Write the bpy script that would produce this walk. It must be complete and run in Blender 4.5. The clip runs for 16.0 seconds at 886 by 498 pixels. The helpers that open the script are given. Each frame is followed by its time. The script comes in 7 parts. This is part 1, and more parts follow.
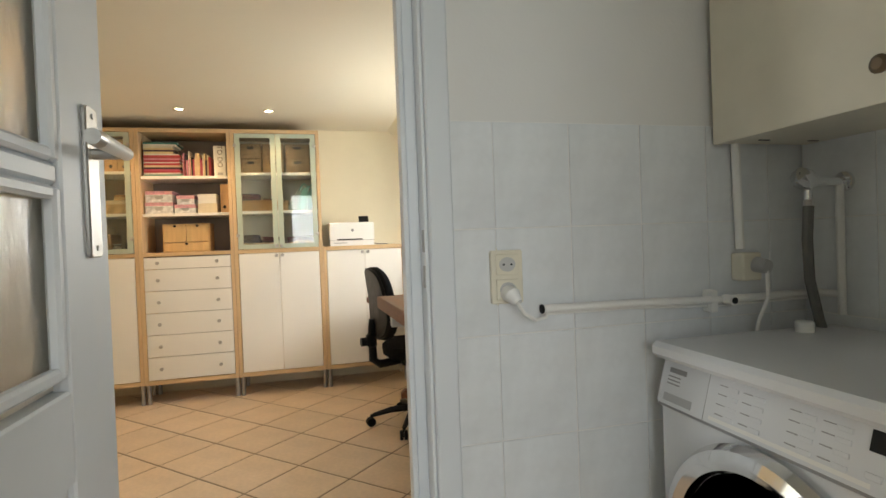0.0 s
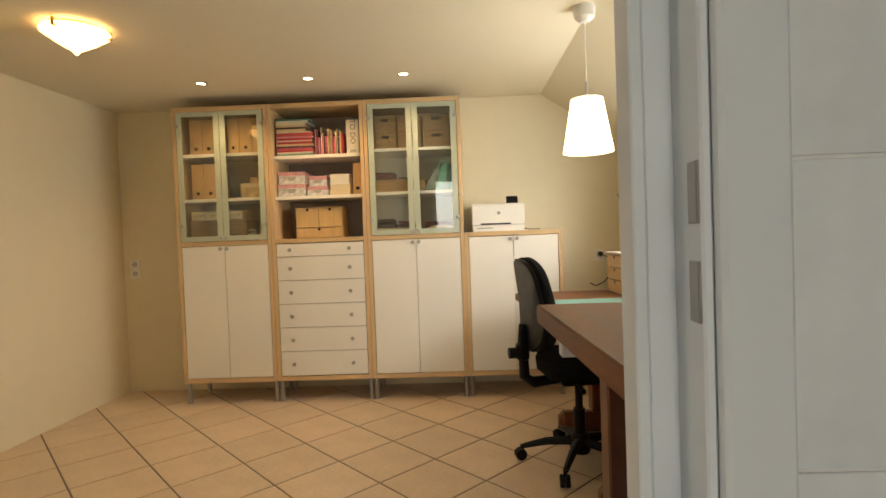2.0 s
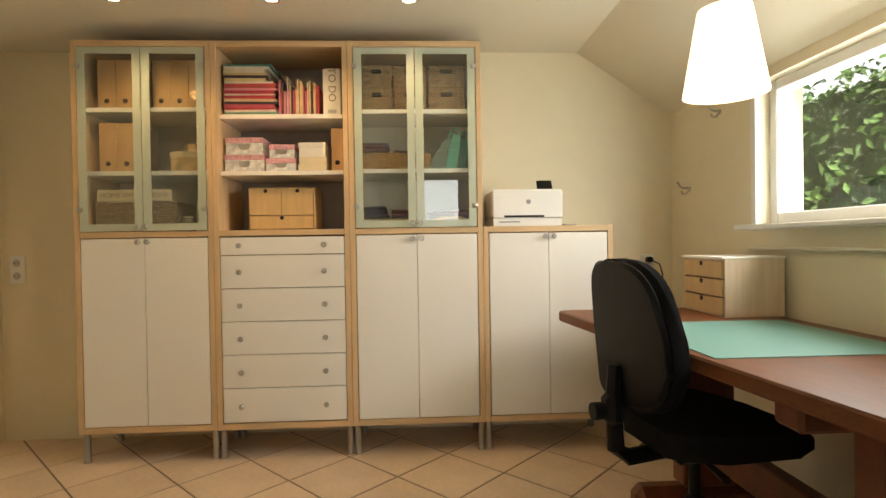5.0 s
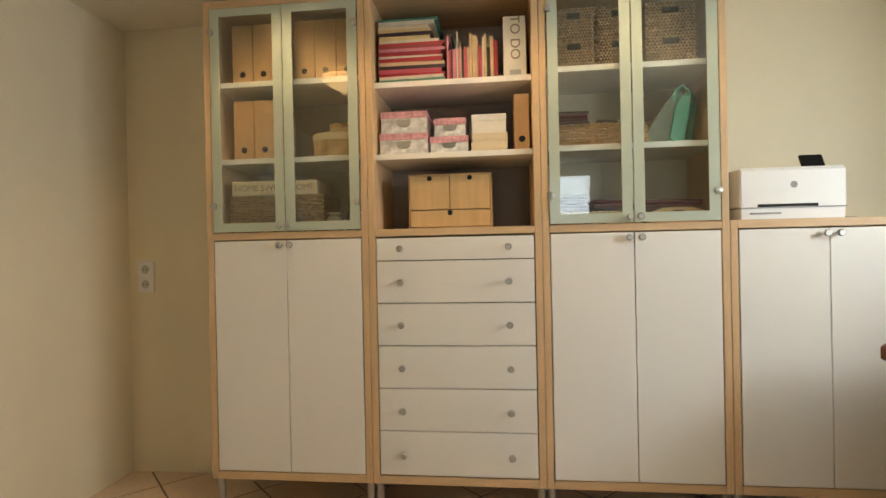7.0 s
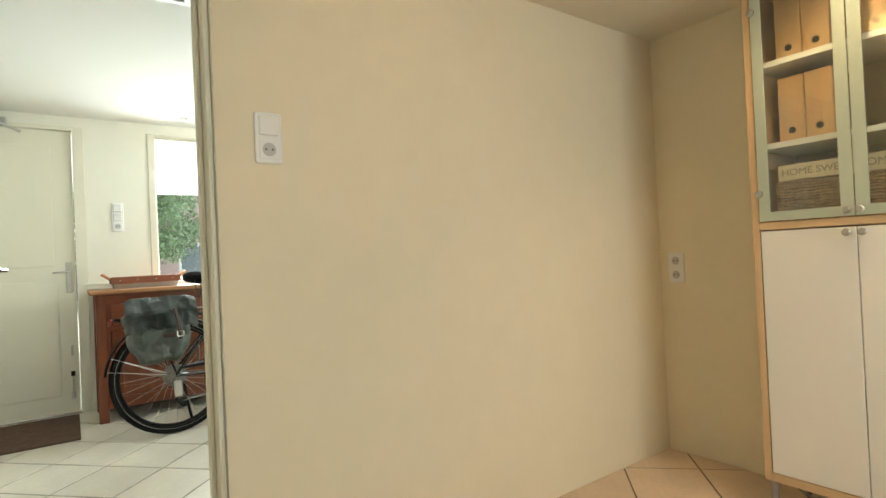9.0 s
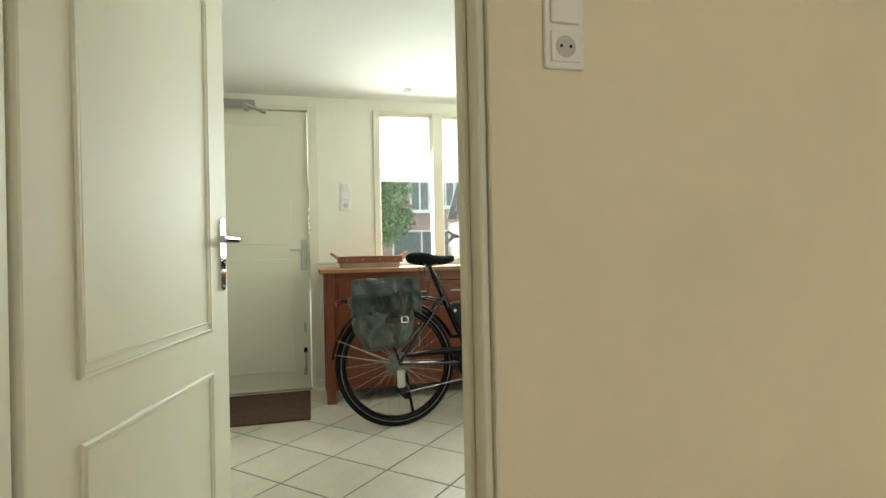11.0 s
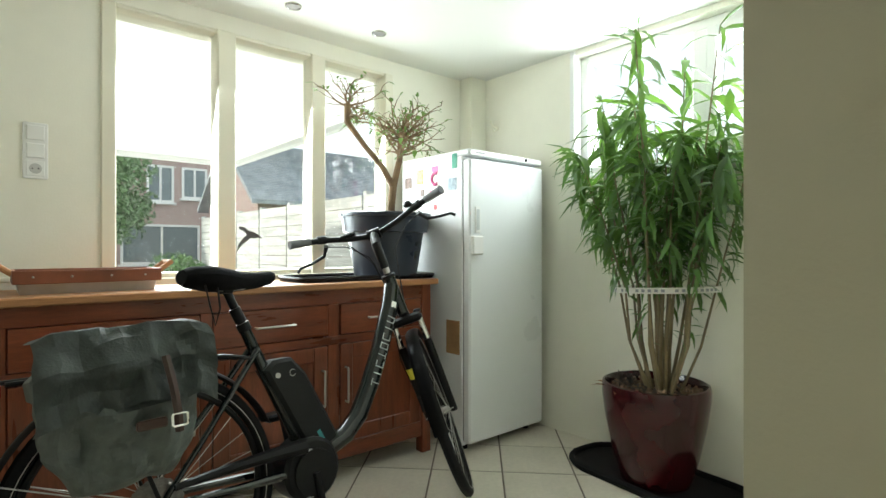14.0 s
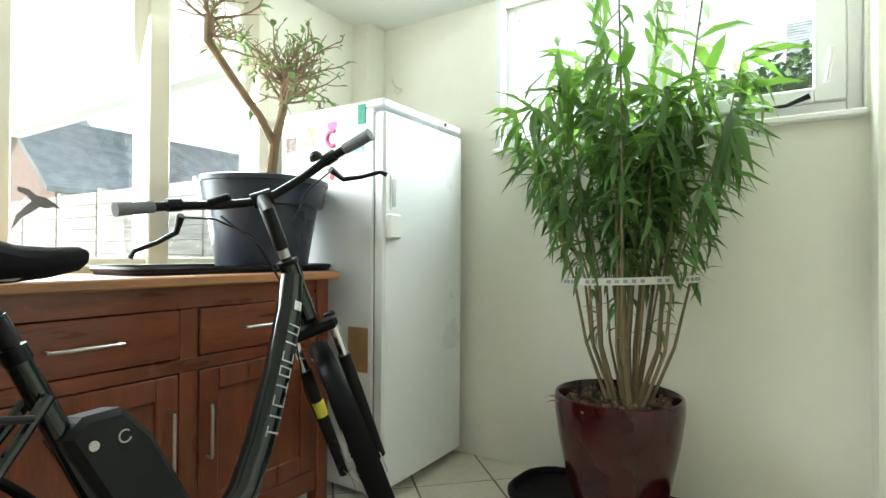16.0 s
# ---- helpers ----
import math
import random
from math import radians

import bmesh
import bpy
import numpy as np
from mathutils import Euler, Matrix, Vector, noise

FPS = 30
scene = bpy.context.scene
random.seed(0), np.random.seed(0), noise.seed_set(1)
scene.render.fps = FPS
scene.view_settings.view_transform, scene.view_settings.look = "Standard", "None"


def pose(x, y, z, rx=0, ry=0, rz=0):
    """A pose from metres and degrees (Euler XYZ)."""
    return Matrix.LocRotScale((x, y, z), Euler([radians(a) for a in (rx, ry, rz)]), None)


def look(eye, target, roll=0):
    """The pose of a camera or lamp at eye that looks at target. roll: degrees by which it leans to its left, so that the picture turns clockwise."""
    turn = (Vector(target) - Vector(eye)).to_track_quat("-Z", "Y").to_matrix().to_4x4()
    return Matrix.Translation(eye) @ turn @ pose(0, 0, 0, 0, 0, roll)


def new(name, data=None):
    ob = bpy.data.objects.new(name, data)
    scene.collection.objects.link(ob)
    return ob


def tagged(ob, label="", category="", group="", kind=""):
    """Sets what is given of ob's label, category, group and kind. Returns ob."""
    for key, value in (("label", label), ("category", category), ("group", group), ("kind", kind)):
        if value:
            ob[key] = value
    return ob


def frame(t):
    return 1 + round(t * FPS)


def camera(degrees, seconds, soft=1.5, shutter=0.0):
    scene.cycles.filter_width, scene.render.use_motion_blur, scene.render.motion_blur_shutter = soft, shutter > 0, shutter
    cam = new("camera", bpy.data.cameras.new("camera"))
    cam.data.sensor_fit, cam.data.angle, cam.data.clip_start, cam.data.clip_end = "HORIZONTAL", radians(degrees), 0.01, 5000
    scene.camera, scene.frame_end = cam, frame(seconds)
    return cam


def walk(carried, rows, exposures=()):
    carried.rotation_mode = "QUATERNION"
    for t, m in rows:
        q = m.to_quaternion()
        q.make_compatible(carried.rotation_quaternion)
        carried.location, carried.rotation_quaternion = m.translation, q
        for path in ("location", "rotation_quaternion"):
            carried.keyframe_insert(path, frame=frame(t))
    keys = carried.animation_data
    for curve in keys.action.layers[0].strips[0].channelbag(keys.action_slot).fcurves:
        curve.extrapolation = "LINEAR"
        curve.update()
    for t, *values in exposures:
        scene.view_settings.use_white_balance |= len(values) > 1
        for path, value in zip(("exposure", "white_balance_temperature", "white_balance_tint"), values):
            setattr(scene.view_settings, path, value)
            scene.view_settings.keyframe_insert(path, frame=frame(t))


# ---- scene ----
cam = camera(80.3, 16.0)
PATH = [
    (0, (-0.287, 1.419, 1.139), (0.197, 3.359, 1.108), -2.1),
    (0.5, (-0.261, 1.463, 1.131), (-0.015, 3.447, 1.111), -1.9),
    (1, (-0.256, 1.626, 1.107), (-0.126, 3.621, 1.061), -2.1),
    (1.5, (-0.253, 1.85, 1.121), (-0.205, 3.849, 1.073), -2.4),
    (2, (-0.234, 2.138, 1.113), (-0.299, 4.136, 1.061), -2.1),
    (2.5, (-0.269, 2.365, 1.104), (-0.6, 4.337, 1.072), -2.3),
    (3, (-0.351, 2.586, 1.099), (-0.948, 4.494, 1.065), -2.5),
    (3.5, (-0.404, 2.747, 1.071), (-1.002, 4.655, 1.03), -2.6),
    (4, (-0.457, 2.876, 1.031), (-0.677, 4.864, 1.018), -2.1),
    (4.2, (-0.468, 2.909, 1.041), (-0.54, 4.907, 1.018), -1.9),
    (6.3, (-0.835, 3.517, 1.054), (-0.687, 5.511, 1.04), -0.6),
    (6.5, (-0.911, 3.586, 1.055), (-0.833, 5.585, 1.045), -0.8),
    (7, (-1.003, 3.724, 1.051), (-1.234, 5.711, 1.046), -1.2),
    (7.5, (-1.021, 3.752, 1.055), (-1.598, 5.667, 1.047), -1.5),
    (8, (-1.081, 3.685, 1.058), (-2.073, 5.421, 1.046), -2.0),
    (8.5, (-1.152, 3.614, 1.066), (-2.49, 5.1, 1.073), -2.4),
    (8.7, (-1.16, 3.58, 1.053), (-2.636, 4.93, 1.087), -2.3),
    (9, (-1.224, 3.557, 1.062), (-2.854, 4.716, 1.082), -2.6),
    (9.5, (-1.252, 3.536, 1.042), (-3.055, 4.401, 1.081), -2.2),
    (10, (-1.345, 3.536, 1.007), (-3.236, 4.187, 1.038), -1.6),
    (10.2, (-1.443, 3.543, 1.007), (-3.355, 4.129, 1.035), -1.7),
    (12.3, (-2.725, 3.671, 1.062), (-4.669, 4.14, 1.064), -1.1),
    (12.5, (-2.838, 3.688, 1.047), (-4.763, 4.231, 1.056), -0.9),
    (13, (-3.088, 3.725, 1.047), (-4.933, 4.497, 1.048), -0.4),
    (13.5, (-3.288, 3.736, 1.055), (-4.989, 4.788, 1.049), -0.2),
    (14, (-3.389, 3.743, 1.074), (-4.907, 5.045, 1.075), 0.0),
    (14.5, (-3.472, 3.786, 1.055), (-4.856, 5.229, 1.046), 0.2),
    (15, (-3.659, 3.929, 1.014), (-4.952, 5.454, 1.01), -0.0),
    (15.5, (-3.864, 4.027, 0.989), (-5.061, 5.629, 0.983), 0.0),
    (16, (-4.084, 4.019, 0.987), (-5.153, 5.709, 1.006), 0.3),
]
walk(cam, [(t, look(eye, target, roll)) for t, eye, target, roll in PATH],
     exposures=[(0.0, 0.72, 6950, 10), (1.2, 0.48, 7000, 11), (2.0, 0.46, 7900, 11), (4.2, 0.46, 7700, 10), (7.0, 0.40, 6450, 8), (8.5, 0.72, 6350, 5), (9.2, 1.0, 6350, 3), (10.0, 0.80, 6600, 0), (10.2, 0.78, 6600, 0),
                (12.3, 0.06, 6700, 1), (14.0, 0.18, 6350, 2), (16.0, 0.46, 6250, 2)])

# ---- world, sun, large lights ----
world = bpy.data.worlds.new("sky")
scene.world = world
world.use_nodes = True
sky = world.node_tree.nodes.new("ShaderNodeTexSky")
sky.sky_type, sky.sun_disc = "NISHITA", False
sky.dust_density, sky.air_density, sky.ozone_density = 2.0, 1.0, 0.6
SUN_WAY = Vector((0.42, 0.52, -0.74)).normalized()
sky.sun_elevation = math.asin(-SUN_WAY.z)
sky.sun_rotation = math.atan2(-SUN_WAY.x, -SUN_WAY.y)
haze = world.node_tree.nodes.new("ShaderNodeMix")
haze.data_type = "RGBA"
haze.inputs[0].default_value = 0.75
haze_ins = [s for s in haze.inputs if s.type == "RGBA"]
haze_ins[1].default_value = (9.5, 9.8, 10.0, 1)
world.node_tree.links.new(sky.outputs[0], haze_ins[0])
world.node_tree.links.new([s for s in haze.outputs if s.type == "RGBA"][0], world.node_tree.nodes["Background"].inputs[0])
world.node_tree.nodes["Background"].inputs[1].default_value = 0.15


def lamp(name, kind, m, energy, colour, label="", **more):
    data = bpy.data.lights.new(name, kind)
    data.energy, data.color = energy, colour
    for key, value in more.items():
        if key == "size":
            data.shape, data.size, data.size_y = "RECTANGLE", value[0], value[1]
        elif key == "radius":
            data.shadow_soft_size = value
        elif key == "cone":
            data.spot_size, data.spot_blend = radians(value), 0.7
        elif key == "angle":
            data.angle = radians(value)
    ob = new(name, data)
    ob.matrix_world = m
    return ob


lamp("sun", "SUN", look(-SUN_WAY * 20, (0, 0, 0)), 5.0, (1.0, 0.93, 0.82), angle=0.6)
DAY = (0.93, 0.97, 1.0)
lamp("hall_west_daylight", "AREA", look((-6.16, 4.84, 1.46), (-4, 4.84, 0.70)), 52, DAY, size=(1.4, 0.95))
lamp("hall_north_daylight", "AREA", look((-4.5, 6.46, 1.86), (-4.5, 5, 1.4)), 38, DAY, size=(1.3, 0.62))
lamp("office_east_daylight", "AREA", look((1.16, 4.56, 1.42), (-1, 4.6, 0.75)), 23, DAY, size=(1.4, 0.55))
lamp("corridor_daylight", "AREA", look((-0.3, -0.5, 1.5), (-0.1, 2, 1.1)), 13.6, (0.86, 0.94, 1.0), size=(1.2, 1.2))
WARM = (1.0, 0.62, 0.27)
for sx in (-1.83, -1.15, -0.55):
    lamp("spot_beam", "SPOT", look((sx, 5.42, 2.11), (sx, 5.64, 0.3)), 8.2, (1.0, 0.68, 0.36), cone=120, radius=0.03)

# ---- materials ----
def mat(name, col, rough=0.5, var=0.08, scale=6.0, bump=0.0, bscale=80.0, metal=0.0, stretch=(1, 1, 1), trans=0.0,
        coat=0.0, rand=0.0, emit=None, alpha=1.0, island=False, spec=0.5, fine=0.0):
    m = bpy.data.materials.new(name)
    m.use_nodes = True
    nt = m.node_tree
    N, L = nt.nodes, nt.links
    b = N["Principled BSDF"]
    b.inputs["Roughness"].default_value = rough
    b.inputs["Metallic"].default_value = metal
    b.inputs["Transmission Weight"].default_value = trans
    b.inputs["Coat Weight"].default_value = coat
    b.inputs["Specular IOR Level"].default_value = spec
    b.inputs["Base Color"].default_value = (*col, 1)
    tc = N.new("ShaderNodeTexCoord")
    mp = N.new("ShaderNodeMapping")
    mp.inputs["Scale"].default_value = stretch
    L.new(tc.outputs["Object"], mp.inputs["Vector"])
    if var or rand:
        nz = N.new("ShaderNodeTexNoise")
        nz.inputs["Scale"].default_value, nz.inputs["Detail"].default_value = scale, 5
        L.new(mp.outputs[0], nz.inputs["Vector"])
        hsv = N.new("ShaderNodeHueSaturation")
        hsv.inputs["Color"].default_value = (*col, 1)
        rng = N.new("ShaderNodeMapRange")
        rng.inputs["From Min"].default_value, rng.inputs["From Max"].default_value = 0.3, 0.7
        rng.inputs["To Min"].default_value, rng.inputs["To Max"].default_value = 1 - var, 1 + var
        L.new(nz.outputs["Fac"], rng.inputs["Value"])
        value = rng.outputs[0]
        if fine:
            n2 = N.new("ShaderNodeTexNoise")
            n2.inputs["Scale"].default_value, n2.inputs["Detail"].default_value = scale * 9, 3
            L.new(mp.outputs[0], n2.inputs["Vector"])
            r2 = N.new("ShaderNodeMapRange")
            r2.inputs["From Min"].default_value, r2.inputs["From Max"].default_value = 0.3, 0.7
            r2.inputs["To Min"].default_value, r2.inputs["To Max"].default_value = 1 - fine, 1 + fine
            L.new(n2.outputs["Fac"], r2.inputs["Value"])
            mu = N.new("ShaderNodeMath")
            mu.operation = "MULTIPLY"
            L.new(value, mu.inputs[0])
            L.new(r2.outputs[0], mu.inputs[1])
            value = mu.outputs[0]
        if rand:
            info = N.new("ShaderNodeNewGeometry" if island else "ShaderNodeObjectInfo")
            r3 = N.new("ShaderNodeMapRange")
            r3.inputs["To Min"].default_value, r3.inputs["To Max"].default_value = 1 - rand, 1 + rand
            L.new(info.outputs["Random Per Island" if island else "Random"], r3.inputs["Value"])
            mu = N.new("ShaderNodeMath")
            mu.operation = "MULTIPLY"
            L.new(value, mu.inputs[0])
            L.new(r3.outputs[0], mu.inputs[1])
            value = mu.outputs[0]
        L.new(value, hsv.inputs["Value"])
        L.new(hsv.outputs[0], b.inputs["Base Color"])
        rr = N.new("ShaderNodeMapRange")
        rr.inputs["To Min"].default_value, rr.inputs["To Max"].default_value = max(0.02, rough - 0.08), min(1, rough + 0.08)
        L.new(nz.outputs["Fac"], rr.inputs["Value"])
        L.new(rr.outputs[0], b.inputs["Roughness"])
    if bump:
        nb = N.new("ShaderNodeTexNoise")
        nb.inputs["Scale"].default_value, nb.inputs["Detail"].default_value = bscale, 4
        L.new(mp.outputs[0], nb.inputs["Vector"])
        bp = N.new("ShaderNodeBump")
        bp.inputs["Strength"].default_value, bp.inputs["Distance"].default_value = bump, 0.004
        L.new(nb.outputs["Fac"], bp.inputs["Height"])
        L.new(bp.outputs[0], b.inputs["Normal"])
    if emit:
        b.inputs["Emission Color"].default_value = (*emit[0], 1)
        b.inputs["Emission Strength"].default_value = emit[1]
    return m


M_WALL = mat("cream_wall_paint", (0.80, 0.73, 0.56), 0.85, 0.025, 1.2, 0.12, 160, fine=0.012)
# darker than the hall paint: the hook wall's shade is put into its colour
M_HOOKW = mat("shaded_beige_wall_paint", (0.47, 0.45, 0.35), 0.8, 0.03, 1.2, 0.12, 150, fine=0.012)
M_HALL = mat("hall_wall_paint", (0.81, 0.79, 0.69), 0.8, 0.025, 1.2, 0.12, 150, fine=0.012)
M_LAUN = mat("laundry_wall_paint", (0.74, 0.74, 0.73), 0.85, 0.03, 1.5, 0.15, 140)
M_CEIL = mat("ceiling_paint", (0.80, 0.75, 0.62), 0.9, 0.02, 1.0, 0.1, 120)
M_CEILH = mat("hall_ceiling_paint", (0.76, 0.76, 0.71), 0.9, 0.02, 1.0, 0.1, 120)
M_GROUT = mat("tile_grout", (0.20, 0.15, 0.11), 0.9, 0.15, 30, 0.3, 200)
M_GROUTH = mat("hall_tile_grout", (0.20, 0.17, 0.14), 0.9, 0.15, 30, 0.3, 200)
M_TILE = mat("beige_floor_tile", (0.70, 0.55, 0.41), 0.38, 0.07, 5, 0.05, 40, rand=0.05, fine=0.05)
M_TILEH = mat("pale_floor_tile", (0.66, 0.61, 0.52), 0.36, 0.06, 5, 0.05, 40, rand=0.04, fine=0.05)
M_WTILE = mat("glazed_wall_tile", (0.72, 0.75, 0.775), 0.30, 0.09, 5, 0.03, 20, rand=0.02, fine=0.02)
M_WGROUT = mat("wall_tile_grout", (0.80, 0.80, 0.79), 0.9, 0.05, 40)
M_WHITE = mat("white_gloss_paint", (0.80, 0.80, 0.78), 0.35, 0.02, 3, 0.04, 60)
M_CREAM = mat("cream_gloss_paint", (0.75, 0.72, 0.60), 0.55, 0.02, 3, 0.05, 60, spec=0.25)
M_DOORB = mat("grey_white_door_paint", (0.70, 0.74, 0.78), 0.4, 0.03, 3, 0.05, 60)
M_BIRCH = mat("birch_veneer", (0.66, 0.46, 0.26), 0.45, 0.10, 4, 0.05, 60, stretch=(9, 9, 0.7), fine=0.06)
M_BIRCHX = mat("birch_veneer_cross", (0.66, 0.46, 0.26), 0.45, 0.10, 4, 0.05, 60, stretch=(0.7, 9, 9), fine=0.06)
M_LAM = mat("white_laminate", (0.86, 0.84, 0.79), 0.4, 0.015, 2, 0.02, 80)
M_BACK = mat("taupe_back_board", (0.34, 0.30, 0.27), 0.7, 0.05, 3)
M_BACKL = mat("pale_back_board", (0.66, 0.60, 0.48), 0.7, 0.05, 3)
M_STEEL = mat("brushed_steel", (0.50, 0.49, 0.47), 0.38, 0.05, 40, metal=1.0)
M_CHROME = mat("chrome", (0.80, 0.80, 0.80), 0.08, 0, metal=1.0)
M_LEG = mat("grey_leg_metal", (0.40, 0.39, 0.38), 0.35, 0.05, 20, metal=0.8)
M_FROST = mat("frosted_glass_border", (0.48, 0.54, 0.44), 0.4, 0.03, 5, coat=0.3)
M_MAHOG = mat("red_brown_stained_wood", (0.165, 0.043, 0.018), 0.30, 0.30, 3, 0.10, 40, stretch=(1, 1.2, 9), fine=0.15)
M_MAHOGZ = mat("red_brown_upright_wood", (0.165, 0.043, 0.018), 0.30, 0.30, 3, 0.10, 40, stretch=(9, 9, 1), fine=0.15)
M_OAKTOP = mat("worn_honey_wood", (0.36, 0.17, 0.07), 0.42, 0.22, 3, 0.08, 50, stretch=(9, 0.8, 9), fine=0.12)
M_PALEG = mat("pale_grey_lacquer", (0.62, 0.64, 0.65), 0.4, 0.03, 6)
M_TABLE = mat("brown_table_wood", (0.17, 0.062, 0.027), 0.46, 0.25, 3, 0.05, 50, stretch=(9, 0.8, 9), fine=0.12, spec=0.28)
M_TABLED = mat("dark_table_wood", (0.15, 0.045, 0.02), 0.35, 0.25, 3, 0.06, 50, stretch=(3, 3, 3), fine=0.1)
M_BLACK = mat("black_fabric", (0.010, 0.010, 0.011), 0.95, 0.2, 60, 0.4, 500, spec=0.12)
M_BPLAS = mat("black_plastic", (0.008, 0.008, 0.009), 0.36, 0.1, 20, 0.05, 200, spec=0.18)
M_RUBBER = mat("black_rubber", (0.010, 0.010, 0.011), 0.7, 0.15, 30, 0.2, 200, spec=0.15)
M_FRAME = mat("dark_green_black_lacquer", (0.006, 0.010, 0.011), 0.10, 0.05, 8, coat=0.5, spec=0.4)
M_FRIDGE = mat("white_appliance_enamel", (0.80, 0.82, 0.83), 0.30, 0.006, 3)
M_WM = mat("washing_machine_enamel", (0.74, 0.76, 0.79), 0.25, 0.012, 3)
M_PLASTIC = mat("white_plastic", (0.82, 0.82, 0.80), 0.35, 0.02, 10)
M_CREAMP = mat("cream_plastic", (0.74, 0.70, 0.58), 0.4, 0.04, 10)
M_DARK = mat("dark_hole", (0.01, 0.01, 0.01), 0.8, 0)
M_GREYPRINT = mat("grey_print", (0.30, 0.30, 0.31), 0.6, 0)
M_BRASS = mat("brass", (0.66, 0.47, 0.22), 0.25, 0.05, 20, metal=1.0)
M_BRONZE = mat("dark_wood_rack", (0.05, 0.022, 0.013), 0.4, 0.2, 5, stretch=(1, 9, 9))


def glass_mat(name, tint=(1, 1, 1), gloss=0.08):
    m = bpy.data.materials.new(name)
    m.use_nodes = True
    nt = m.node_tree
    nt.nodes.clear()
    out = nt.nodes.new("ShaderNodeOutputMaterial")
    mix = nt.nodes.new("ShaderNodeMixShader")
    tr = nt.nodes.new("ShaderNodeBsdfTransparent")
    gl = nt.nodes.new("ShaderNodeBsdfGlossy")
    tr.inputs["Color"].default_value = (*tint, 1)
    gl.inputs["Roughness"].default_value = 0.01
    fr = nt.nodes.new("ShaderNodeLayerWeight")
    fr.inputs["Blend"].default_value = 0.5
    po = nt.nodes.new("ShaderNodeMath")
    po.operation = "POWER"
    po.inputs[1].default_value = 4.0
    ma = nt.nodes.new("ShaderNodeMath")
    ma.operation = "MULTIPLY_ADD"
    ma.inputs[1].default_value, ma.inputs[2].default_value = 0.8, gloss / 2
    nt.links.new(fr.outputs["Facing"], po.inputs[0])
    nt.links.new(po.outputs[0], ma.inputs[0])
    nt.links.new(ma.outputs[0], mix.inputs[0])
    nt.links.new(tr.outputs[0], mix.inputs[1])
    nt.links.new(gl.outputs[0], mix.inputs[2])
    nt.links.new(mix.outputs[0], out.inputs[0])
    return m


M_FIGURED = mat("figured_glass", (0.92, 0.90, 0.84), 0.28, 0, bump=0.6, bscale=35, trans=1.0, stretch=(1, 1, 0.35))
M_GLASS = glass_mat("clear_glass", (0.93, 0.96, 0.94), 0.16)
M_WGLASS = glass_mat("window_glass", (0.98, 0.99, 0.99))


def glow(name, col, strength):
    return mat(name, (0.9, 0.88, 0.8), 0.4, 0, emit=(col, strength))


# ---- mesh helpers ----
def bx(bm, lo, hi, bev=0.0, m=None, seg=1):
    """A box between two corners, with bevelled edges, turned by m."""
    g = bmesh.ops.create_cube(bm, size=1.0)["verts"]
    lo, hi = Vector(lo), Vector(hi)
    c, s = (lo + hi) / 2, hi - lo
    for v in g:
        v.co = Vector((v.co.x * s.x, v.co.y * s.y, v.co.z * s.z)) + c
    if bev:
        es = list({e for v in g for e in v.link_edges})
        r = bmesh.ops.bevel(bm, geom=es, offset=min(bev, 0.45 * min(abs(s.x), abs(s.y), abs(s.z))), segments=seg, affect="EDGES", profile=0.5)
        g = list({v for f in r["faces"] for v in f.verts} | {v for v in g if v.is_valid})
    if m is not None:
        bmesh.ops.transform(bm, matrix=m, verts=g)
    return g


def tube(bm, pts, r, seg=8, closed=False, caps=True):
    """A round rod along points; r is one radius or one for each point."""
    pts = [Vector(p) for p in pts]
    n = len(pts)
    rs = r if isinstance(r, (list, tuple)) else [r] * n
    rings, up = [], None
    for i, p in enumerate(pts):
        a = pts[(i - 1) % n] if (closed or i > 0) else p
        b = pts[(i + 1) % n] if (closed or i < n - 1) else p
        t = (b - a).normalized()
        if up is None:
            up = t.orthogonal().normalized()
        up = (up - t * up.dot(t))
        up = up.normalized() if up.length > 1e-6 else t.orthogonal().normalized()
        side = t.cross(up)
        rings.append([bm.verts.new(p + (up * math.cos(k * math.tau / seg) + side * math.sin(k * math.tau / seg)) * rs[i]) for k in range(seg)])
    for i in range(n if closed else n - 1):
        A, B = rings[i], rings[(i + 1) % n]
        off = 0
        if closed and i == n - 1:
            off = min(range(seg), key=lambda o: (A[0].co - B[o].co).length)
        for k in range(seg):
            bm.faces.new((A[k], A[(k + 1) % seg], B[(k + 1 + off) % seg], B[(k + off) % seg]))
    if caps and not closed:
        bm.faces.new(list(reversed(rings[0])))
        bm.faces.new(rings[-1])
    return [v for ring in rings for v in ring]


def lathe(bm, prof, seg=24, m=None, cap0=True, cap1=True, sy=1.0):
    """A turned body from (radius, height) pairs."""
    rings = []
    for r, z in prof:
        rings.append([bm.verts.new((r * math.cos(k * math.tau / seg), sy * r * math.sin(k * math.tau / seg), z)) for k in range(seg)])
    for A, B in zip(rings, rings[1:]):
        for k in range(seg):
            bm.faces.new((A[k], A[(k + 1) % seg], B[(k + 1) % seg], B[k]))
    if cap0:
        bm.faces.new(list(reversed(rings[0])))
    if cap1:
        bm.faces.new(rings[-1])
    vs = [v for ring in rings for v in ring]
    if m is not None:
        bmesh.ops.transform(bm, matrix=m, verts=vs)
    return vs


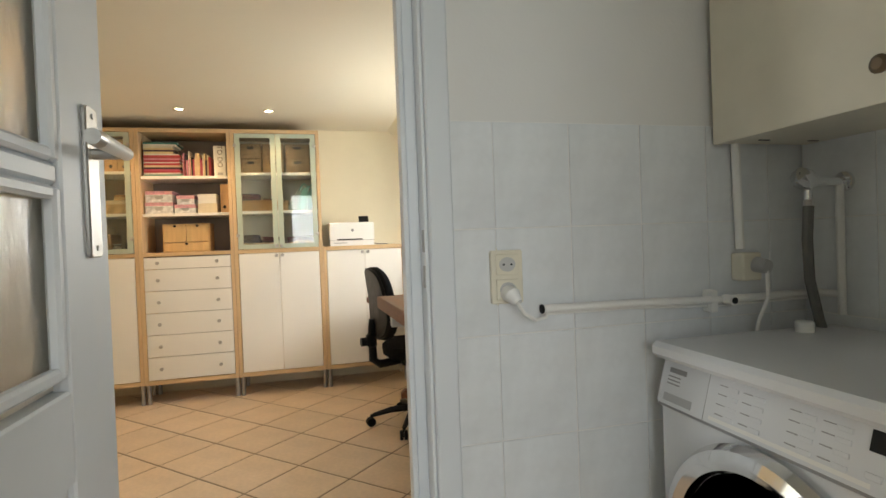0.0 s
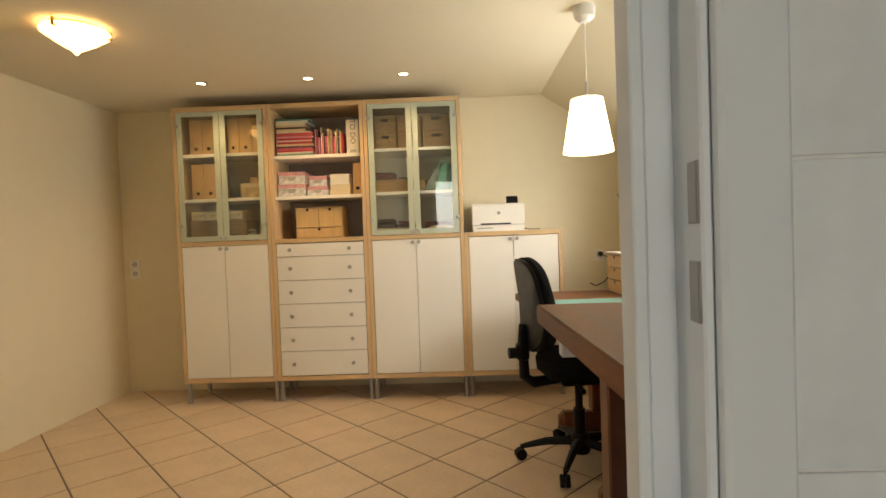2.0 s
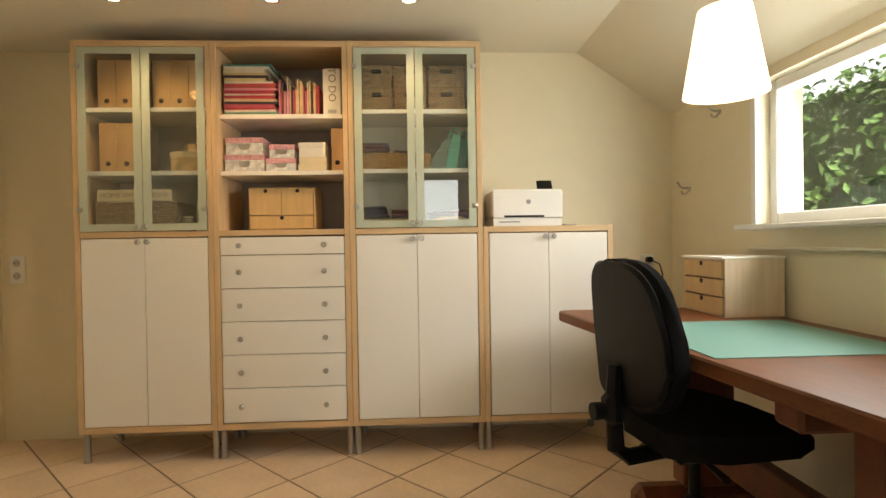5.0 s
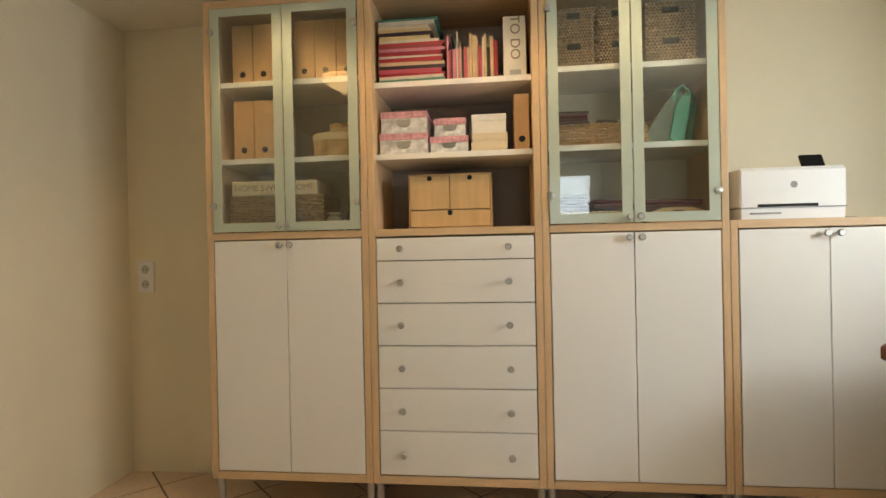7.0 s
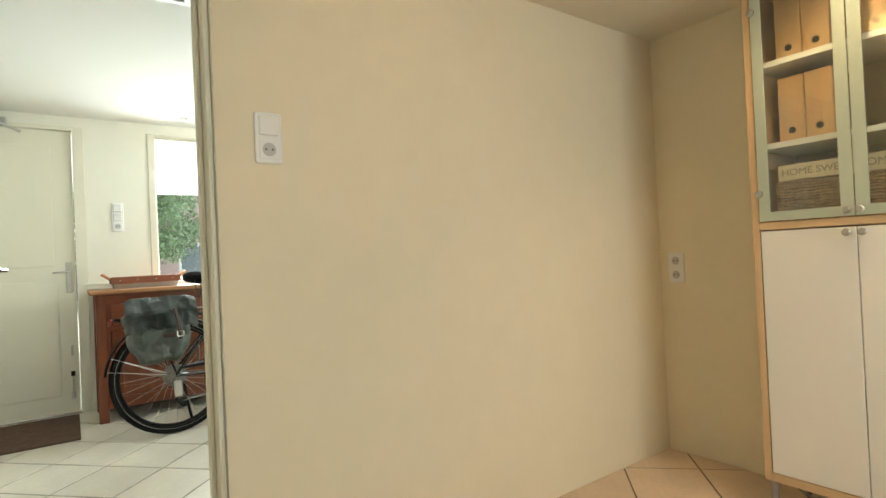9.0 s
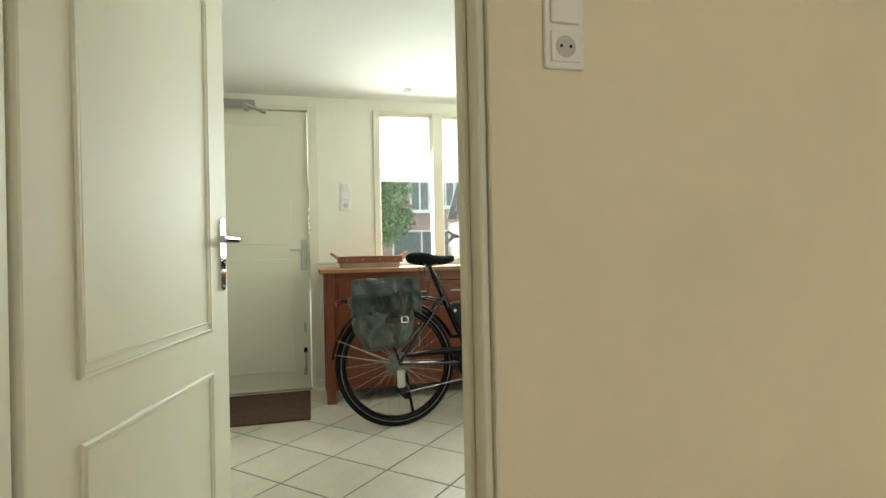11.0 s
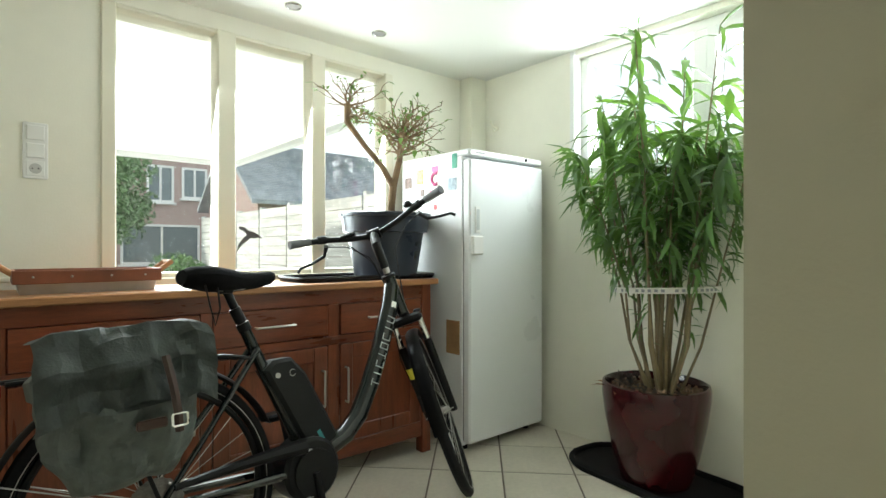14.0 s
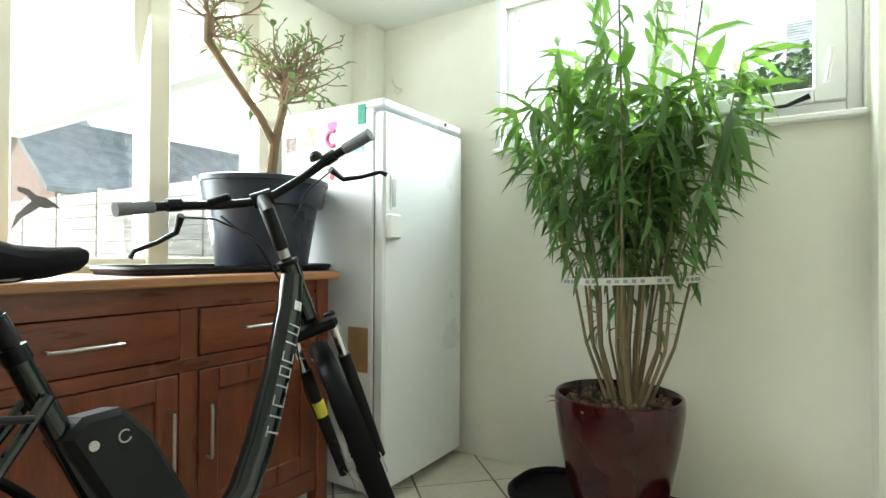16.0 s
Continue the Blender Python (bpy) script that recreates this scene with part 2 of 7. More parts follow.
def prism(bm, pts, lo, hi, axis="z", bev=0.0):
    """An outline of 2D points pushed from lo to hi along an axis."""
    def at(p, h):
        return {"z": (p[0], p[1], h), "y": (p[0], h, p[1]), "x": (h, p[0], p[1])}[axis]
    A = [bm.verts.new(at(p, lo)) for p in pts]
    B = [bm.verts.new(at(p, hi)) for p in pts]
    n = len(pts)
    fs = [bm.faces.new(list(reversed(A))), bm.faces.new(B)]
    for k in range(n):
        fs.append(bm.faces.new((A[k], A[(k + 1) % n], B[(k + 1) % n], B[k])))
    if bev:
        es = list({e for f in fs[:2] for e in f.edges})
        bmesh.ops.bevel(bm, geom=es, offset=bev, segments=1, affect="EDGES")
    return A + B


def rrect(w, h, r, n=4, cx=0.0, cy=0.0):
    """The outline of a rectangle with rounded corners."""
    out = []
    for qx, qy, a0 in ((1, 1, 0), (-1, 1, 90), (-1, -1, 180), (1, -1, 270)):
        for k in range(n + 1):
            a = radians(a0 + 90 * k / n)
            out.append((cx + qx * (w / 2 - r) + r * math.cos(a), cy + qy * (h / 2 - r) + r * math.sin(a)))
    return out


def mesh_of(name, bm, material, angle=35):
    bmesh.ops.recalc_face_normals(bm, faces=bm.faces[:])
    me = bpy.data.meshes.new(name)
    bm.to_mesh(me)
    bm.free()
    me.polygons.foreach_set("use_smooth", [True] * len(me.polygons))
    me.set_sharp_from_angle(angle=radians(angle))
    me.materials.append(material)
    return me


def part(name, bm, material, parent, label="", m=None):
    ob = new(name, mesh_of(name, bm, material))
    ob.parent = parent
    if m is not None:
        ob.matrix_basis = m
    return tagged(ob, label)


def thing(name, m, label, category, group=""):
    ob = new(name)
    ob.empty_display_size = 0.05
    ob.matrix_basis = m
    return tagged(ob, label, category, group)


def solid(name, bm, material, label="", category="", kind="", m=None, group=""):
    ob = new(name, mesh_of(name, bm, material))
    if m is not None:
        ob.matrix_basis = m
    return tagged(ob, label, category, group, kind)


def B(*boxes, bev=0.0):
    """A bmesh of boxes given as (x0, y0, z0, x1, y1, z1)."""
    bm = bmesh.new()
    for b in boxes:
        bx(bm, b[:3], b[3:], bev)
    return bm


def T(pts, r, seg=8, closed=False):
    bm = bmesh.new()
    tube(bm, pts, r, seg, closed)
    return bm


def R(prof, seg=24, m=None, sy=1.0):
    bm = bmesh.new()
    lathe(bm, prof, seg, m, sy=sy)
    return bm


def arc(c, r, a0, a1, n, plane="yz"):
    out = []
    for k in range(n + 1):
        a = radians(a0 + (a1 - a0) * k / n)
        u, v = r * math.cos(a), r * math.sin(a)
        out.append(Vector(c) + Vector({"yz": (0, u, v), "xz": (u, 0, v), "xy": (u, v, 0)}[plane]))
    return out


def words(name, text, size, material, parent, m, depth=0.0006):
    """Letters as a thin mesh, in the built-in font."""
    cu = bpy.data.curves.new(name, "FONT")
    cu.body, cu.size, cu.extrude, cu.align_x, cu.align_y = text, size, depth, "CENTER", "CENTER"
    tmp = bpy.data.objects.new(name, cu)
    scene.collection.objects.link(tmp)
    me = bpy.data.meshes.new_from_object(tmp.evaluated_get(bpy.context.evaluated_depsgraph_get()))
    bpy.data.objects.remove(tmp)
    me.materials.clear()
    me.materials.append(material)
    ob = new(name, me)
    ob.parent = parent
    ob.matrix_basis = m
    return ob


# ---- structure ----
def wall(name, axis, p0, p1, a0, a1, z0, z1, material, label, holes=()):
    """A straight wall with rectangular openings through it; axis is the one along which it runs."""
    cuts = sorted({a0, a1, *[h[0] for h in holes], *[h[1] for h in holes]})
    zs = sorted({z0, z1, *[h[2] for h in holes], *[h[3] for h in holes]})
    bm = bmesh.new()
    for a, b in zip(cuts, cuts[1:]):
        run = None
        cells = []
        for c, d in zip(zs, zs[1:]):
            open_here = any(h[0] <= a + 1e-5 and b - 1e-5 <= h[1] and h[2] <= c + 1e-5 and d - 1e-5 <= h[3] for h in holes)
            if open_here:
                run = None
            elif run is None:
                run = [c, d]
                cells.append(run)
            else:
                run[1] = d
        for c, d in cells:
            if axis == "x":
                bx(bm, (a, p0, c), (b, p1, d))
            else:
                bx(bm, (p0, a, c), (p1, b, d))
    return solid(name, bm, material, label, "wall", "structure")


wall("wall_office_north", "x", 6.08, 6.20, -2.93, 1.15, -0.1, 2.4, M_WALL, "cream painted office wall behind the tall cabinets")
wall("wall_office_west", "y", -2.93, -2.81, 2.655, 6.08, -0.1, 2.4, M_WALL, "cream painted office wall with a doorway to the hall", [(3.09, 3.90, -0.1, 2.08)])
wall("wall_office_east", "y", 0.95, 1.15, 2.655, 6.08, -0.1, 2.4, M_WALL, "cream painted low wall under a sloping ceiling with a window", [(3.85, 5.30, 1.11, 1.72)])
wall("wall_office_south", "x", 2.56, 2.645, -2.93, 1.15, -0.1, 2.5, M_LAUN, "painted wall with a doorway between office and laundry", [(-0.99, -0.035, -0.1, 2.09)])
wall("wall_office_south_lining", "x", 2.645, 2.655, -2.93, 1.15, -0.1, 2.4, M_WALL, "cream painted office side of the laundry wall", [(-0.99, -0.035, -0.1, 2.09)])
wall("wall_laundry_east", "y", 1.0, 1.12, -0.8, 2.56, -0.1, 2.5, M_LAUN, "white painted laundry wall above the tiling")
wall("wall_laundry_west", "y", -1.42, -1.30, -0.8, 2.56, -0.1, 2.5, M_WALL, "cream painted laundry wall behind the glazed door")
wall("wall_laundry_south", "x", 1.25, 1.36, -1.30, 1.0, -0.1, 2.5, M_LAUN, "white painted laundry wall with a doorway", [(-0.645, 0.275, -0.1, 2.09)])
wall("wall_corridor_south", "x", -0.92, -0.80, -1.42, 1.12, -0.1, 2.5, M_LAUN, "white painted corridor wall with a window", [(-0.95, 0.35, 0.85, 2.15)])
wall("wall_hall_west", "y", -6.23, -6.03, 2.60, 6.50, -0.1, 2.4, M_HALL, "cream white hall wall with front door and tall windows", [(2.82, 3.61, -0.1, 2.13), (4.09, 5.60, 0.93, 2.14)])
wall("wall_hall_north", "x", 6.30, 6.50, -6.03, -2.81, -0.1, 2.4, M_HALL, "cream white hall wall with a high window", [(-5.20, -3.82, 1.49, 2.19)])
wall("wall_hall_south", "x", 2.62, 2.74, -6.03, -2.93, -0.1, 2.4, M_HALL, "cream white hall wall beside the front door")
wall("wall_hook", "x", 4.49, 4.61, -3.655, -2.93, -0.1, 2.4, M_HOOKW, "wall with coat hooks, its beige darkened for shade")
wall("wall_hall_east", "y", -3.655, -3.535, 4.61, 6.14, -0.1, 2.4, M_HALL, "cream white hall wall beside the high window")
wall("wall_hall_east_end", "y", -3.81, -3.535, 6.14, 6.30, -0.1, 2.4, M_HALL, "cream white thicker end of the hall wall by the window")
bm = B((-6.03, 6.16, 0, -5.92, 6.30, 2.3))
solid("trim_pipe_casing", bm, M_HALL, "cream white boxed-in pipe in the hall corner", "trim", "structure")

# ceilings
bm = B((-2.87, 2.62, 2.13, 0.40, 6.10, 2.25))
prism(bm, [(0.40, 2.13), (1.0, 1.735), (1.0, 2.3), (0.40, 2.3)], 2.62, 6.10, "y")
solid("ceiling_office", bm, M_CEIL, "cream office ceiling with a sloping part", "ceiling", "structure")
solid("ceiling_hall", B((-6.1, 2.66, 2.222, -2.87, 6.4, 2.34)), M_CEILH, "white hall ceiling", "ceiling", "structure")
solid("ceiling_laundry", B((-1.40, -0.9, 2.40, 1.1, 2.60, 2.5)), M_CEILH, "white laundry ceiling", "ceiling", "structure")
# flat roof over all
solid("roof_slab", B((-6.35, -1.0, 2.51, 1.3, 6.6, 2.62)), M_GROUT, "dark flat roof", "roof", "structure")

# floors
floor_o = solid("floor_office", B((-2.87, 2.60, -0.1, 1.0, 6.10, -0.003)), M_GROUT, "beige ceramic floor tiles laid diagonally with dark joints", "floor", "structure")
floor_h = solid("floor_hall", B((-6.13, 2.66, -0.1, -2.87, 6.40, -0.003)), M_GROUTH, "pale ceramic floor tiles laid diagonally with dark joints", "floor", "structure")
solid("floor_laundry", B((-1.40, -0.9, -0.1, 1.1, 2.60, -0.002)), M_TILE, "beige tiled laundry floor", "floor", "structure")

# ---- doorways, doors and windows ----
def frame_set(name, m, w, h, depth, material, label, face=0.055, jt=0.035, out=0.012):
    """A door frame with casing round an opening w wide and h high, from local x = 0; the wall runs along x, its faces at y = 0 and depth."""
    top = thing(name, m, label, "door frame")
    tagged(top, kind="structure")
    for nm, b in (("jamb", (0, -out, 0, jt, depth + out, h)), ("jamb", (w - jt, (0.05 if face == 0.055 else -out), 0, w, depth + out, h)), ("head", (jt, -out, h - 0.035, w - jt, depth + out, h))):
        part(nm, B(b, bev=0.003), material, top)
    for y0, y1 in ((-0.018, 0.0), (depth, depth + 0.008)):
        part("casing", B((w, y0, 0, w + face, y1, h + face), bev=0.004), material, top)
        part("casing", B((-face, y0, 0, 0, y1, h + face), bev=0.004), material, top)
        part("casing", B((0, y0, h, w, y1, h + face), bev=0.004), material, top)
    if face == 0.055:
        part("rebate", B((w - 0.009, -out, 0, w, 0.05, h), bev=0.002), material, top)
    part("stop", B((w - jt - 0.012, depth * 0.45, 0, w - jt, depth * 0.45 + 0.04, h - 0.035), bev=0.002), material, top)
    part("stop", B((jt, depth * 0.45, 0, jt + 0.012, depth * 0.45 + 0.04, h - 0.035), bev=0.002), material, top)
    return top


fr_l = frame_set("door_frame_1", pose(-0.99, 2.56, 0), 0.955, 2.09, 0.095, M_DOORB, "white painted door frame between laundry and office", 0.055, 0.035, 0.004)
for z0, z1 in ((1.035, 1.085), (1.115, 1.165)):
    part("strike_plate", B((0.9435, -0.001, z0, 0.948, 0.016, z1), bev=0.001), M_LEG, fr_l, "grey metal strike plate")
frame_set("door_frame_2", pose(-2.81, 3.09, 0, 0, 0, 90), 0.81, 2.08, 0.12, M_CREAM, "cream painted door frame between office and hall", 0.004, 0.016, 0.002)
frame_set("door_frame_3", pose(-0.645, 1.25, 0), 0.92, 2.09, 0.11, M_DOORB, "white painted door frame of the laundry", 0.05)


def lever(parent, m, flip=1, wood=False):
    """A long door plate with a lever handle, on a face whose outward way is local -y."""
    bm = bmesh.new()
    prism(bm, rrect(0.044, 0.24, 0.008 if not wood else 0.02), -0.008, 0, "y", 0.002)
    pl = part("handle_plate", bm, M_STEEL if not wood else M_CHROME, parent, "brushed steel handle plate", m)
    for z in (0.105, -0.105):
        part("screw", R([(0.005, 0), (0.004, 0.002)], 10, pose(0, -0.008, z, 90)), M_LEG, pl)
    g = [(0, -0.006, 0.045), (0, -0.035, 0.045), (-0.006 * flip, -0.046, 0.045), (-0.02 * flip, -0.05, 0.046)]
    part("lever_neck", T(g, 0.009, 10), M_STEEL, pl)
    part("lever_grip", T([(0.012 * flip, -0.05, 0.047), (-0.10 * flip, -0.05, 0.049)], [0.0105, 0.0125], 12), M_WHITE if not wood else M_CHROME, pl, "white lever grip" if not wood else "")
    part("lever_tip", T([(-0.10 * flip, -0.05, 0.049), (-0.122 * flip, -0.05, 0.0495)], [0.0128, 0.0115], 12), M_STEEL, pl)
    return pl


def glazed_door():
    """A white door with small panes, standing open beside the camera's way."""
    d = thing("glazed_door", pose(-0.566, 1.38, 0.01, 0, 0, 90), "open white painted door with glass panes and a white lever handle", "door")
    W, H, TH = 0.875, 2.03, 0.04
    part("stile", B((0, 0, 0, 0.11, TH, H), bev=0.003), M_DOORB, d)
    part("stile", B((W - 0.135, 0, 0, W, TH, H), bev=0.003), M_DOORB, d)
    part("rail", B((0.11, 0, 0, W - 0.135, TH, 0.14), bev=0.003), M_DOORB, d)
    part("panel", B((0.11, 0.008, 0.14, W - 0.135, TH - 0.008, 0.86), bev=0.003), M_DOORB, d)
    part("rail", B((0.11, 0, 0.86, W - 0.135, TH, 0.97), bev=0.003), M_DOORB, d)
    part("rail", B((0.11, 0, H - 0.11, W - 0.135, TH, H), bev=0.003), M_DOORB, d)
    rows = [0.97, 1.222, 1.474, 1.70, H - 0.11]
    for a in rows[1:-1]:
        part("glazing_bar", B((0.11, 0.004, a - 0.014, W - 0.135, TH - 0.004, a + 0.014), bev=0.006), M_DOORB, d)
    part("glazing_bar", B((0.412, 0.0045, 0.97, 0.438, TH - 0.0045, H - 0.11), bev=0.006), M_DOORB, d)
    for a, b in zip(rows, rows[1:]):
        part("pane", B((0.112, 0.018, a + 0.002, W - 0.137, 0.022, b - 0.002)), M_FIGURED, d)
        for x0, x1 in ((0.11, 0.412), (0.438, W - 0.135)):
            part("beading", B((x0, 0.001, a + 0.014, x0 + 0.016, 0.017, b - 0.014), (x1 - 0.016, 0.001, a + 0.014, x1, 0.017, b - 0.014),
                              (x0 + 0.016, 0.001, a + 0.014, x1 - 0.016, 0.017, a + 0.030), (x0 + 0.016, 0.001, b - 0.030, x1 - 0.016, 0.017, b - 0.014), bev=0.004), M_DOORB, d)
    lever(d, pose(W - 0.058, 0, 1.222) @ Matrix.Diagonal((0.85, 0.85, 0.82, 1)), 1)
    part("latch_plate", B((W - 0.0005, 0.01, 0.98, W + 0.0015, 0.03, 1.14)), M_LEG, d, "grey steel latch plate")


glazed_door()


def panel_door():
    """A cream panelled inner door, open into the hall."""
    a = 167.2
    d = thing("panelled_door", pose(-2.945, 3.118, 0.01, 0, 0, a), "open cream moulded door with an arched upper panel", "door")
    W, H, TH = 0.90, 2.05, 0.04
    # local +x runs from hinge to latch; the face seen is local -y
    bm = bmesh.new()
    bx(bm, (0, 0, 0), (W, TH, H), 0.003)
    leaf = part("leaf", bm, M_CREAM, d)

    def moulding(outline, nm):
        n = len(outline)
        for o, r in ((0.0, 0.009), (0.017, 0.006)):
            cx = sum(p[0] for p in outline) / n
            cz = sum(p[1] for p in outline) / n
            pts = [(cx + (p[0] - cx) * (1 - o * 2.2), -0.001, cz + (p[1] - cz) * (1 - o * 1.6)) for p in outline]
            part(nm, T(pts, r, 6, True), M_CREAM, d)
    x0, x1 = 0.14, 0.75
    top = [(x1 - (x1 - x0) * k / 12, 1.80 + 0.13 * (0.5 - 0.5 * math.cos(math.tau * k / 12))) for k in range(13)]
    moulding([(x0, 0.785), (x1, 0.785)] + top, "upper_moulding")
    moulding([(x0, 0.15), (x1, 0.15), (x1, 0.65), (x0, 0.65)], "lower_moulding")
    lever(d, pose(W - 0.05, 0, 1.02), 1, True)
    part("handle_plate_rear", B((W - 0.07, TH, 0.90, W - 0.03, TH + 0.007, 1.14), bev=0.003), M_CHROME, d)


panel_door()


def front_door():
    d = thing("front_door", pose(-6.055, 3.592, 0.012, 0, 0, -90), "closed cream painted front door with flat panels and closer", "door")
    tagged(d, kind="structure")
    # local x runs towards the hinge, seen face is local... towards +x of the hall (local -y is -x), so build on +y
    W, H = 0.76, 2.10
    part("leaf", B((0.0, -0.045, 0, W, 0.0, H), bev=0.003), M_CREAM, d)
    part("panel", B((0.13, 0.0, 1.09, 0.64, 0.008, 1.98), bev=0.003), M_CREAM, d)
    part("panel", B((0.11, 0.0, 0.13, 0.64, 0.008, 0.98), bev=0.003), M_CREAM, d)
    for nm, b in (("frame_post", (-0.075, -0.02, -0.01, -0.004, 0.028, H + 0.035)), ("frame_post", (W + 0.004, -0.02, -0.01, W + 0.06, 0.028, H + 0.035)), ("frame_head", (-0.004, -0.02, H + 0.004, W + 0.004, 0.028, H + 0.035))):
        part(nm, B(b, bev=0.003), M_CREAM, d)
    pl = part("handle_plate", B((0.025, 0.0, 0.89, 0.062, 0.008, 1.12), bev=0.003), M_STEEL, d, "steel handle plate")
    part("lever", T([(0.043, 0.008, 1.045), (0.043, 0.05, 1.045), (0.055, 0.055, 1.045), (0.14, 0.055, 1.045)], 0.008, 8), M_STEEL, pl)
    part("catch", B((0.03, 0.0, 0.42, 0.048, 0.012, 0.50), bev=0.003), M_STEEL, d)
    part("bolt_rod", T([(0.04, 0.012, 0.12), (0.04, 0.012, 0.30)], 0.006, 8), M_STEEL, d)
    part("bolt_knob", T([(0.04, 0.012, 0.27), (0.04, 0.012, 0.305)], 0.013, 8), M_BPLAS, d, "black bolt knob")
    part("bolt_base", B((0.026, 0.0, 0.10, 0.054, 0.016, 0.15), bev=0.004), M_STEEL, d)
    c = thing("door_closer", pose(-6.025, 3.125, 2.135), "grey metal door closer with folded arm above the front door", "door closer")
    part("body", B((-0.005, -0.16, -0.025, 0.055, 0.10, 0.03), bev=0.008), M_LEG, c)
    part("arm", B((0.03, 0.03, -0.045, 0.22, 0.055, -0.035), bev=0.003), M_STEEL, c)
    part("arm", T([(0.21, 0.05, -0.04), (0.03, 0.17, -0.06)], 0.01, 8), M_STEEL, c)
    part("pivot", R([(0.016, -0.05), (0.016, -0.02)], 12, pose(0.035, 0.04, 0)), M_STEEL, c)


front_door()

# hall west window: three tall panes
w = thing("window_1", pose(-6.03, 0, 0), "tall cream framed window in three panes over the sideboard", "window")
tagged(w, kind="structure")
ys = [(4.148, 4.568), (4.655, 5.06), (5.143, 5.541)]
Z0, Z1 = 0.968, 2.122
for y0, y1 in ((4.09, 4.148), (4.568, 4.655), (5.06, 5.143), (5.541, 5.60)):
    part("mullion", B((-0.10, y0, 0.93, 0.012, y1, 2.14), bev=0.006), M_CREAM, w)
for y0, y1 in ys:
    part("window_frame", B((-0.09, y0, 0.93, 0.0, y1, Z0), (-0.09, y0, Z1, 0.0, y1, 2.14), bev=0.004), M_CREAM, w)
    g = part("pane", B((-0.062, y0 - 0.004, Z0 - 0.004, -0.056, y1 + 0.004, Z1 + 0.004)), M_WGLASS, w)
    g.visible_shadow = False
M_DECAL = mat("dark_window_decal", (0.10, 0.095, 0.10), 0.6, 0.1, 20)
bm = bmesh.new()
prism(bm, [(4.690, 1.192), (4.722, 1.186), (4.742, 1.168), (4.768, 1.163), (4.792, 1.148), (4.812, 1.128), (4.790, 1.134), (4.770, 1.128), (4.752, 1.132), (4.728, 1.112), (4.704, 1.094), (4.676, 1.052), (4.690, 1.102), (4.716, 1.134), (4.730, 1.148), (4.716, 1.166), (4.694, 1.176)], -0.0545, -0.0535, "x")
part("bird_decal", bm, M_DECAL, w, "dark bird silhouette stuck on the pane")
part("window_sill", B((0.0, 4.02, 0.915, 0.03, 5.66, 0.945), bev=0.004), M_CREAM, w)
part("trim_line", B((0.0, 3.64, 0.945, 0.010, 4.085, 0.965), bev=0.003), M_CREAM, w)

# hall north window
w = thing("window_2", pose(0, 6.30, 0), "high white framed window with two panes and a stay", "window")
tagged(w, kind="structure")
part("window_frame", B((-5.20, 0.06, 1.49, -5.15, 0.16, 2.19), bev=0.005), M_WHITE, w)
part("window_frame", B((-3.87, 0.06, 1.49, -3.82, 0.16, 2.19), bev=0.005), M_WHITE, w)
part("window_frame", B((-5.15, 0.06, 1.49, -3.87, 0.16, 1.545), bev=0.005), M_WHITE, w)
part("window_frame", B((-5.15, 0.06, 2.14, -3.87, 0.16, 2.19), bev=0.005), M_WHITE, w)
part("mullion", B((-4.55, 0.055, 1.545, -4.48, 0.155, 2.14), bev=0.005), M_WHITE, w)
sash = part("sash", B((-4.48, 0.045, 1.545, -4.435, 0.10, 2.14), (-3.965, 0.045, 1.545, -3.87, 0.10, 2.14), (-4.435, 0.045, 1.545, -3.965, 0.10, 1.60), (-4.435, 0.045, 2.09, -3.965, 0.10, 2.14), bev=0.005), M_WHITE, w)
for x0, x1 in ((-5.155, -4.545), (-4.44, -3.96)):
    g = part("pane", B((x0, 0.085, 1.54, x1, 0.091, 2.145)), M_WGLASS, w)
    g.visible_shadow = False
part("window_sill", B((-5.23, -0.04, 1.465, -3.82, 0.06, 1.49), bev=0.006), M_WHITE, w)
part("reveal_lining", B((-5.226, -0.012, 1.492, -5.194, 0.058, 2.219), bev=0.003), M_WHITE, w)
part("handle", T([(-3.915, 0.045, 1.72), (-3.915, 0.015, 1.72), (-3.915, 0.012, 1.70), (-3.93, 0.010, 1.60)], 0.009, 8), M_WHITE, w)
part("stay_arm", T([(-4.30, 0.0, 1.52), (-4.05, -0.015, 1.53), (-3.98, -0.02, 1.555)], [0.006, 0.007, 0.011], 8), M_BPLAS, w, "dark window stay")

# office east window
w = thing("window_3", pose(0.95, 0, 0), "wide white framed window with a view of a hedge", "window")
tagged(w, kind="structure")
part("window_frame", B((0.05, 5.255, 1.11, 0.13, 5.30, 1.72), bev=0.004), M_WHITE, w)
part("window_frame", B((0.05, 3.85, 1.11, 0.13, 3.895, 1.72), bev=0.004), M_WHITE, w)
part("window_frame", B((0.05, 3.895, 1.11, 0.13, 5.255, 1.155), bev=0.004), M_WHITE, w)
part("window_frame", B((0.05, 3.895, 1.675, 0.13, 5.255, 1.72), bev=0.004), M_WHITE, w)
g = part("pane", B((0.09, 3.89, 1.15, 0.096, 5.26, 1.68)), M_WGLASS, w)
g.visible_shadow = False
part("casing", B((-0.014, 5.30, 1.105, 0.0, 5.335, 1.745), bev=0.003), M_WHITE, w)
part("window_sill", B((-0.07, 3.75, 1.085, 0.05, 5.375, 1.108), bev=0.005), M_WHITE, w)
part("sill_apron", B((-0.028, 3.75, 1.0, 0.0, 5.34, 1.012), bev=0.003), M_CREAM, w)

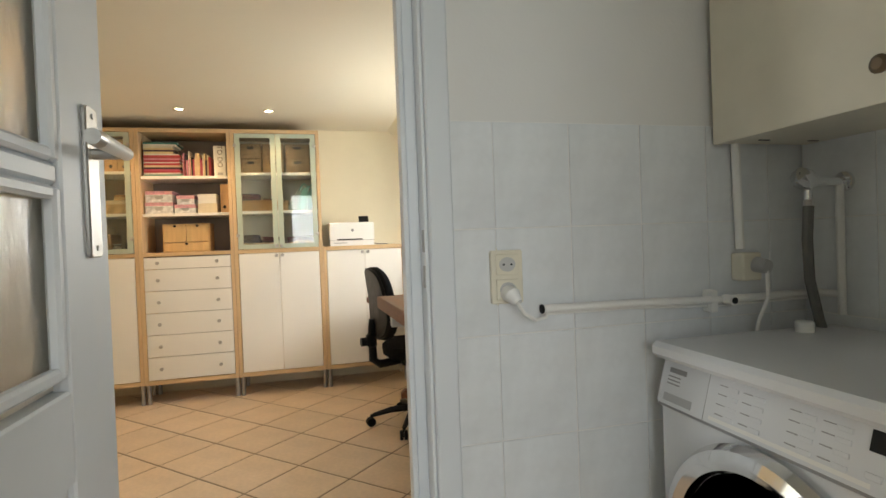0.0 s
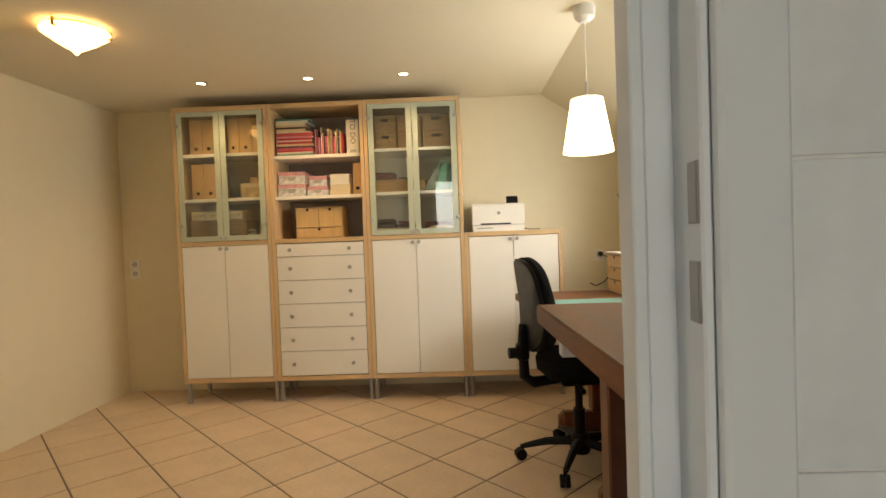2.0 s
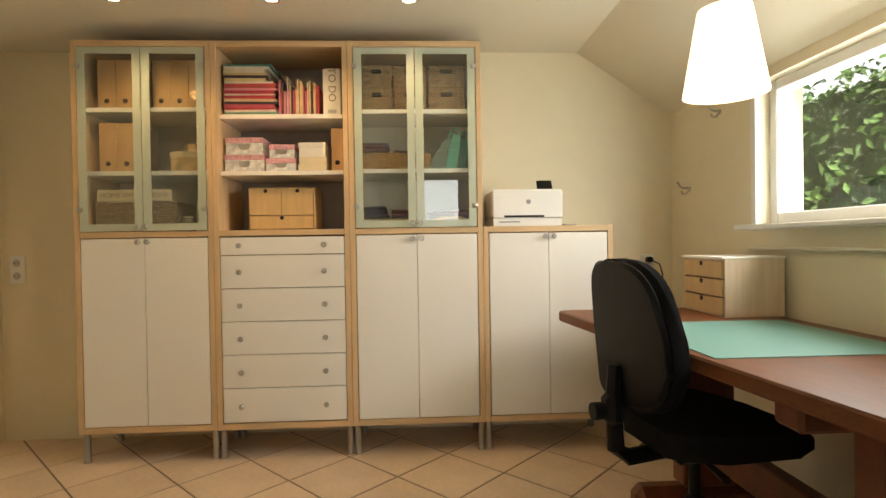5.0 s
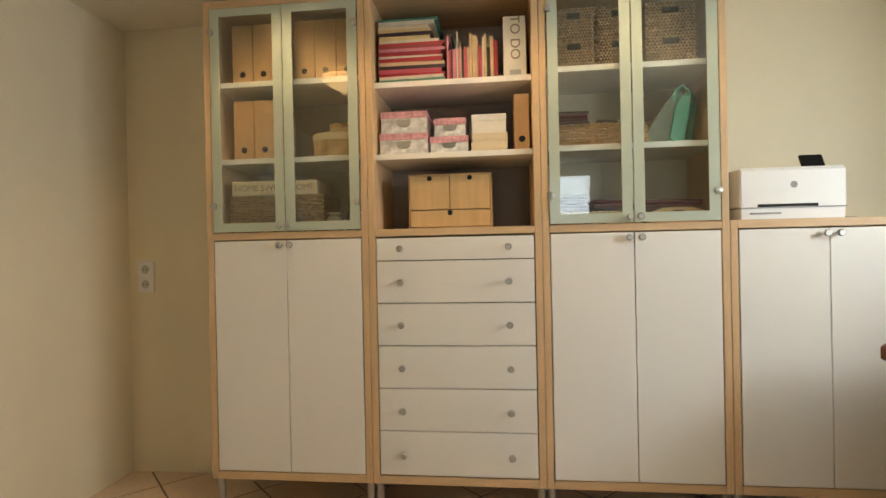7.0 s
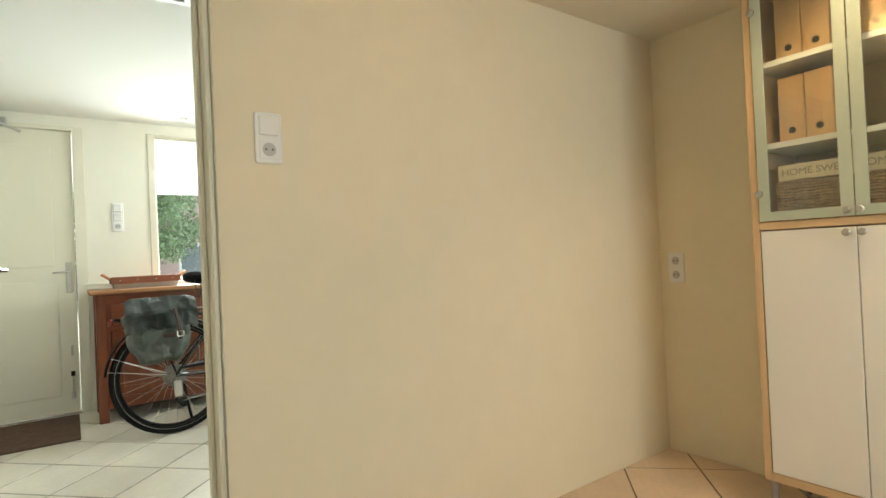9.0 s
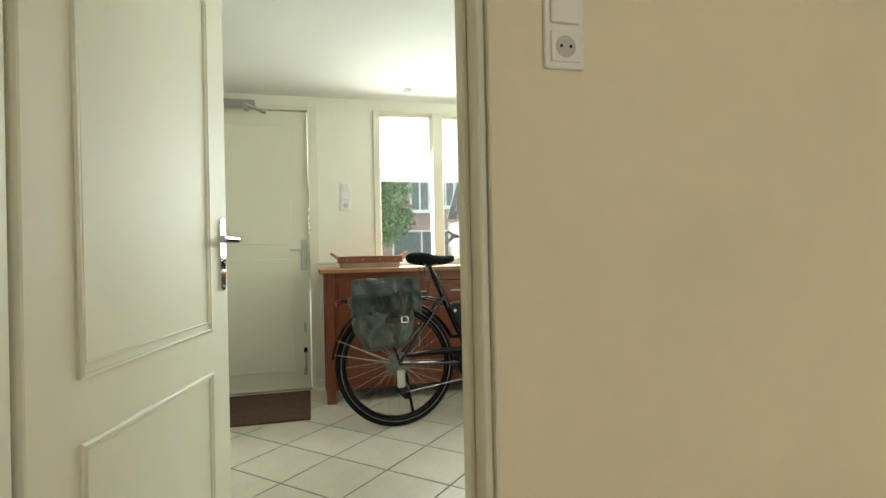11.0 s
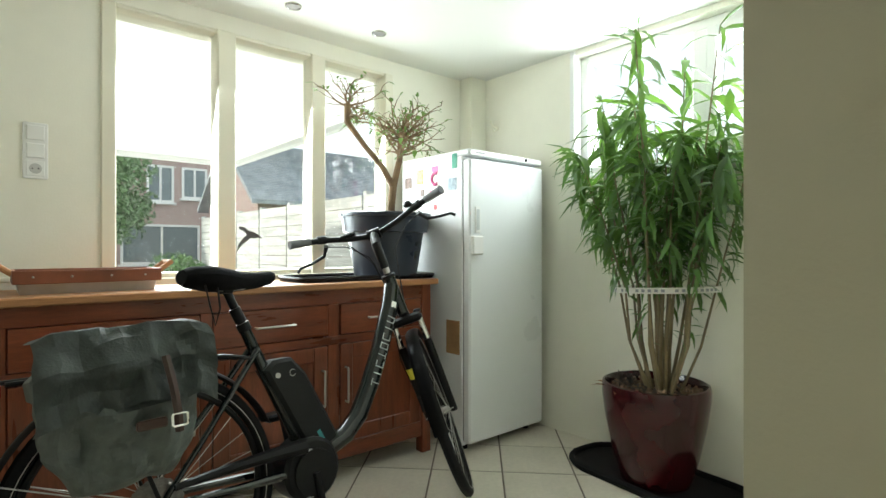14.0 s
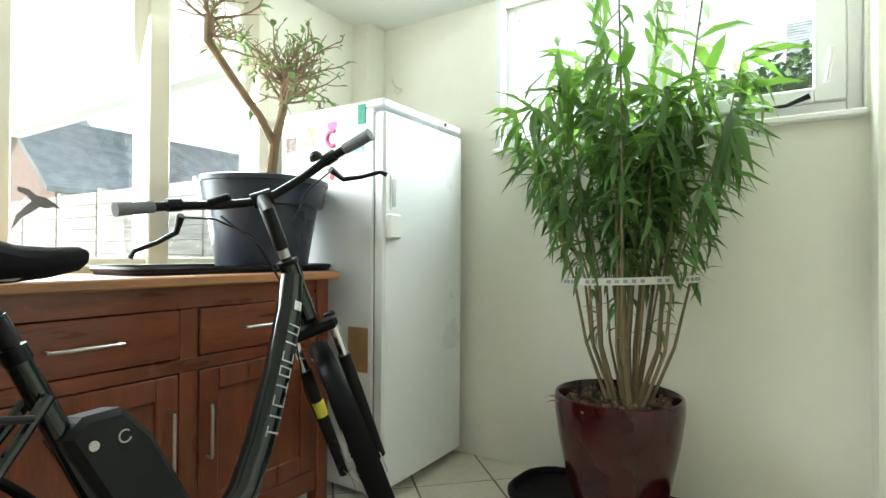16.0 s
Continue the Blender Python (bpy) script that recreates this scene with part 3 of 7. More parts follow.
# corridor window behind the camera
w = thing("window_4", pose(0, -0.80, 0), "white framed corridor window", "window")
tagged(w, kind="structure")
part("window_frame", B((-0.95, -0.09, 0.85, -0.90, -0.03, 2.15), (0.30, -0.09, 0.85, 0.35, -0.03, 2.15), (-0.90, -0.09, 0.85, 0.30, -0.03, 0.90), (-0.90, -0.09, 2.10, 0.30, -0.03, 2.15), bev=0.004), M_WHITE, w)
g = part("pane", B((-0.905, -0.06, 0.895, 0.305, -0.055, 2.105)), M_WGLASS, w)
g.visible_shadow = False


# ---- office: cabinets ----
CW, CD, CY = 0.658, 0.36, 5.70
CX = [-2.18 + 0.6595 * k for k in range(4)]


def knob(parent, x, z, y=-0.002):
    part("knob", R([(0.005, 0), (0.005, 0.014), (0.012, 0.018), (0.013, 0.026), (0.009, 0.031)], 14, pose(x, y, z, 90)), M_STEEL, parent, "steel knob")


def carcass(x, top, label, name="tall_cabinet"):
    c = thing(name, pose(x, CY, 0), label, "cabinet", "birch cabinets along the office wall")
    s = 0.026
    part("side_panel", B((0, 0, 0.147, s, CD, top), bev=0.002), M_BIRCH, c)
    part("side_panel", B((CW - s, 0, 0.147, CW, CD, top), bev=0.002), M_BIRCH, c)
    part("top_board", B((s, 0, top - 0.03, CW - s, CD, top), bev=0.002), M_BIRCHX, c)
    part("bottom_board", B((s, 0, 0.147, CW - s, CD, 0.178), bev=0.002), M_BIRCHX, c)
    for lx in (0.019, CW - 0.019):
        for ly in (0.035, CD - 0.04):
            part("leg", R([(0.017, 0.0), (0.016, 0.008), (0.0155, 0.012), (0.0155, 0.147)], 14, pose(lx, ly, 0)), M_LEG, c)
    return c


def low_doors(c, z0=0.182, z1=1.093):
    mid = CW / 2
    for x0, x1, kx in ((0.030, mid - 0.0015, mid - 0.022), (mid + 0.0015, CW - 0.030, mid + 0.022)):
        d = part("door", B((x0, 0.0, z0, x1, 0.018, z1), bev=0.0015), M_LAM, c)
        knob(d, kx, z1 - 0.018)


def upper(c, shelves, back):
    part("middle_board", B((0.026, 0, 1.098, CW - 0.026, CD, 1.126), bev=0.002), M_BIRCHX, c)
    part("back_panel", B((0.026, CD - 0.012, 0.178, CW - 0.026, CD - 0.004, 2.02)), back, c)
    for z in shelves:
        part("shelf", B((0.026, 0.035, z - 0.022, CW - 0.026, CD - 0.012, z), bev=0.001), M_LAM, c)


def glass_doors(c):
    mid = CW / 2
    for x0, x1, kx, hx in ((0.030, mid - 0.002, mid - 0.018, 0.045), (mid + 0.002, CW - 0.030, mid + 0.018, CW - 0.050)):
        d = part("glass_door", B((x0, -0.004, 1.130, x0 + 0.038, 0.002, 2.016), (x1 - 0.038, -0.004, 1.130, x1, 0.002, 2.016),
                                 (x0 + 0.038, -0.004, 1.130, x1 - 0.038, 0.002, 1.164), (x0 + 0.038, -0.004, 1.984, x1 - 0.038, 0.002, 2.016)), M_FROST, c, "glass door with a frosted pale green border")
        p = part("pane", B((x0 + 0.038, -0.0035, 1.164, x1 - 0.038, 0.0015, 1.984)), M_GLASS, d)
        p.visible_shadow = False
        knob(d, kx, 1.150, -0.004)
        for hz in (1.235, 1.925):
            part("hinge_disc", R([(0.014, 0), (0.014, 0.006), (0.011, 0.008)], 16, pose(hx - 0.012 if hx < mid else hx + 0.012, -0.004, hz, 90)), M_STEEL, d)


u1 = carcass(CX[0], 2.05, "tall birch cabinet with glass upper doors and white lower doors")
low_doors(u1)
upper(u1, (1.735, 1.425), M_BACKL)
glass_doors(u1)
u2 = carcass(CX[1], 2.05, "tall birch cabinet with open shelves over six white drawers")
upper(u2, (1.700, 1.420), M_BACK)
zs = [0.182, 0.352, 0.515, 0.678, 0.841, 1.004, 1.093]
for a, b in zip(zs, zs[1:]):
    d = part("drawer", B((0.030, 0.0, a + 0.002, CW - 0.030, 0.018, b - 0.002), bev=0.0015), M_LAM, u2)
    for kx in (0.125, CW - 0.125):
        knob(d, kx, (a + b) / 2 + (0.0 if b - a > 0.1 else 0.002))
u3 = carcass(CX[2], 2.05, "tall birch cabinet with glass upper doors holding baskets")
low_doors(u3)
upper(u3, (1.722, 1.425), M_BACKL)
glass_doors(u3)
u4 = carcass(CX[3], 1.128, "low birch cabinet with two white doors", "low_cabinet")
low_doors(u4)
part("back_panel", B((0.026, CD - 0.012, 0.178, CW - 0.026, CD - 0.004, 1.098)), M_BACKL, u4)

# ---- office: lamps ----
M_LAMPG = glow("lit_alabaster_glass", (1.0, 0.60, 0.24), 3.8)
M_SHADE = glow("lit_white_shade", (1.0, 0.80, 0.52), 2.3)
M_SPOT = glow("lit_spot_bulb", (1.0, 0.85, 0.6), 9.0)
c = thing("ceiling_lamp", pose(-1.965, 4.525, 2.13), "lit cone-shaped alabaster glass ceiling lamp with bronze clips", "ceiling lamp")
part("shade", R([(0.003, -0.128), (0.010, -0.122), (0.018, -0.110), (0.042, -0.096), (0.085, -0.070), (0.112, -0.048), (0.130, -0.037), (0.140, -0.029), (0.138, -0.021), (0.125, -0.018)], 36), M_LAMPG, c)
part("base_plate", R([(0.09, -0.02), (0.10, -0.012), (0.10, 0.0)], 28), M_BRASS, c)
for a in (30, 150, 270):
    part("clip", B((0.122, -0.007, -0.042, 0.144, 0.007, -0.006), bev=0.003), M_BRASS, c, "", pose(0, 0, 0, 0, 0, a))
for sx in (-1.83, -1.15, -0.55):
    s = thing("spotlight", pose(sx, 5.43, 2.13), "small lit recessed ceiling spotlight with chrome ring", "spotlight", "spotlights above the cabinets")
    bm = bmesh.new()
    tube(bm, arc((0, 0, -0.002), 0.032, 0, 352, 24, "xy"), 0.006, 6)
    part("ring", bm, M_CHROME, s)
    part("bulb", R([(0.028, -0.004), (0.026, -0.002)], 20), M_SPOT, s)
c = thing("pendant_lamp", pose(0.37, 4.58, 2.13), "lit white tapered pendant lamp over the table", "pendant lamp")
part("canopy", R([(0.02, -0.07), (0.045, -0.05), (0.052, 0.0)], 20), M_PLASTIC, c)
part("cord", T([(0, 0, -0.06), (0, 0, -0.345)], 0.003, 6), M_PLASTIC, c)
part("stem", T([(0, 0, -0.34), (0, 0, -0.425)], 0.007, 8), M_STEEL, c)
part("shade", R([(0.112, -0.662), (0.114, -0.662), (0.072, -0.418), (0.070, -0.418)], 40), M_SHADE, c)

# ---- office: table and chair ----
t = thing("work_table", pose(0, 0, 0), "brown wooden trestle table under the window", "table")
TZ = 0.735
bm = bmesh.new()
prism(bm, [(0.10, 5.42), (0.125, 5.45), (0.92, 5.45), (0.92, 3.90), (0.30, 3.90), (0.268, 3.935)], TZ - 0.045, TZ, "z", 0.006)
part("tabletop", bm, M_TABLE, t)
for y in (4.20, 5.06):
    part("foot", B((0.28, y - 0.05, 0.0, 0.86, y + 0.05, 0.11), bev=0.03), M_TABLED, t)
    part("post", B((0.46, y - 0.045, 0.11, 0.66, y + 0.045, TZ - 0.105), bev=0.006), M_TABLED, t)
    part("bearer", B((0.27, y - 0.045, TZ - 0.105, 0.88, y + 0.045, TZ - 0.045), bev=0.01), M_TABLED, t)
part("stretcher", B((0.53, 4.245, 0.22, 0.58, 5.015, 0.34), bev=0.006), M_TABLED, t)
t = thing("side_counter", pose(0, 0, 0), "brown wooden worktop on a white shelf frame beside the doorway", "worktop")
bm = bmesh.new()
prism(bm, [(-0.055, 3.405), (-0.03, 2.675), (0.94, 2.675), (0.94, 3.405)], 0.893, 0.938, "z", 0.004)
part("worktop", bm, M_TABLE, t)
part("apron", B((-0.02, 3.29, 0.835, 0.93, 3.32, 0.893), bev=0.003), M_PALEG, t, "pale grey apron rail")
part("leg", B((0.05, 3.19, 0.0, 0.11, 3.25, 0.893), bev=0.004), M_TABLED, t, "dark brown leg")
for x in (0.10, 0.91):
    for y in (2.69, 3.075):
        part("upright", B((x, y, 0, x + 0.022, y + 0.025, 0.893), bev=0.002), M_PALEG, t, "white upright")
for z in (0.12, 0.48, 0.70):
    part("shelf", B((0.10, 2.69, z, 0.932, 3.10, z + 0.018), bev=0.002), M_PALEG, t, "white shelf")
part("back_panel", B((0.122, 3.086, 0.12, 0.91, 3.094, 0.70)), M_BACK, t, "grey back panel")
M_TEAL = mat("teal_cutting_mat", (0.17, 0.36, 0.32), 0.6, 0.04, 6)
solid("cutting_mat", B((0.24, 4.42, TZ, 0.84, 5.02, TZ + 0.003), bev=0.001), M_TEAL, "teal cutting mat lying on the table", "cutting mat")


# ---- office: things in the cabinets ----
def cab(k, y=0.10):
    """World x of the inside left of cabinet k, and a world y."""
    return CX[k] + 0.026, CY + y


M_FILE = mat("pale_wood_file", (0.60, 0.37, 0.18), 0.5, 0.10, 4, stretch=(8, 8, 0.8), fine=0.05)
M_WICK = mat("brown_seagrass", (0.33, 0.225, 0.125), 0.85, 0.5, 55, 0.9, 90, rand=0.0)
M_WICKL = mat("honey_wicker", (0.44, 0.28, 0.13), 0.8, 0.40, 60, 0.9, 90)
M_PAPER = mat("white_card", (0.78, 0.75, 0.68), 0.7, 0.05, 12)
M_CREAMC = mat("cream_card", (0.72, 0.62, 0.44), 0.7, 0.05, 12)
M_FLORAL = mat("pale_floral_card", (0.68, 0.68, 0.66), 0.6, 0.30, 34)
M_PINK = mat("pink_striped_card", (0.66, 0.34, 0.38), 0.6, 0.30, 60)
M_HATBOX = mat("patterned_hat_box", (0.55, 0.40, 0.22), 0.6, 0.35, 18)
M_TEALB = mat("teal_bag", (0.16, 0.50, 0.44), 0.6, 0.12, 12)
M_BURG = mat("burgundy_cloth", (0.11, 0.018, 0.026), 0.6, 0.35, 30, 0.5, 60)
M_DCLOTH = mat("dark_cloth", (0.05, 0.04, 0.05), 0.85, 0.3, 30, 0.5, 80)
M_TAN = mat("tan_birch_ply", (0.62, 0.42, 0.20), 0.5, 0.08, 5, stretch=(8, 8, 1))


def magazine_file(x, z, y=CY + 0.075, w=0.088, h=0.245):
    t = thing("magazine_file", pose(x, y, z), "plain pale wooden magazine file with a round finger hole", "magazine file", "wooden magazine files")
    part("body", B((0.001, 0, 0, w - 0.001, 0.23, h), bev=0.002), M_FILE, t)
    part("finger_hole", R([(0.0125, 0), (0.0125, 0.0006)], 16, pose(w / 2, 0.0, 0.042, 90)), M_DARK, t)


for k in range(2):
    magazine_file(CX[0] + 0.082 + 0.089 * k, 1.735)
    magazine_file(CX[0] + 0.082 + 0.089 * k, 1.425)
for k in range(3):
    magazine_file(CX[0] + 0.345 + 0.089 * k, 1.735)
magazine_file(CX[1] + 0.565, 1.42, CY + 0.06, 0.06, 0.215)

t = thing("hat_box", pose(CX[0] + 0.50, CY + 0.17, 1.425), "round patterned cardboard hat box with a lid", "box")
part("body", R([(0.103, 0), (0.105, 0.075)], 36), M_HATBOX, t)
part("lid", R([(0.108, 0.072), (0.109, 0.098), (0.106, 0.101)], 36), M_CREAMC, t)
t = thing("round_tin", pose(CX[0] + 0.52, CY + 0.17, 1.526), "small round olive tin standing on a hat box", "tin")
part("body", R([(0.056, 0), (0.056, 0.030)], 28), M_HATBOX, t)
part("lid", R([(0.058, 0.028), (0.058, 0.043), (0.056, 0.045)], 28), M_WICKL, t)


def basket(x, y, z, w, d, h, material, label, slot=False, group="", name="basket"):
    """A woven basket: a body with rounded corners and many strands round it."""
    t = thing(name, pose(x, y, z), label, "basket", group)
    bm = bmesh.new()
    prism(bm, rrect(w - 0.012, d - 0.012, 0.012, 2, w / 2, d / 2), 0.0, h - 0.006, "z")
    part("core", bm, material, t)
    bm = bmesh.new()
    rows = max(5, int(h / 0.0105))
    for i in range(rows):
        zz = 0.006 + (h - 0.012) * i / (rows - 1)
        n = 26
        pts = []
        for j in range(4):
            (ax, ay), (bx_, by) = [((0.006, 0.006), (w - 0.006, 0.006)), ((w - 0.006, 0.006), (w - 0.006, d - 0.006)), ((w - 0.006, d - 0.006), (0.006, d - 0.006)), ((0.006, d - 0.006), (0.006, 0.006))][j]
            if j in (1, 2):
                m_ = 5
            else:
                m_ = n if j == 0 else 5
            for q in range(m_):
                f = q / m_
                off = 0.0028 * (1 if (q + i) % 2 else -1) if j in (0, 3, 1) else 0
                px, py = ax + (bx_ - ax) * f, ay + (by - ay) * f
                if j == 0:
                    py -= off
                elif j == 1:
                    px += off
                elif j == 3:
                    px -= off
                pts.append((px, py, zz + random.uniform(-0.002, 0.002)))
        tube(bm, pts, 0.0052, 5, True)
    ob = part("weave", bm, material, t)
    tagged(ob, kind="stuff")
    if slot:
        part("handle_slot", B((w * 0.34, -0.007, h * 0.62, w * 0.66, 0.004, h * 0.80), bev=0.002), M_DARK, t, "dark handle opening")
    return t


basket(CX[0] + 0.062, CY + 0.06, 1.126, 0.40, 0.24, 0.15, M_WICK, "flat dark seagrass storage basket")
t = thing("wooden_sign", pose(CX[0] + 0.075, CY + 0.062, 1.278), "cream wooden box sign lettered with a greeting", "sign")
part("board", B((0, 0, 0, 0.36, 0.20, 0.06), bev=0.003), M_CREAMC, t)
M_LETTER = mat("grey_brown_lettering", (0.30, 0.25, 0.20), 0.7, 0)
words("lettering", "HOME SWEET HOME", 0.036, M_LETTER, t, pose(0.18, -0.0006, 0.030, 90))
for jx, jh, jr in ((0.485, 0.075, 0.040), (0.555, 0.12, 0.042), (0.60, 0.075, 0.024)):
    t = thing("glass_jar", pose(CX[0] + jx, CY + (0.12 if jh < 0.1 else 0.21), 1.126), "clear rounded glass jar in the cabinet", "jar", "glass jars")
    part("body", R([(jr * 0.7, 0), (jr, 0.012), (jr, jh * 0.6), (jr * 0.55, jh * 0.85), (jr * 0.62, jh)], 20), mat("jar_glass", (0.42, 0.42, 0.38), 0.08, 0.1, 20, coat=0.6), t)
    part("rim", T(arc((0, 0, jh), jr * 0.6, 0, 350, 16, "xy"), 0.004, 6), M_PAPER, t)

# open shelves
bx0 = CX[1] + 0.04
pal = [(0.05, 0.22, 0.18), (0.62, 0.56, 0.42), (0.60, 0.50, 0.25), (0.55, 0.42, 0.22), (0.42, 0.04, 0.05), (0.36, 0.03, 0.05), (0.50, 0.08, 0.12), (0.60, 0.45, 0.28),
       (0.45, 0.03, 0.04), (0.62, 0.58, 0.50), (0.30, 0.05, 0.05), (0.16, 0.34, 0.24), (0.05, 0.03, 0.04), (0.52, 0.20, 0.26)]
M_BOOKS = [mat("book_cover", c, 0.55, 0.12, 25) for c in pal]
M_PAGES = mat("book_pages", (0.66, 0.58, 0.44), 0.8, 0.1, 120, stretch=(1, 1, 8))


def book(m, w, d, th, cover, group):
    t = thing("book", m, "worn hardback book with a coloured cover", "book", group)
    part("cover", B((0, 0, 0, w, d, 0.0022), (0, 0, th - 0.0022, w, d, th), (0, 0, 0.0022, w, 0.003, th - 0.0022)), cover, t)
    part("pages", B((0.003, 0.0031, 0.0023, w - 0.003, d - 0.004, th - 0.0023)), M_PAGES, t)


z = 1.70
order = [11, 9, 8, 6, 12, 7, 4, 9, 5, 13, 10, 4, 9, 2, 12, 3, 1, 9, 0]
wid = [0.262, 0.255, 0.262, 0.25, 0.262, 0.262, 0.25, 0.255, 0.245, 0.262, 0.25, 0.26, 0.24, 0.20, 0.215, 0.21, 0.20, 0.22, 0.235]
for k, (ci, w) in enumerate(zip(order, wid)):
    th = random.choice((0.008, 0.011, 0.013, 0.016))
    book(pose(bx0 + random.uniform(0.0, 0.006), CY + 0.05 + random.uniform(0, 0.012), z, 0, 0, random.uniform(-2, 2)), w, 0.20, th, M_BOOKS[ci], "books lying in a stack")
    z += th
x = bx0 + 0.272
k = 0
while x < CX[1] + 0.502:
    th = random.choice((0.005, 0.007, 0.009, 0.012))
    h = random.uniform(0.12, 0.195)
    m = pose(x + th, CY + 0.055 + random.uniform(0, 0.02), 1.70, 0, -90, 0)
    book(m, h, 0.16, th, M_BOOKS[random.choice((4, 5, 6, 13, 9, 10, 3, 7, 1, 13, 12))], "books standing on the shelf")
    x += th + 0.0012
    k += 1
t = thing("box_file", pose(CX[1] + 0.530, CY + 0.055, 1.70), "white box file lettered TO DO", "box file")
part("body", B((0, 0, 0, 0.086, 0.25, 0.232), bev=0.002), M_PAPER, t)
words("lettering", "TO DO", 0.052, M_LETTER, t, pose(0.044, -0.0006, 0.150, 90, 90, 0))
part("label_holder", B((0.024, -0.002, 0.008, 0.066, 0.0, 0.026)), M_STEEL, t)


def card_box(x, z, w, h, d, body, lid, label, holder=True):
    t = thing("storage_box", pose(x, CY + 0.062, z), label, "storage box", "storage boxes on the shelf")
    part("body", B((0.002, 0.002, 0, w - 0.002, d - 0.002, h - 0.004), bev=0.001), body, t)
    part("lid", B((0, 0, h - 0.026, w, d, h), bev=0.001), lid, t)
    if holder:
        bm = bmesh.new()
        prism(bm, [(w / 2 - 0.028, h * 0.62), (w / 2 + 0.028, h * 0.62), (w / 2 + 0.024, h * 0.36), (w / 2 + 0.010, h * 0.28), (w / 2 - 0.010, h * 0.28), (w / 2 - 0.024, h * 0.36)], -0.002, 0.002, "y")
        part("label_holder", bm, M_STEEL, t, "metal label holder")


FL = "pale floral storage box with a pink striped lid"
card_box(CX[1] + 0.036, 1.42, 0.195, 0.085, 0.24, M_FLORAL, M_PINK, FL)
card_box(CX[1] + 0.042, 1.505, 0.185, 0.085, 0.23, M_FLORAL, M_PINK, FL)
card_box(CX[1] + 0.238, 1.42, 0.150, 0.066, 0.20, M_FLORAL, M_PINK, FL)
card_box(CX[1] + 0.255, 1.486, 0.125, 0.070, 0.18, M_FLORAL, M_PINK, FL)
card_box(CX[1] + 0.400, 1.42, 0.140, 0.036, 0.20, M_CREAMC, M_CREAMC, "shallow cream cardboard box", False)
card_box(CX[1] + 0.403, 1.456, 0.138, 0.036, 0.20, M_CREAMC, M_CREAMC, "shallow cream cardboard box", False)
card_box(CX[1] + 0.402, 1.492, 0.134, 0.072, 0.19, M_PAPER, M_PAPER, "white cardboard box with a lid", False)

t = thing("mini_drawers", pose(CX[1] + 0.145, CY + 0.075, 1.126), "small birch chest with three mini drawers on the shelf", "mini chest")
part("frame", B((0, 0.006, 0, 0.33, 0.20, 0.006), (0, 0.006, 0.006, 0.006, 0.20, 0.21), (0.324, 0.006, 0.006, 0.33, 0.20, 0.21), (0, 0.006, 0.21, 0.33, 0.20, 0.216), (0.006, 0.18, 0.006, 0.324, 0.19, 0.21), bev=0.001), M_TAN, t)
for x0, x1, z0, z1 in ((0.008, 0.1635, 0.076, 0.208), (0.1665, 0.322, 0.076, 0.208), (0.008, 0.322, 0.008, 0.072)):
    d = part("drawer", B((x0, 0.0, z0, x1, 0.17, z1), bev=0.001), M_TAN, t)
    part("thumb_hole", R([(0.010, 0), (0.010, 0.0006)], 14, pose((x0 + x1) / 2, 0, z1 - 0.010, 90)), M_DARK, d)

# baskets of the third cabinet
x0 = CX[2]
for bxx, w in ((0.060, 0.155), (0.222, 0.165), (0.398, 0.185)):
    for bz in (1.722, 1.838):
        basket(x0 + bxx, CY + 0.065, bz, w, 0.22, 0.114, M_WICK, "brown seagrass basket with a dark handle opening", True, "small seagrass baskets")
basket(x0 + 0.055, CY + 0.06, 1.425, 0.35, 0.24, 0.085, M_WICKL, "honey wicker tray basket")


def folded(x, z, w, n, material, label, y=CY + 0.075):
    t = thing("folded_cloth", pose(x, y, z), label, "cloth")
    zz = 0
    for i in range(n):
        h = random.uniform(0.010, 0.016)
        ww = w * random.uniform(0.88, 1.0)
        bm = bmesh.new()
        bx(bm, (0, 0, zz), (ww, 0.19, zz + h), 0.005, seg=2)
        for v in bm.verts:
            v.co.z += 0.006 * noise.noise(v.co * 14 + Vector((i, 0, 0))) - 0.01 * max(0, v.co.x / w - 0.8)
        part("fold", bm, material if i % 3 else M_DCLOTH, t)
        zz += h
    return t


folded(x0 + 0.060, 1.511, 0.135, 4, M_BURG, "stack of dark folded cloth in the basket")
folded(x0 + 0.215, 1.511, 0.09, 1, M_PAPER, "folded pale cloth in the basket")
basket(x0 + 0.055, CY + 0.06, 1.126, 0.32, 0.24, 0.052, mat("pale_willow", (0.55, 0.44, 0.28), 0.8, 0.3, 60, 0.9, 90), "low pale willow tray basket")
folded(x0 + 0.060, 1.180, 0.125, 5, M_DCLOTH, "stack of dark folded cloth on the basket")
folded(x0 + 0.20, 1.180, 0.13, 3, M_BURG, "folded burgundy cloth on the basket")
t = thing("wooden_tray", pose(x0 + 0.395, CY + 0.06, 1.126), "pale wooden tray with an oval handle hole", "tray")
bm = bmesh.new()
prism(bm, [(0.0, 0.0), (0.215, 0.0), (0.205, 0.040), (0.16, 0.058), (0.055, 0.058), (0.010, 0.040)], 0, 0.008, "y", 0.001)
part("end_board", bm, M_TAN, t)
part("base", B((0.004, 0.008, 0, 0.211, 0.23, 0.008)), M_TAN, t)
part("handle_hole", R([(0.030, 0), (0.030, 0.0006)], 20, pose(0.108, 0, 0.036, 90) @ Matrix.Diagonal((1, 0.42, 1, 1))), M_BURG, t)
folded(x0 + 0.385, 1.138, 0.225, 6, M_BURG, "heap of burgundy cloth in the tray", CY + 0.085)
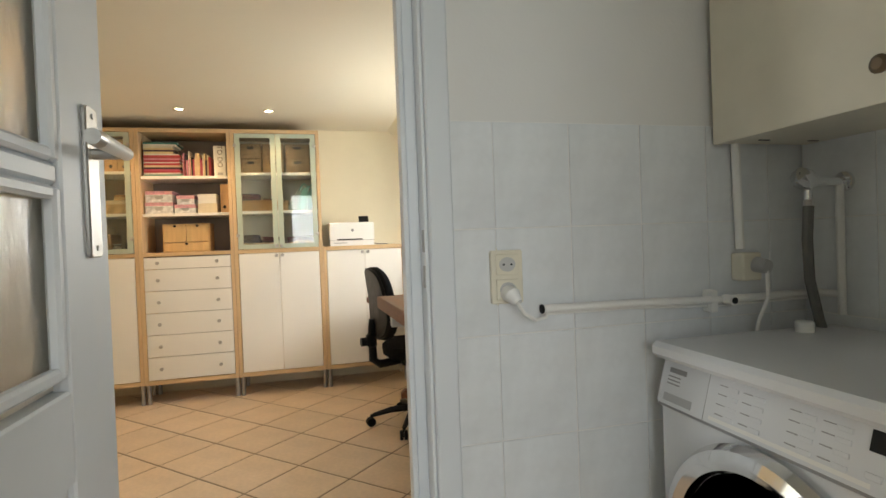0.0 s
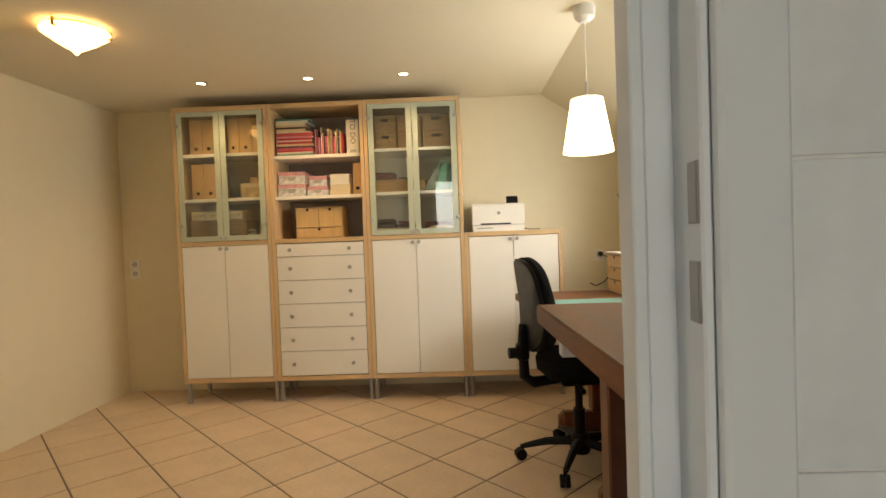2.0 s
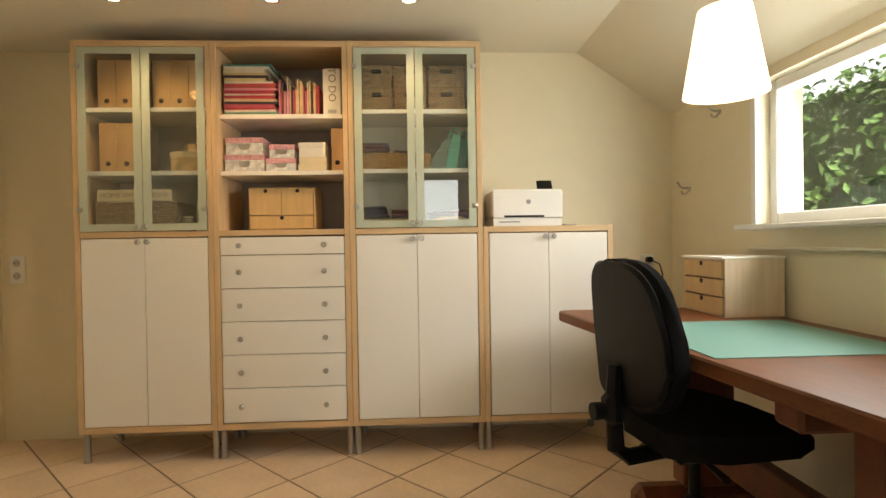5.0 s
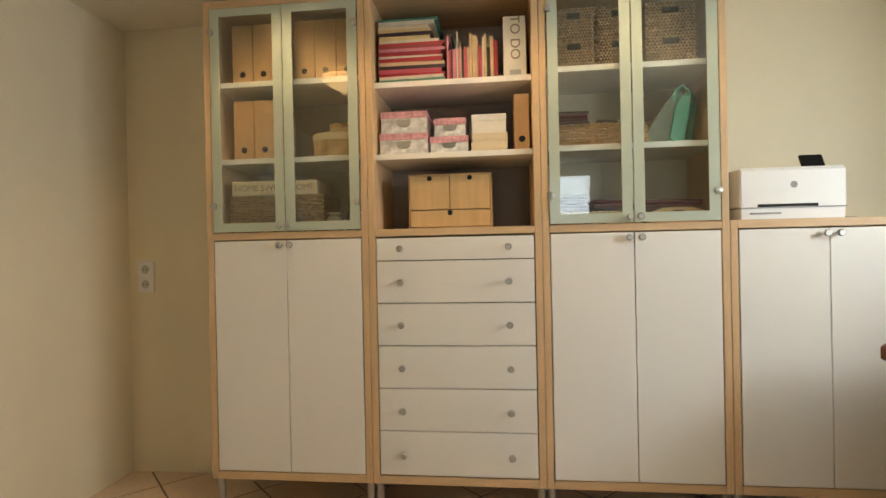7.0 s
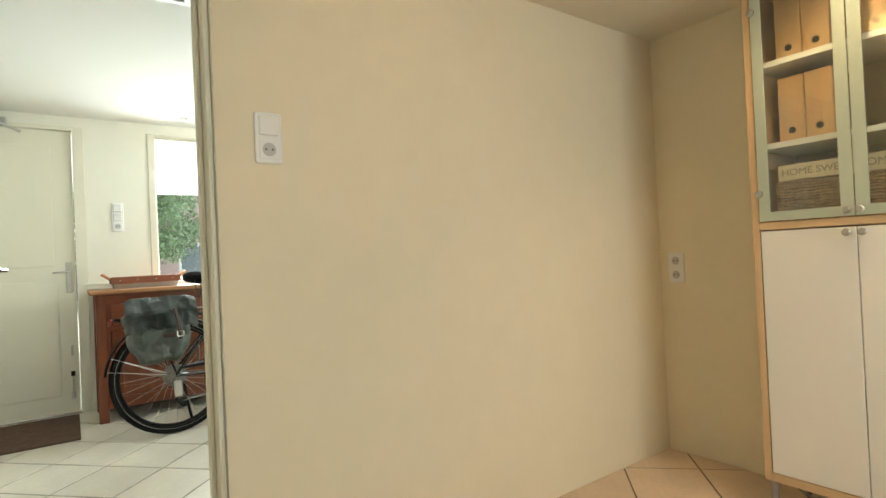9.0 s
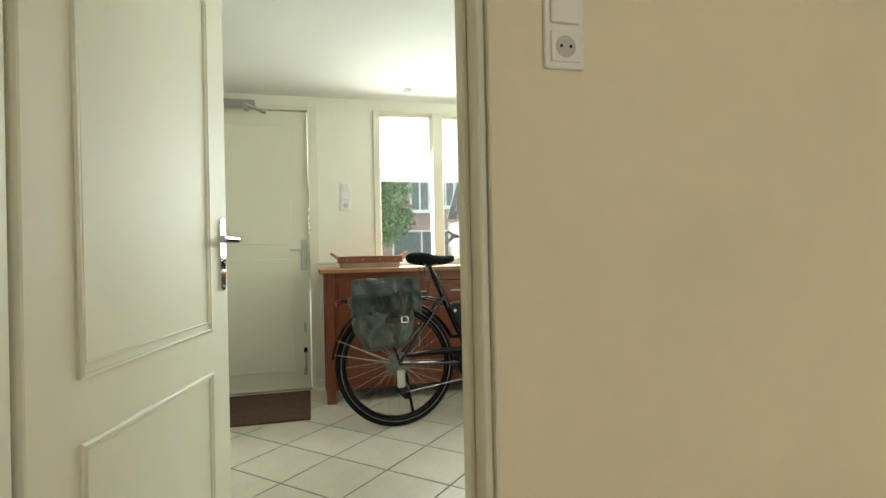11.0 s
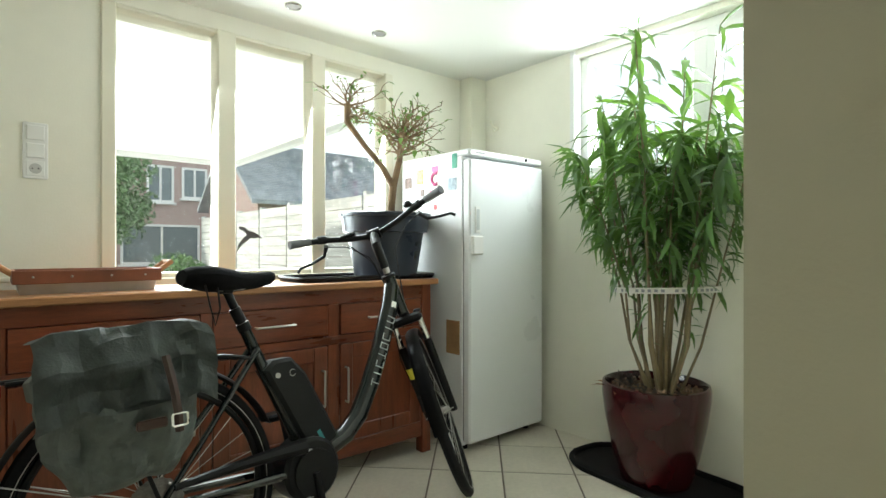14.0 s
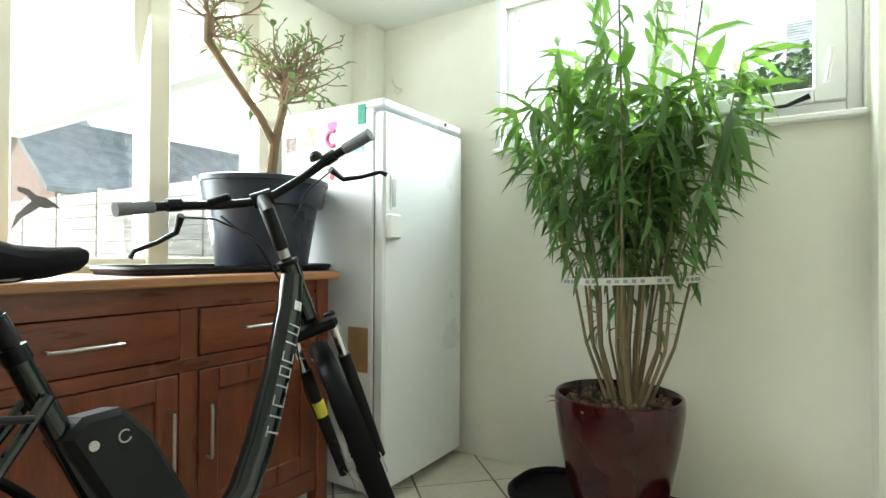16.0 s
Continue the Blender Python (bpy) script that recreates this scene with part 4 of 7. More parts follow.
for dx, dy in ((0.0, 0.0), (0.055, 0.10)):
    t = thing("teal_bag", pose(x0 + 0.48 + dx, CY + 0.09 + dy, 1.425, 0, 6, 0), "teal fabric bag with rounded handle", "bag", "teal bags")
    bm = bmesh.new()
    prism(bm, [(-0.10, 0), (0.07, 0), (0.07, 0.10), (0.06, 0.17), (0.035, 0.20), (0.015, 0.20), (-0.02, 0.15), (-0.06, 0.07)], 0, 0.03, "y", 0.008)
    part("body", bm, mat("grey_teal_cloth", (0.20, 0.25, 0.22), 0.8, 0.25, 16), t)
    bm = bmesh.new()
    prism(bm, [(0.0, 0.02), (0.03, 0.0), (0.055, 0.02), (0.066, 0.12), (0.058, 0.18), (0.03, 0.185), (0.012, 0.14)], -0.012, -0.001, "y", 0.003)
    part("pocket", bm, M_TEALB, t)
    part("handle", T([(0.005, -0.006, 0.16), (0.012, -0.006, 0.20), (0.032, -0.006, 0.218), (0.055, -0.006, 0.20), (0.062, -0.006, 0.15)], 0.006, 8), M_TEALB, t)

# ---- office: printer and the rest ----
t = thing("printer", pose(-0.146, CY + 0.05, 1.128), "white laser printer with a raised black touch screen", "printer")
bm = bmesh.new()
prism(bm, [(0.0, 0.045), (0.0, 0.178), (0.012, 0.190), (0.30, 0.190), (0.30, 0.045)], 0.0, 0.362, "x", 0.006)
part("body", bm, M_PLASTIC, t)
part("base", B((0.004, 0.004, 0.0, 0.358, 0.298, 0.043), bev=0.003), M_PLASTIC, t)
part("paper_slot", B((0.060, -0.0008, 0.046, 0.265, 0.01, 0.056)), M_DARK, t, "dark paper slot")
part("body_seam", B((0.0005, 0.0005, 0.0428, 0.3615, 0.299, 0.0455)), M_GREYPRINT, t, "grey seam")
part("tray_handle", B((0.035, -0.0008, 0.020, 0.14, 0.004, 0.026)), M_GREYPRINT, t)
part("emblem", R([(0.012, 0), (0.012, 0.0008)], 20, pose(0.185, 0, 0.125, 90)), M_GREYPRINT, t, "round grey emblem")
part("touch_screen", B((-0.04, -0.006, 0.0, 0.04, 0.006, 0.055), bev=0.003), M_BPLAS, t, "black touch screen", pose(0.285, 0.06, 0.192, -28))
part("cable", T([(0.36, 0.2, 0.02), (0.40, 0.14, 0.008), (0.47, 0.13, 0.006), (0.50, 0.25, 0.005)], 0.003, 6), M_BPLAS, t)


M_WELL = mat("socket_well", (0.52, 0.52, 0.51), 0.5, 0)


def dutch_socket(m, label, gangs, name="wall_socket", material=None):
    """A stack of square modules, s for socket and w for switch, facing local -y, from its centre."""
    material = material or M_PLASTIC
    n = len(gangs)
    t = thing(name, m, label, "wall socket")
    bm = bmesh.new()
    prism(bm, rrect(0.081, 0.081 + 0.071 * (n - 1), 0.006, 3), -0.009, 0, "y", 0.002)
    part("frame", bm, material, t)
    for i, g in enumerate(gangs):
        z = 0.0355 * (n - 1) - 0.071 * i
        if g == "w":
            part("rocker", B((-0.029, -0.015, z - 0.029, 0.029, -0.009, z + 0.029), bev=0.003), material, t)
        else:
            part("insert", B((-0.029, -0.012, z - 0.029, 0.029, -0.009, z + 0.029), bev=0.002), material, t)
            part("well", R([(0.0205, 0), (0.020, 0.0008)], 22, pose(0, -0.012, z, 90)), M_WELL, t)
            for sx in (-0.0095, 0.0095):
                part("contact_hole", R([(0.003, 0), (0.003, 0.001)], 8, pose(sx, -0.0128, z, 90)), M_DARK, t)
    return t


dutch_socket(pose(-2.72, 6.08, 0.94), "white double socket on the office wall behind the cabinets", "ss")
dutch_socket(pose(-2.81, 4.055, 1.435, 0, 0, 90), "white switch over a socket beside the doorway", "ws", "light_switch")
dutch_socket(pose(0.80, 6.08, 0.925), "white wall socket with a black plug", "s")
c = thing("power_cable", pose(0, 0, 0), "thin black power cable with plug hanging from a socket", "cable")
part("plug", T([(0.80, 6.066, 0.935), (0.80, 6.035, 0.935)], 0.017, 10), M_BPLAS, c)
part("lead", T([(0.80, 6.04, 0.935), (0.85, 6.03, 0.91), (0.868, 6.03, 0.85), (0.86, 6.03, 0.78), (0.82, 6.03, 0.73), (0.76, 6.04, 0.70), (0.72, 6.06, 0.72)], 0.004, 6), M_BPLAS, c)
dutch_socket(pose(0.80, 6.08, 0.45), "cream wall socket low behind the table", "s")
c = thing("tangled_leads", pose(0, 0, 0), "pale adapters and leads hanging at the low socket", "cable")
part("adapter", B((0.775, 6.02, 0.43, 0.835, 6.065, 0.48), bev=0.006), M_CREAMP, c)
part("lead", T([(0.81, 6.03, 0.43), (0.83, 6.03, 0.36), (0.88, 6.02, 0.33), (0.90, 6.02, 0.38), (0.87, 6.02, 0.30), (0.90, 6.03, 0.26)], 0.004, 6), M_CREAMP, c)


def wall_hook(m, label, material):
    t = thing("wall_hook", m, label, "hook", "wall hooks")
    part("plate", R([(0.013, 0), (0.013, 0.004), (0.008, 0.007)], 14, pose(0, 0, 0, 90)), material, t)
    part("upper_arm", T([(0, -0.004, 0.004), (0, -0.035, 0.004), (0, -0.055, 0.016), (0, -0.070, 0.042)], [0.006, 0.005, 0.0045, 0.006], 8), material, t)
    part("lower_arm", T([(0, -0.004, -0.004), (0, -0.020, -0.024), (0, -0.038, -0.026), (0, -0.046, -0.010)], [0.006, 0.005, 0.0045, 0.006], 8), material, t)


wall_hook(pose(0.95, 5.585, 1.666, 0, 0, -90), "steel double coat hook on the office wall", M_STEEL)
wall_hook(pose(0.95, 5.875, 1.32, 0, 0, -90), "steel double coat hook on the office wall", M_STEEL)

# pale wood, lightened further for the daylight on the chest's side
M_PINEL = mat("daylit_pale_pine", (0.76, 0.60, 0.44), 0.5, 0.08, 4, stretch=(8, 8, 1), fine=0.04)
t = thing("drawer_chest", pose(0.50, 5.16, TZ), "small pale wooden desktop chest with three drawers", "desktop chest")
t.matrix_basis = pose(0.672, 5.11, TZ) @ Matrix.Diagonal((0.69, 1.25, 1.08, 1))
part("carcass", B((0.014, 0.0, 0, 0.37, 0.006, 0.215), (0.014, 0.244, 0, 0.37, 0.25, 0.215), (0.014, 0.006, 0.207, 0.37, 0.244, 0.215), (0.014, 0.006, 0, 0.37, 0.244, 0.006), (0.36, 0.006, 0.006, 0.37, 0.244, 0.207), bev=0.001), M_PINEL, t)
part("white_top", B((-0.004, -0.003, 0.215, 0.374, 0.253, 0.223), bev=0.001), M_LAM, t, "white top board")
for z0 in (0.008, 0.076, 0.144):
    d = part("drawer", B((0.0, 0.008, z0, 0.35, 0.242, z0 + 0.062), bev=0.0015), M_TAN, t)
    part("finger_notch", R([(0.010, 0), (0.010, 0.0006)], 14, pose(0.0, 0.125, z0 + 0.052, 90, 0, -90)), M_DARK, d)


# ---- office: swivel chair ----
def swivel_chair():
    t = thing("office_chair", pose(0.31, 4.66, 0, 0, 0, 8), "black fabric swivel office chair on a five-star base", "chair")
    # the sitter looks along local +x
    part("gas_column", R([(0.028, 0.09), (0.028, 0.26), (0.018, 0.262), (0.018, 0.42)], 16), M_BPLAS, t)
    hub = part("hub", R([(0.045, 0.05), (0.05, 0.07), (0.045, 0.125), (0.034, 0.14)], 16), M_BPLAS, t)
    for k in range(5):
        a = radians(20 + 72 * k)
        ux, uy = math.cos(a), math.sin(a)
        part("base_arm", T([(0.03 * ux, 0.03 * uy, 0.105), (0.16 * ux, 0.16 * uy, 0.095), (0.27 * ux, 0.27 * uy, 0.068)], [0.024, 0.019, 0.013], 8), M_BPLAS, t)
        c = part("caster", R([(0.026, -0.022), (0.028, -0.018), (0.028, -0.004), (0.014, -0.003), (0.014, 0.003), (0.028, 0.004), (0.028, 0.018), (0.026, 0.022)], 16, pose(0.285 * ux, 0.285 * uy, 0.0285, 90, 0, 40 + 72 * k)), M_BPLAS, t)
        part("caster_stem", T([(0.278 * ux, 0.278 * uy, 0.03), (0.278 * ux, 0.278 * uy, 0.075)], 0.009, 8), M_BPLAS, c)
    bm = bmesh.new()
    prism(bm, rrect(0.44, 0.45, 0.11, 5, 0.05, 0), 0.43, 0.50, "z", 0.022)
    for v in bm.verts:
        v.co.z -= 0.09 * max(0, v.co.x - 0.14) - 0.02 * (v.co.y / 0.22) ** 2
    part("seat", bm, M_BLACK, t)
    part("mechanism", B((-0.10, -0.07, 0.385, 0.10, 0.07, 0.435), bev=0.012), M_BPLAS, t)
    part("back_bar", T([(-0.09, 0, 0.41), (-0.22, 0, 0.40), (-0.262, 0, 0.43), (-0.268, 0, 0.60), (-0.262, 0, 0.68)], [0.024, 0.026, 0.026, 0.022, 0.02], 10), M_BPLAS, t)
    part("back_cover", B((-0.30, -0.035, 0.50, -0.24, 0.035, 0.60), bev=0.02), M_BPLAS, t)
    part("knob", T([(-0.30, 0, 0.545), (-0.335, 0, 0.545)], 0.026, 12), M_BPLAS, t)
    part("lever", T([(-0.03, -0.06, 0.41), (-0.05, -0.20, 0.40)], [0.007, 0.012], 8), M_BPLAS, t)
    for nm, x0, x1, w, h, mt in (("backrest", -0.232, -0.185, 0.40, 0.44, M_BLACK), ("back_shell", -0.252, -0.2325, 0.39, 0.43, M_BPLAS)):
        bm = bmesh.new()
        pts = []
        for k in range(28):
            a = math.tau * k / 28
            sx, sz = math.cos(a), math.sin(a)
            e = 0.62
            pts.append((w / 2 * math.copysign(abs(sx) ** e, sx) * (1 - 0.08 * sz), 0.775 + h / 2 * math.copysign(abs(sz) ** e, sz)))
        prism(bm, pts, x0, x1, "x", 0.012)
        for v in bm.verts:
            v.co.x += 0.9 * v.co.y ** 2 - 0.10 * (v.co.z - 0.66) * (1 if v.co.z > 0.66 else -0.6)
        part(nm, bm, mt, t)


swivel_chair()

# ---- laundry ----
M_WMTOP = M_WM
t = thing("washing_machine", pose(0.475, 1.885, 0), "white front-loading washing machine with chrome porthole", "washing machine")
# front looks along -x; local y runs along the front towards the tiled wall
part("body", B((0.012, 0, 0.012, 0.52, 0.595, 0.745), bev=0.006), M_WM, t)
part("lid", B((-0.012, -0.002, 0.855, 0.522, 0.597, 0.892), bev=0.010), M_WM, t)
bm = bmesh.new()
prism(bm, [(0.0, 0.752), (0.008, 0.748), (0.5, 0.748), (0.5, 0.853), (0.028, 0.853)], 0.0, 0.595, "y", 0.002)
part("control_panel", bm, M_WM, t)
slope = math.degrees(math.atan2(0.028, 0.10))


def on_panel(nm, y0, y1, z0, z1, mt, lab="", proud=0.0015):
    m = pose(0.001, 0, 0.752, 0, slope, 0)
    return part(nm, B((-proud, y0, z0, 0.002, y1, z1), bev=0.0007), mt, t, lab, m)


on_panel("brand_bar", 0.515, 0.57, 0.072, 0.084, M_GREYPRINT, "dark lettering bar")
for zz in (0.046, 0.054, 0.062):
    on_panel("print_line", 0.53, 0.572, zz, zz + 0.0035, M_GREYPRINT)
on_panel("drawer_line", 0.448, 0.450, 0.0, 0.098, M_GREYPRINT)
on_panel("drawer_grip", 0.485, 0.575, 0.008, 0.026, mat("grip_recess_grey", (0.45, 0.46, 0.48), 0.4, 0.02, 8), "grey drawer grip recess")
on_panel("button_field", 0.115, 0.435, 0.006, 0.096, M_PLASTIC, "", 0.001)
for cx in (0.385, 0.325, 0.225, 0.165):
    for rz in (0.016, 0.036, 0.056, 0.074):
        on_panel("button", cx - 0.014, cx + 0.010, rz, rz + 0.008, M_WM, "", 0.0032)
        on_panel("print_line", cx + 0.013, cx + 0.036, rz + 0.005, rz + 0.008, M_GREYPRINT, "", 0.0013)
on_panel("display", 0.055, 0.125, 0.060, 0.092, M_DARK, "black display window", 0.0028)
for cy in (0.03, 0.075, 0.115):
    on_panel("button", cy - 0.014, cy + 0.010, 0.020, 0.030, M_WM, "", 0.004)
part("panel_joint", B((0.004, 0.002, 0.744, 0.3, 0.593, 0.750)), M_GREYPRINT, t)
PY, PZ = 0.30, 0.494
m = pose(0.006, PY, PZ, 0, -90, 0)
port = part("porthole", R([(0.245, 0.0), (0.250, 0.012), (0.240, 0.030), (0.220, 0.038), (0.202, 0.028), (0.196, 0.010)], 56, m), M_CHROME, t, "chrome porthole ring")
part("porthole_glass", R([(0.196, 0.010), (0.170, 0.004), (0.10, 0.001), (0.01, 0.0005)], 40, m), mat("dark_porthole_glass", (0.010, 0.011, 0.012), 0.12, 0, spec=0.25), port, "dark domed glass")
for fx in (0.05, 0.46):
    for fy in (0.05, 0.545):
        part("foot", R([(0.02, 0), (0.02, 0.012)], 12, pose(fx, fy, 0)), M_BPLAS, t)

t = thing("wall_cabinet", pose(0.70, 1.62, 1.358), "plain cream wall cabinet above the washing machine", "cabinet")
part("carcass", B((0.018, 0, 0.0, 0.299, 0.918, 0.70), bev=0.001), M_CREAMP, t)
for y0, y1 in ((0.002, 0.457), (0.461, 0.916)):
    d = part("door", B((0, y0, -0.004, 0.017, y1, 0.70), bev=0.0015), M_CREAMP, t)
    yy = 0.50 if y0 > 0.3 else 0.40
    part("knob", R([(0.006, 0), (0.007, 0.012), (0.016, 0.018), (0.017, 0.024), (0.010, 0.029)], 16, pose(0, yy, 0.06, 0, -90, 0)), mat("bronze_knob", (0.16, 0.12, 0.08), 0.35, 0.1, 20, metal=0.8), d, "bronze knob")
for xx, yy in ((0.10, 0.86), (0.25, 0.86)):
    part("fixing", B((xx - 0.015, yy - 0.003, -0.0016, xx + 0.015, yy + 0.003, 0)), M_DARK, t)

s = dutch_socket(pose(0.140, 2.551, 1.052) @ Matrix.Diagonal((0.95, 1.3, 0.80, 1)), "cream double socket with a white plug on the tiled wall", "ss", material=M_CREAMP)
part("box", B((-0.048, -0.0005, -0.084, 0.044, 0.012, 0.084), bev=0.003), M_CREAMP, s)
c = thing("plug_lead", pose(0.008, 0, 0.022), "white plug and lead leading to a wall pipe", "cable")
part("plug", T([(0.132, 2.540, 0.994), (0.132, 2.508, 0.990), (0.140, 2.498, 0.975)], [0.019, 0.019, 0.010], 12), M_PLASTIC, c)
part("lead", T([(0.140, 2.500, 0.975), (0.155, 2.50, 0.950), (0.185, 2.51, 0.932), (0.215, 2.52, 0.935), (0.225, 2.53, 0.950)], 0.004, 8), M_PLASTIC, c)
c = thing("wall_pipes", pose(0, 0, 0.022), "white painted water pipes running along the tiles", "pipe")
part("pipe", T([(0.222, 2.528, 0.953), (0.45, 2.524, 0.952), (0.70, 2.522, 0.945), (0.97, 2.515, 0.948)], 0.0095, 10), M_WHITE, c)
part("pipe_end", R([(0.0105, 0), (0.011, 0.004)], 12, pose(0.220, 2.528, 0.953, 0, -90, 0)), M_DARK, c)
part("thin_lead", T([(0.225, 2.538, 0.940), (0.45, 2.535, 0.940), (0.69, 2.53, 0.930), (0.97, 2.52, 0.935)], 0.004, 6), M_PLASTIC, c)
part("riser", T([(0.975, 2.435, 0.90), (0.975, 2.435, 1.235)], 0.0095, 10), M_WHITE, c)
part("elbow", T([(0.96, 2.515, 0.948), (0.974, 2.49, 0.95), (0.975, 2.435, 0.95)], 0.0095, 10), M_WHITE, c)
part("valve", R([(0.013, 0), (0.013, 0.03), (0.008, 0.032)], 14, pose(0.71, 2.522, 0.945, 90)), M_WHITE, c)
part("valve_cap", R([(0.008, 0), (0.008, 0.002)], 12, pose(0.71, 2.490, 0.945, 90)), M_DARK, c)
part("clip", B((0.665, 2.515, 0.915, 0.685, 2.55, 0.97), bev=0.003), M_WHITE, c)
c = thing("conduit", pose(0, 0, 0.011), "white plastic conduit running down to a socket", "conduit")
part("pipe", T([(0.765, 2.535, 1.40), (0.772, 2.535, 1.08)], 0.011, 10), M_PLASTIC, c)
part("box", B((0.755, 2.51, 1.0, 0.815, 2.551, 1.07), bev=0.004), M_CREAMP, c)
part("plug", T([(0.795, 2.51, 1.04), (0.80, 2.478, 1.035)], [0.02, 0.017], 12), mat("grey_plug", (0.45, 0.45, 0.45), 0.5, 0.05, 10), c, "grey plug")
part("lead", T([(0.80, 2.482, 1.025), (0.805, 2.485, 0.96), (0.79, 2.50, 0.90), (0.79, 2.51, 0.86)], 0.0045, 8), M_PLASTIC, c)
c = thing("water_tap", pose(0, 0, 0.011), "chrome washing machine tap with grey hose", "tap")
part("rosette", R([(0.026, 0), (0.024, 0.008), (0.014, 0.012)], 18, pose(0.993, 2.435, 1.238, 0, -90, 0)), M_CHROME, c)
part("arm", T([(0.985, 2.435, 1.238), (0.93, 2.437, 1.238), (0.885, 2.44, 1.236)], [0.012, 0.011, 0.014], 12), M_CHROME, c)
part("knob", R([(0.012, -0.03), (0.024, -0.02), (0.027, 0.0), (0.021, 0.02), (0.008, 0.024)], 10, pose(0.872, 2.44, 1.246, 0, -60, 0)), M_CHROME, c)
part("outlet", T([(0.885, 2.44, 1.236), (0.883, 2.44, 1.195)], [0.012, 0.010], 12), M_CHROME, c)
part("ferrule", T([(0.883, 2.44, 1.20), (0.884, 2.44, 1.165)], 0.0085, 10), M_STEEL, c)
part("hose", T([(0.884, 2.44, 1.18), (0.878, 2.44, 1.10), (0.888, 2.445, 1.00), (0.92, 2.45, 0.90), (0.95, 2.45, 0.82)], 0.012, 10), mat("grey_hose", (0.14, 0.14, 0.135), 0.5, 0.1, 30), c, "grey rubber hose")
solid("small_white_cap", R([(0.02, 0.892), (0.02, 0.915), (0.017, 0.918)], 16, pose(0.84, 2.42, 0)), M_PLASTIC, "small white cap standing on the machine", "cap")

# wall tiles of the laundry
tw = solid("wall_tiling_north", B((-0.003, 2.553, 0.0, 1.0, 2.5605, 1.407)), M_WGROUT, "glazed pale grey marbled wall tiles", "wall tiles", "structure")
te = solid("wall_tiling_east", B((0.9945, 1.36, 0.0, 1.002, 2.553, 1.407)), M_WGROUT, "glazed pale grey marbled wall tiles", "wall tiles", "structure")


def glaze(w, h):
    bm = bmesh.new()
    bx(bm, (0, -0.0030, 0), (w, 0.0, h), 0.0008)
    return mesh_of("tile", bm, M_WTILE, 20)


rows = [(1.406 - 0.2435 * (k + 1) + 0.0015, 0.2405) for k in range(6)]
rows[-1] = (0.0, 1.406 - 0.2435 * 5 - 0.0015)
cols = [(-0.003, 0.122)] + [(0.121 + 0.19 * k, 0.187) for k in range(4)] + [(0.881, 0.112)]
for z0, h in rows:
    for x0, w in cols:
        ob = new("tile", glaze(w, h))
        ob.parent = tw
        ob.matrix_basis = pose(x0, 2.553, z0)
    for k in range(7):
        w = 0.187 if k < 6 else 0.04
        ob = new("tile", glaze(w, h))
        ob.parent = te
        ob.matrix_basis = pose(0.9945, 2.548 - 0.19 * k, z0, 0, 0, -90)


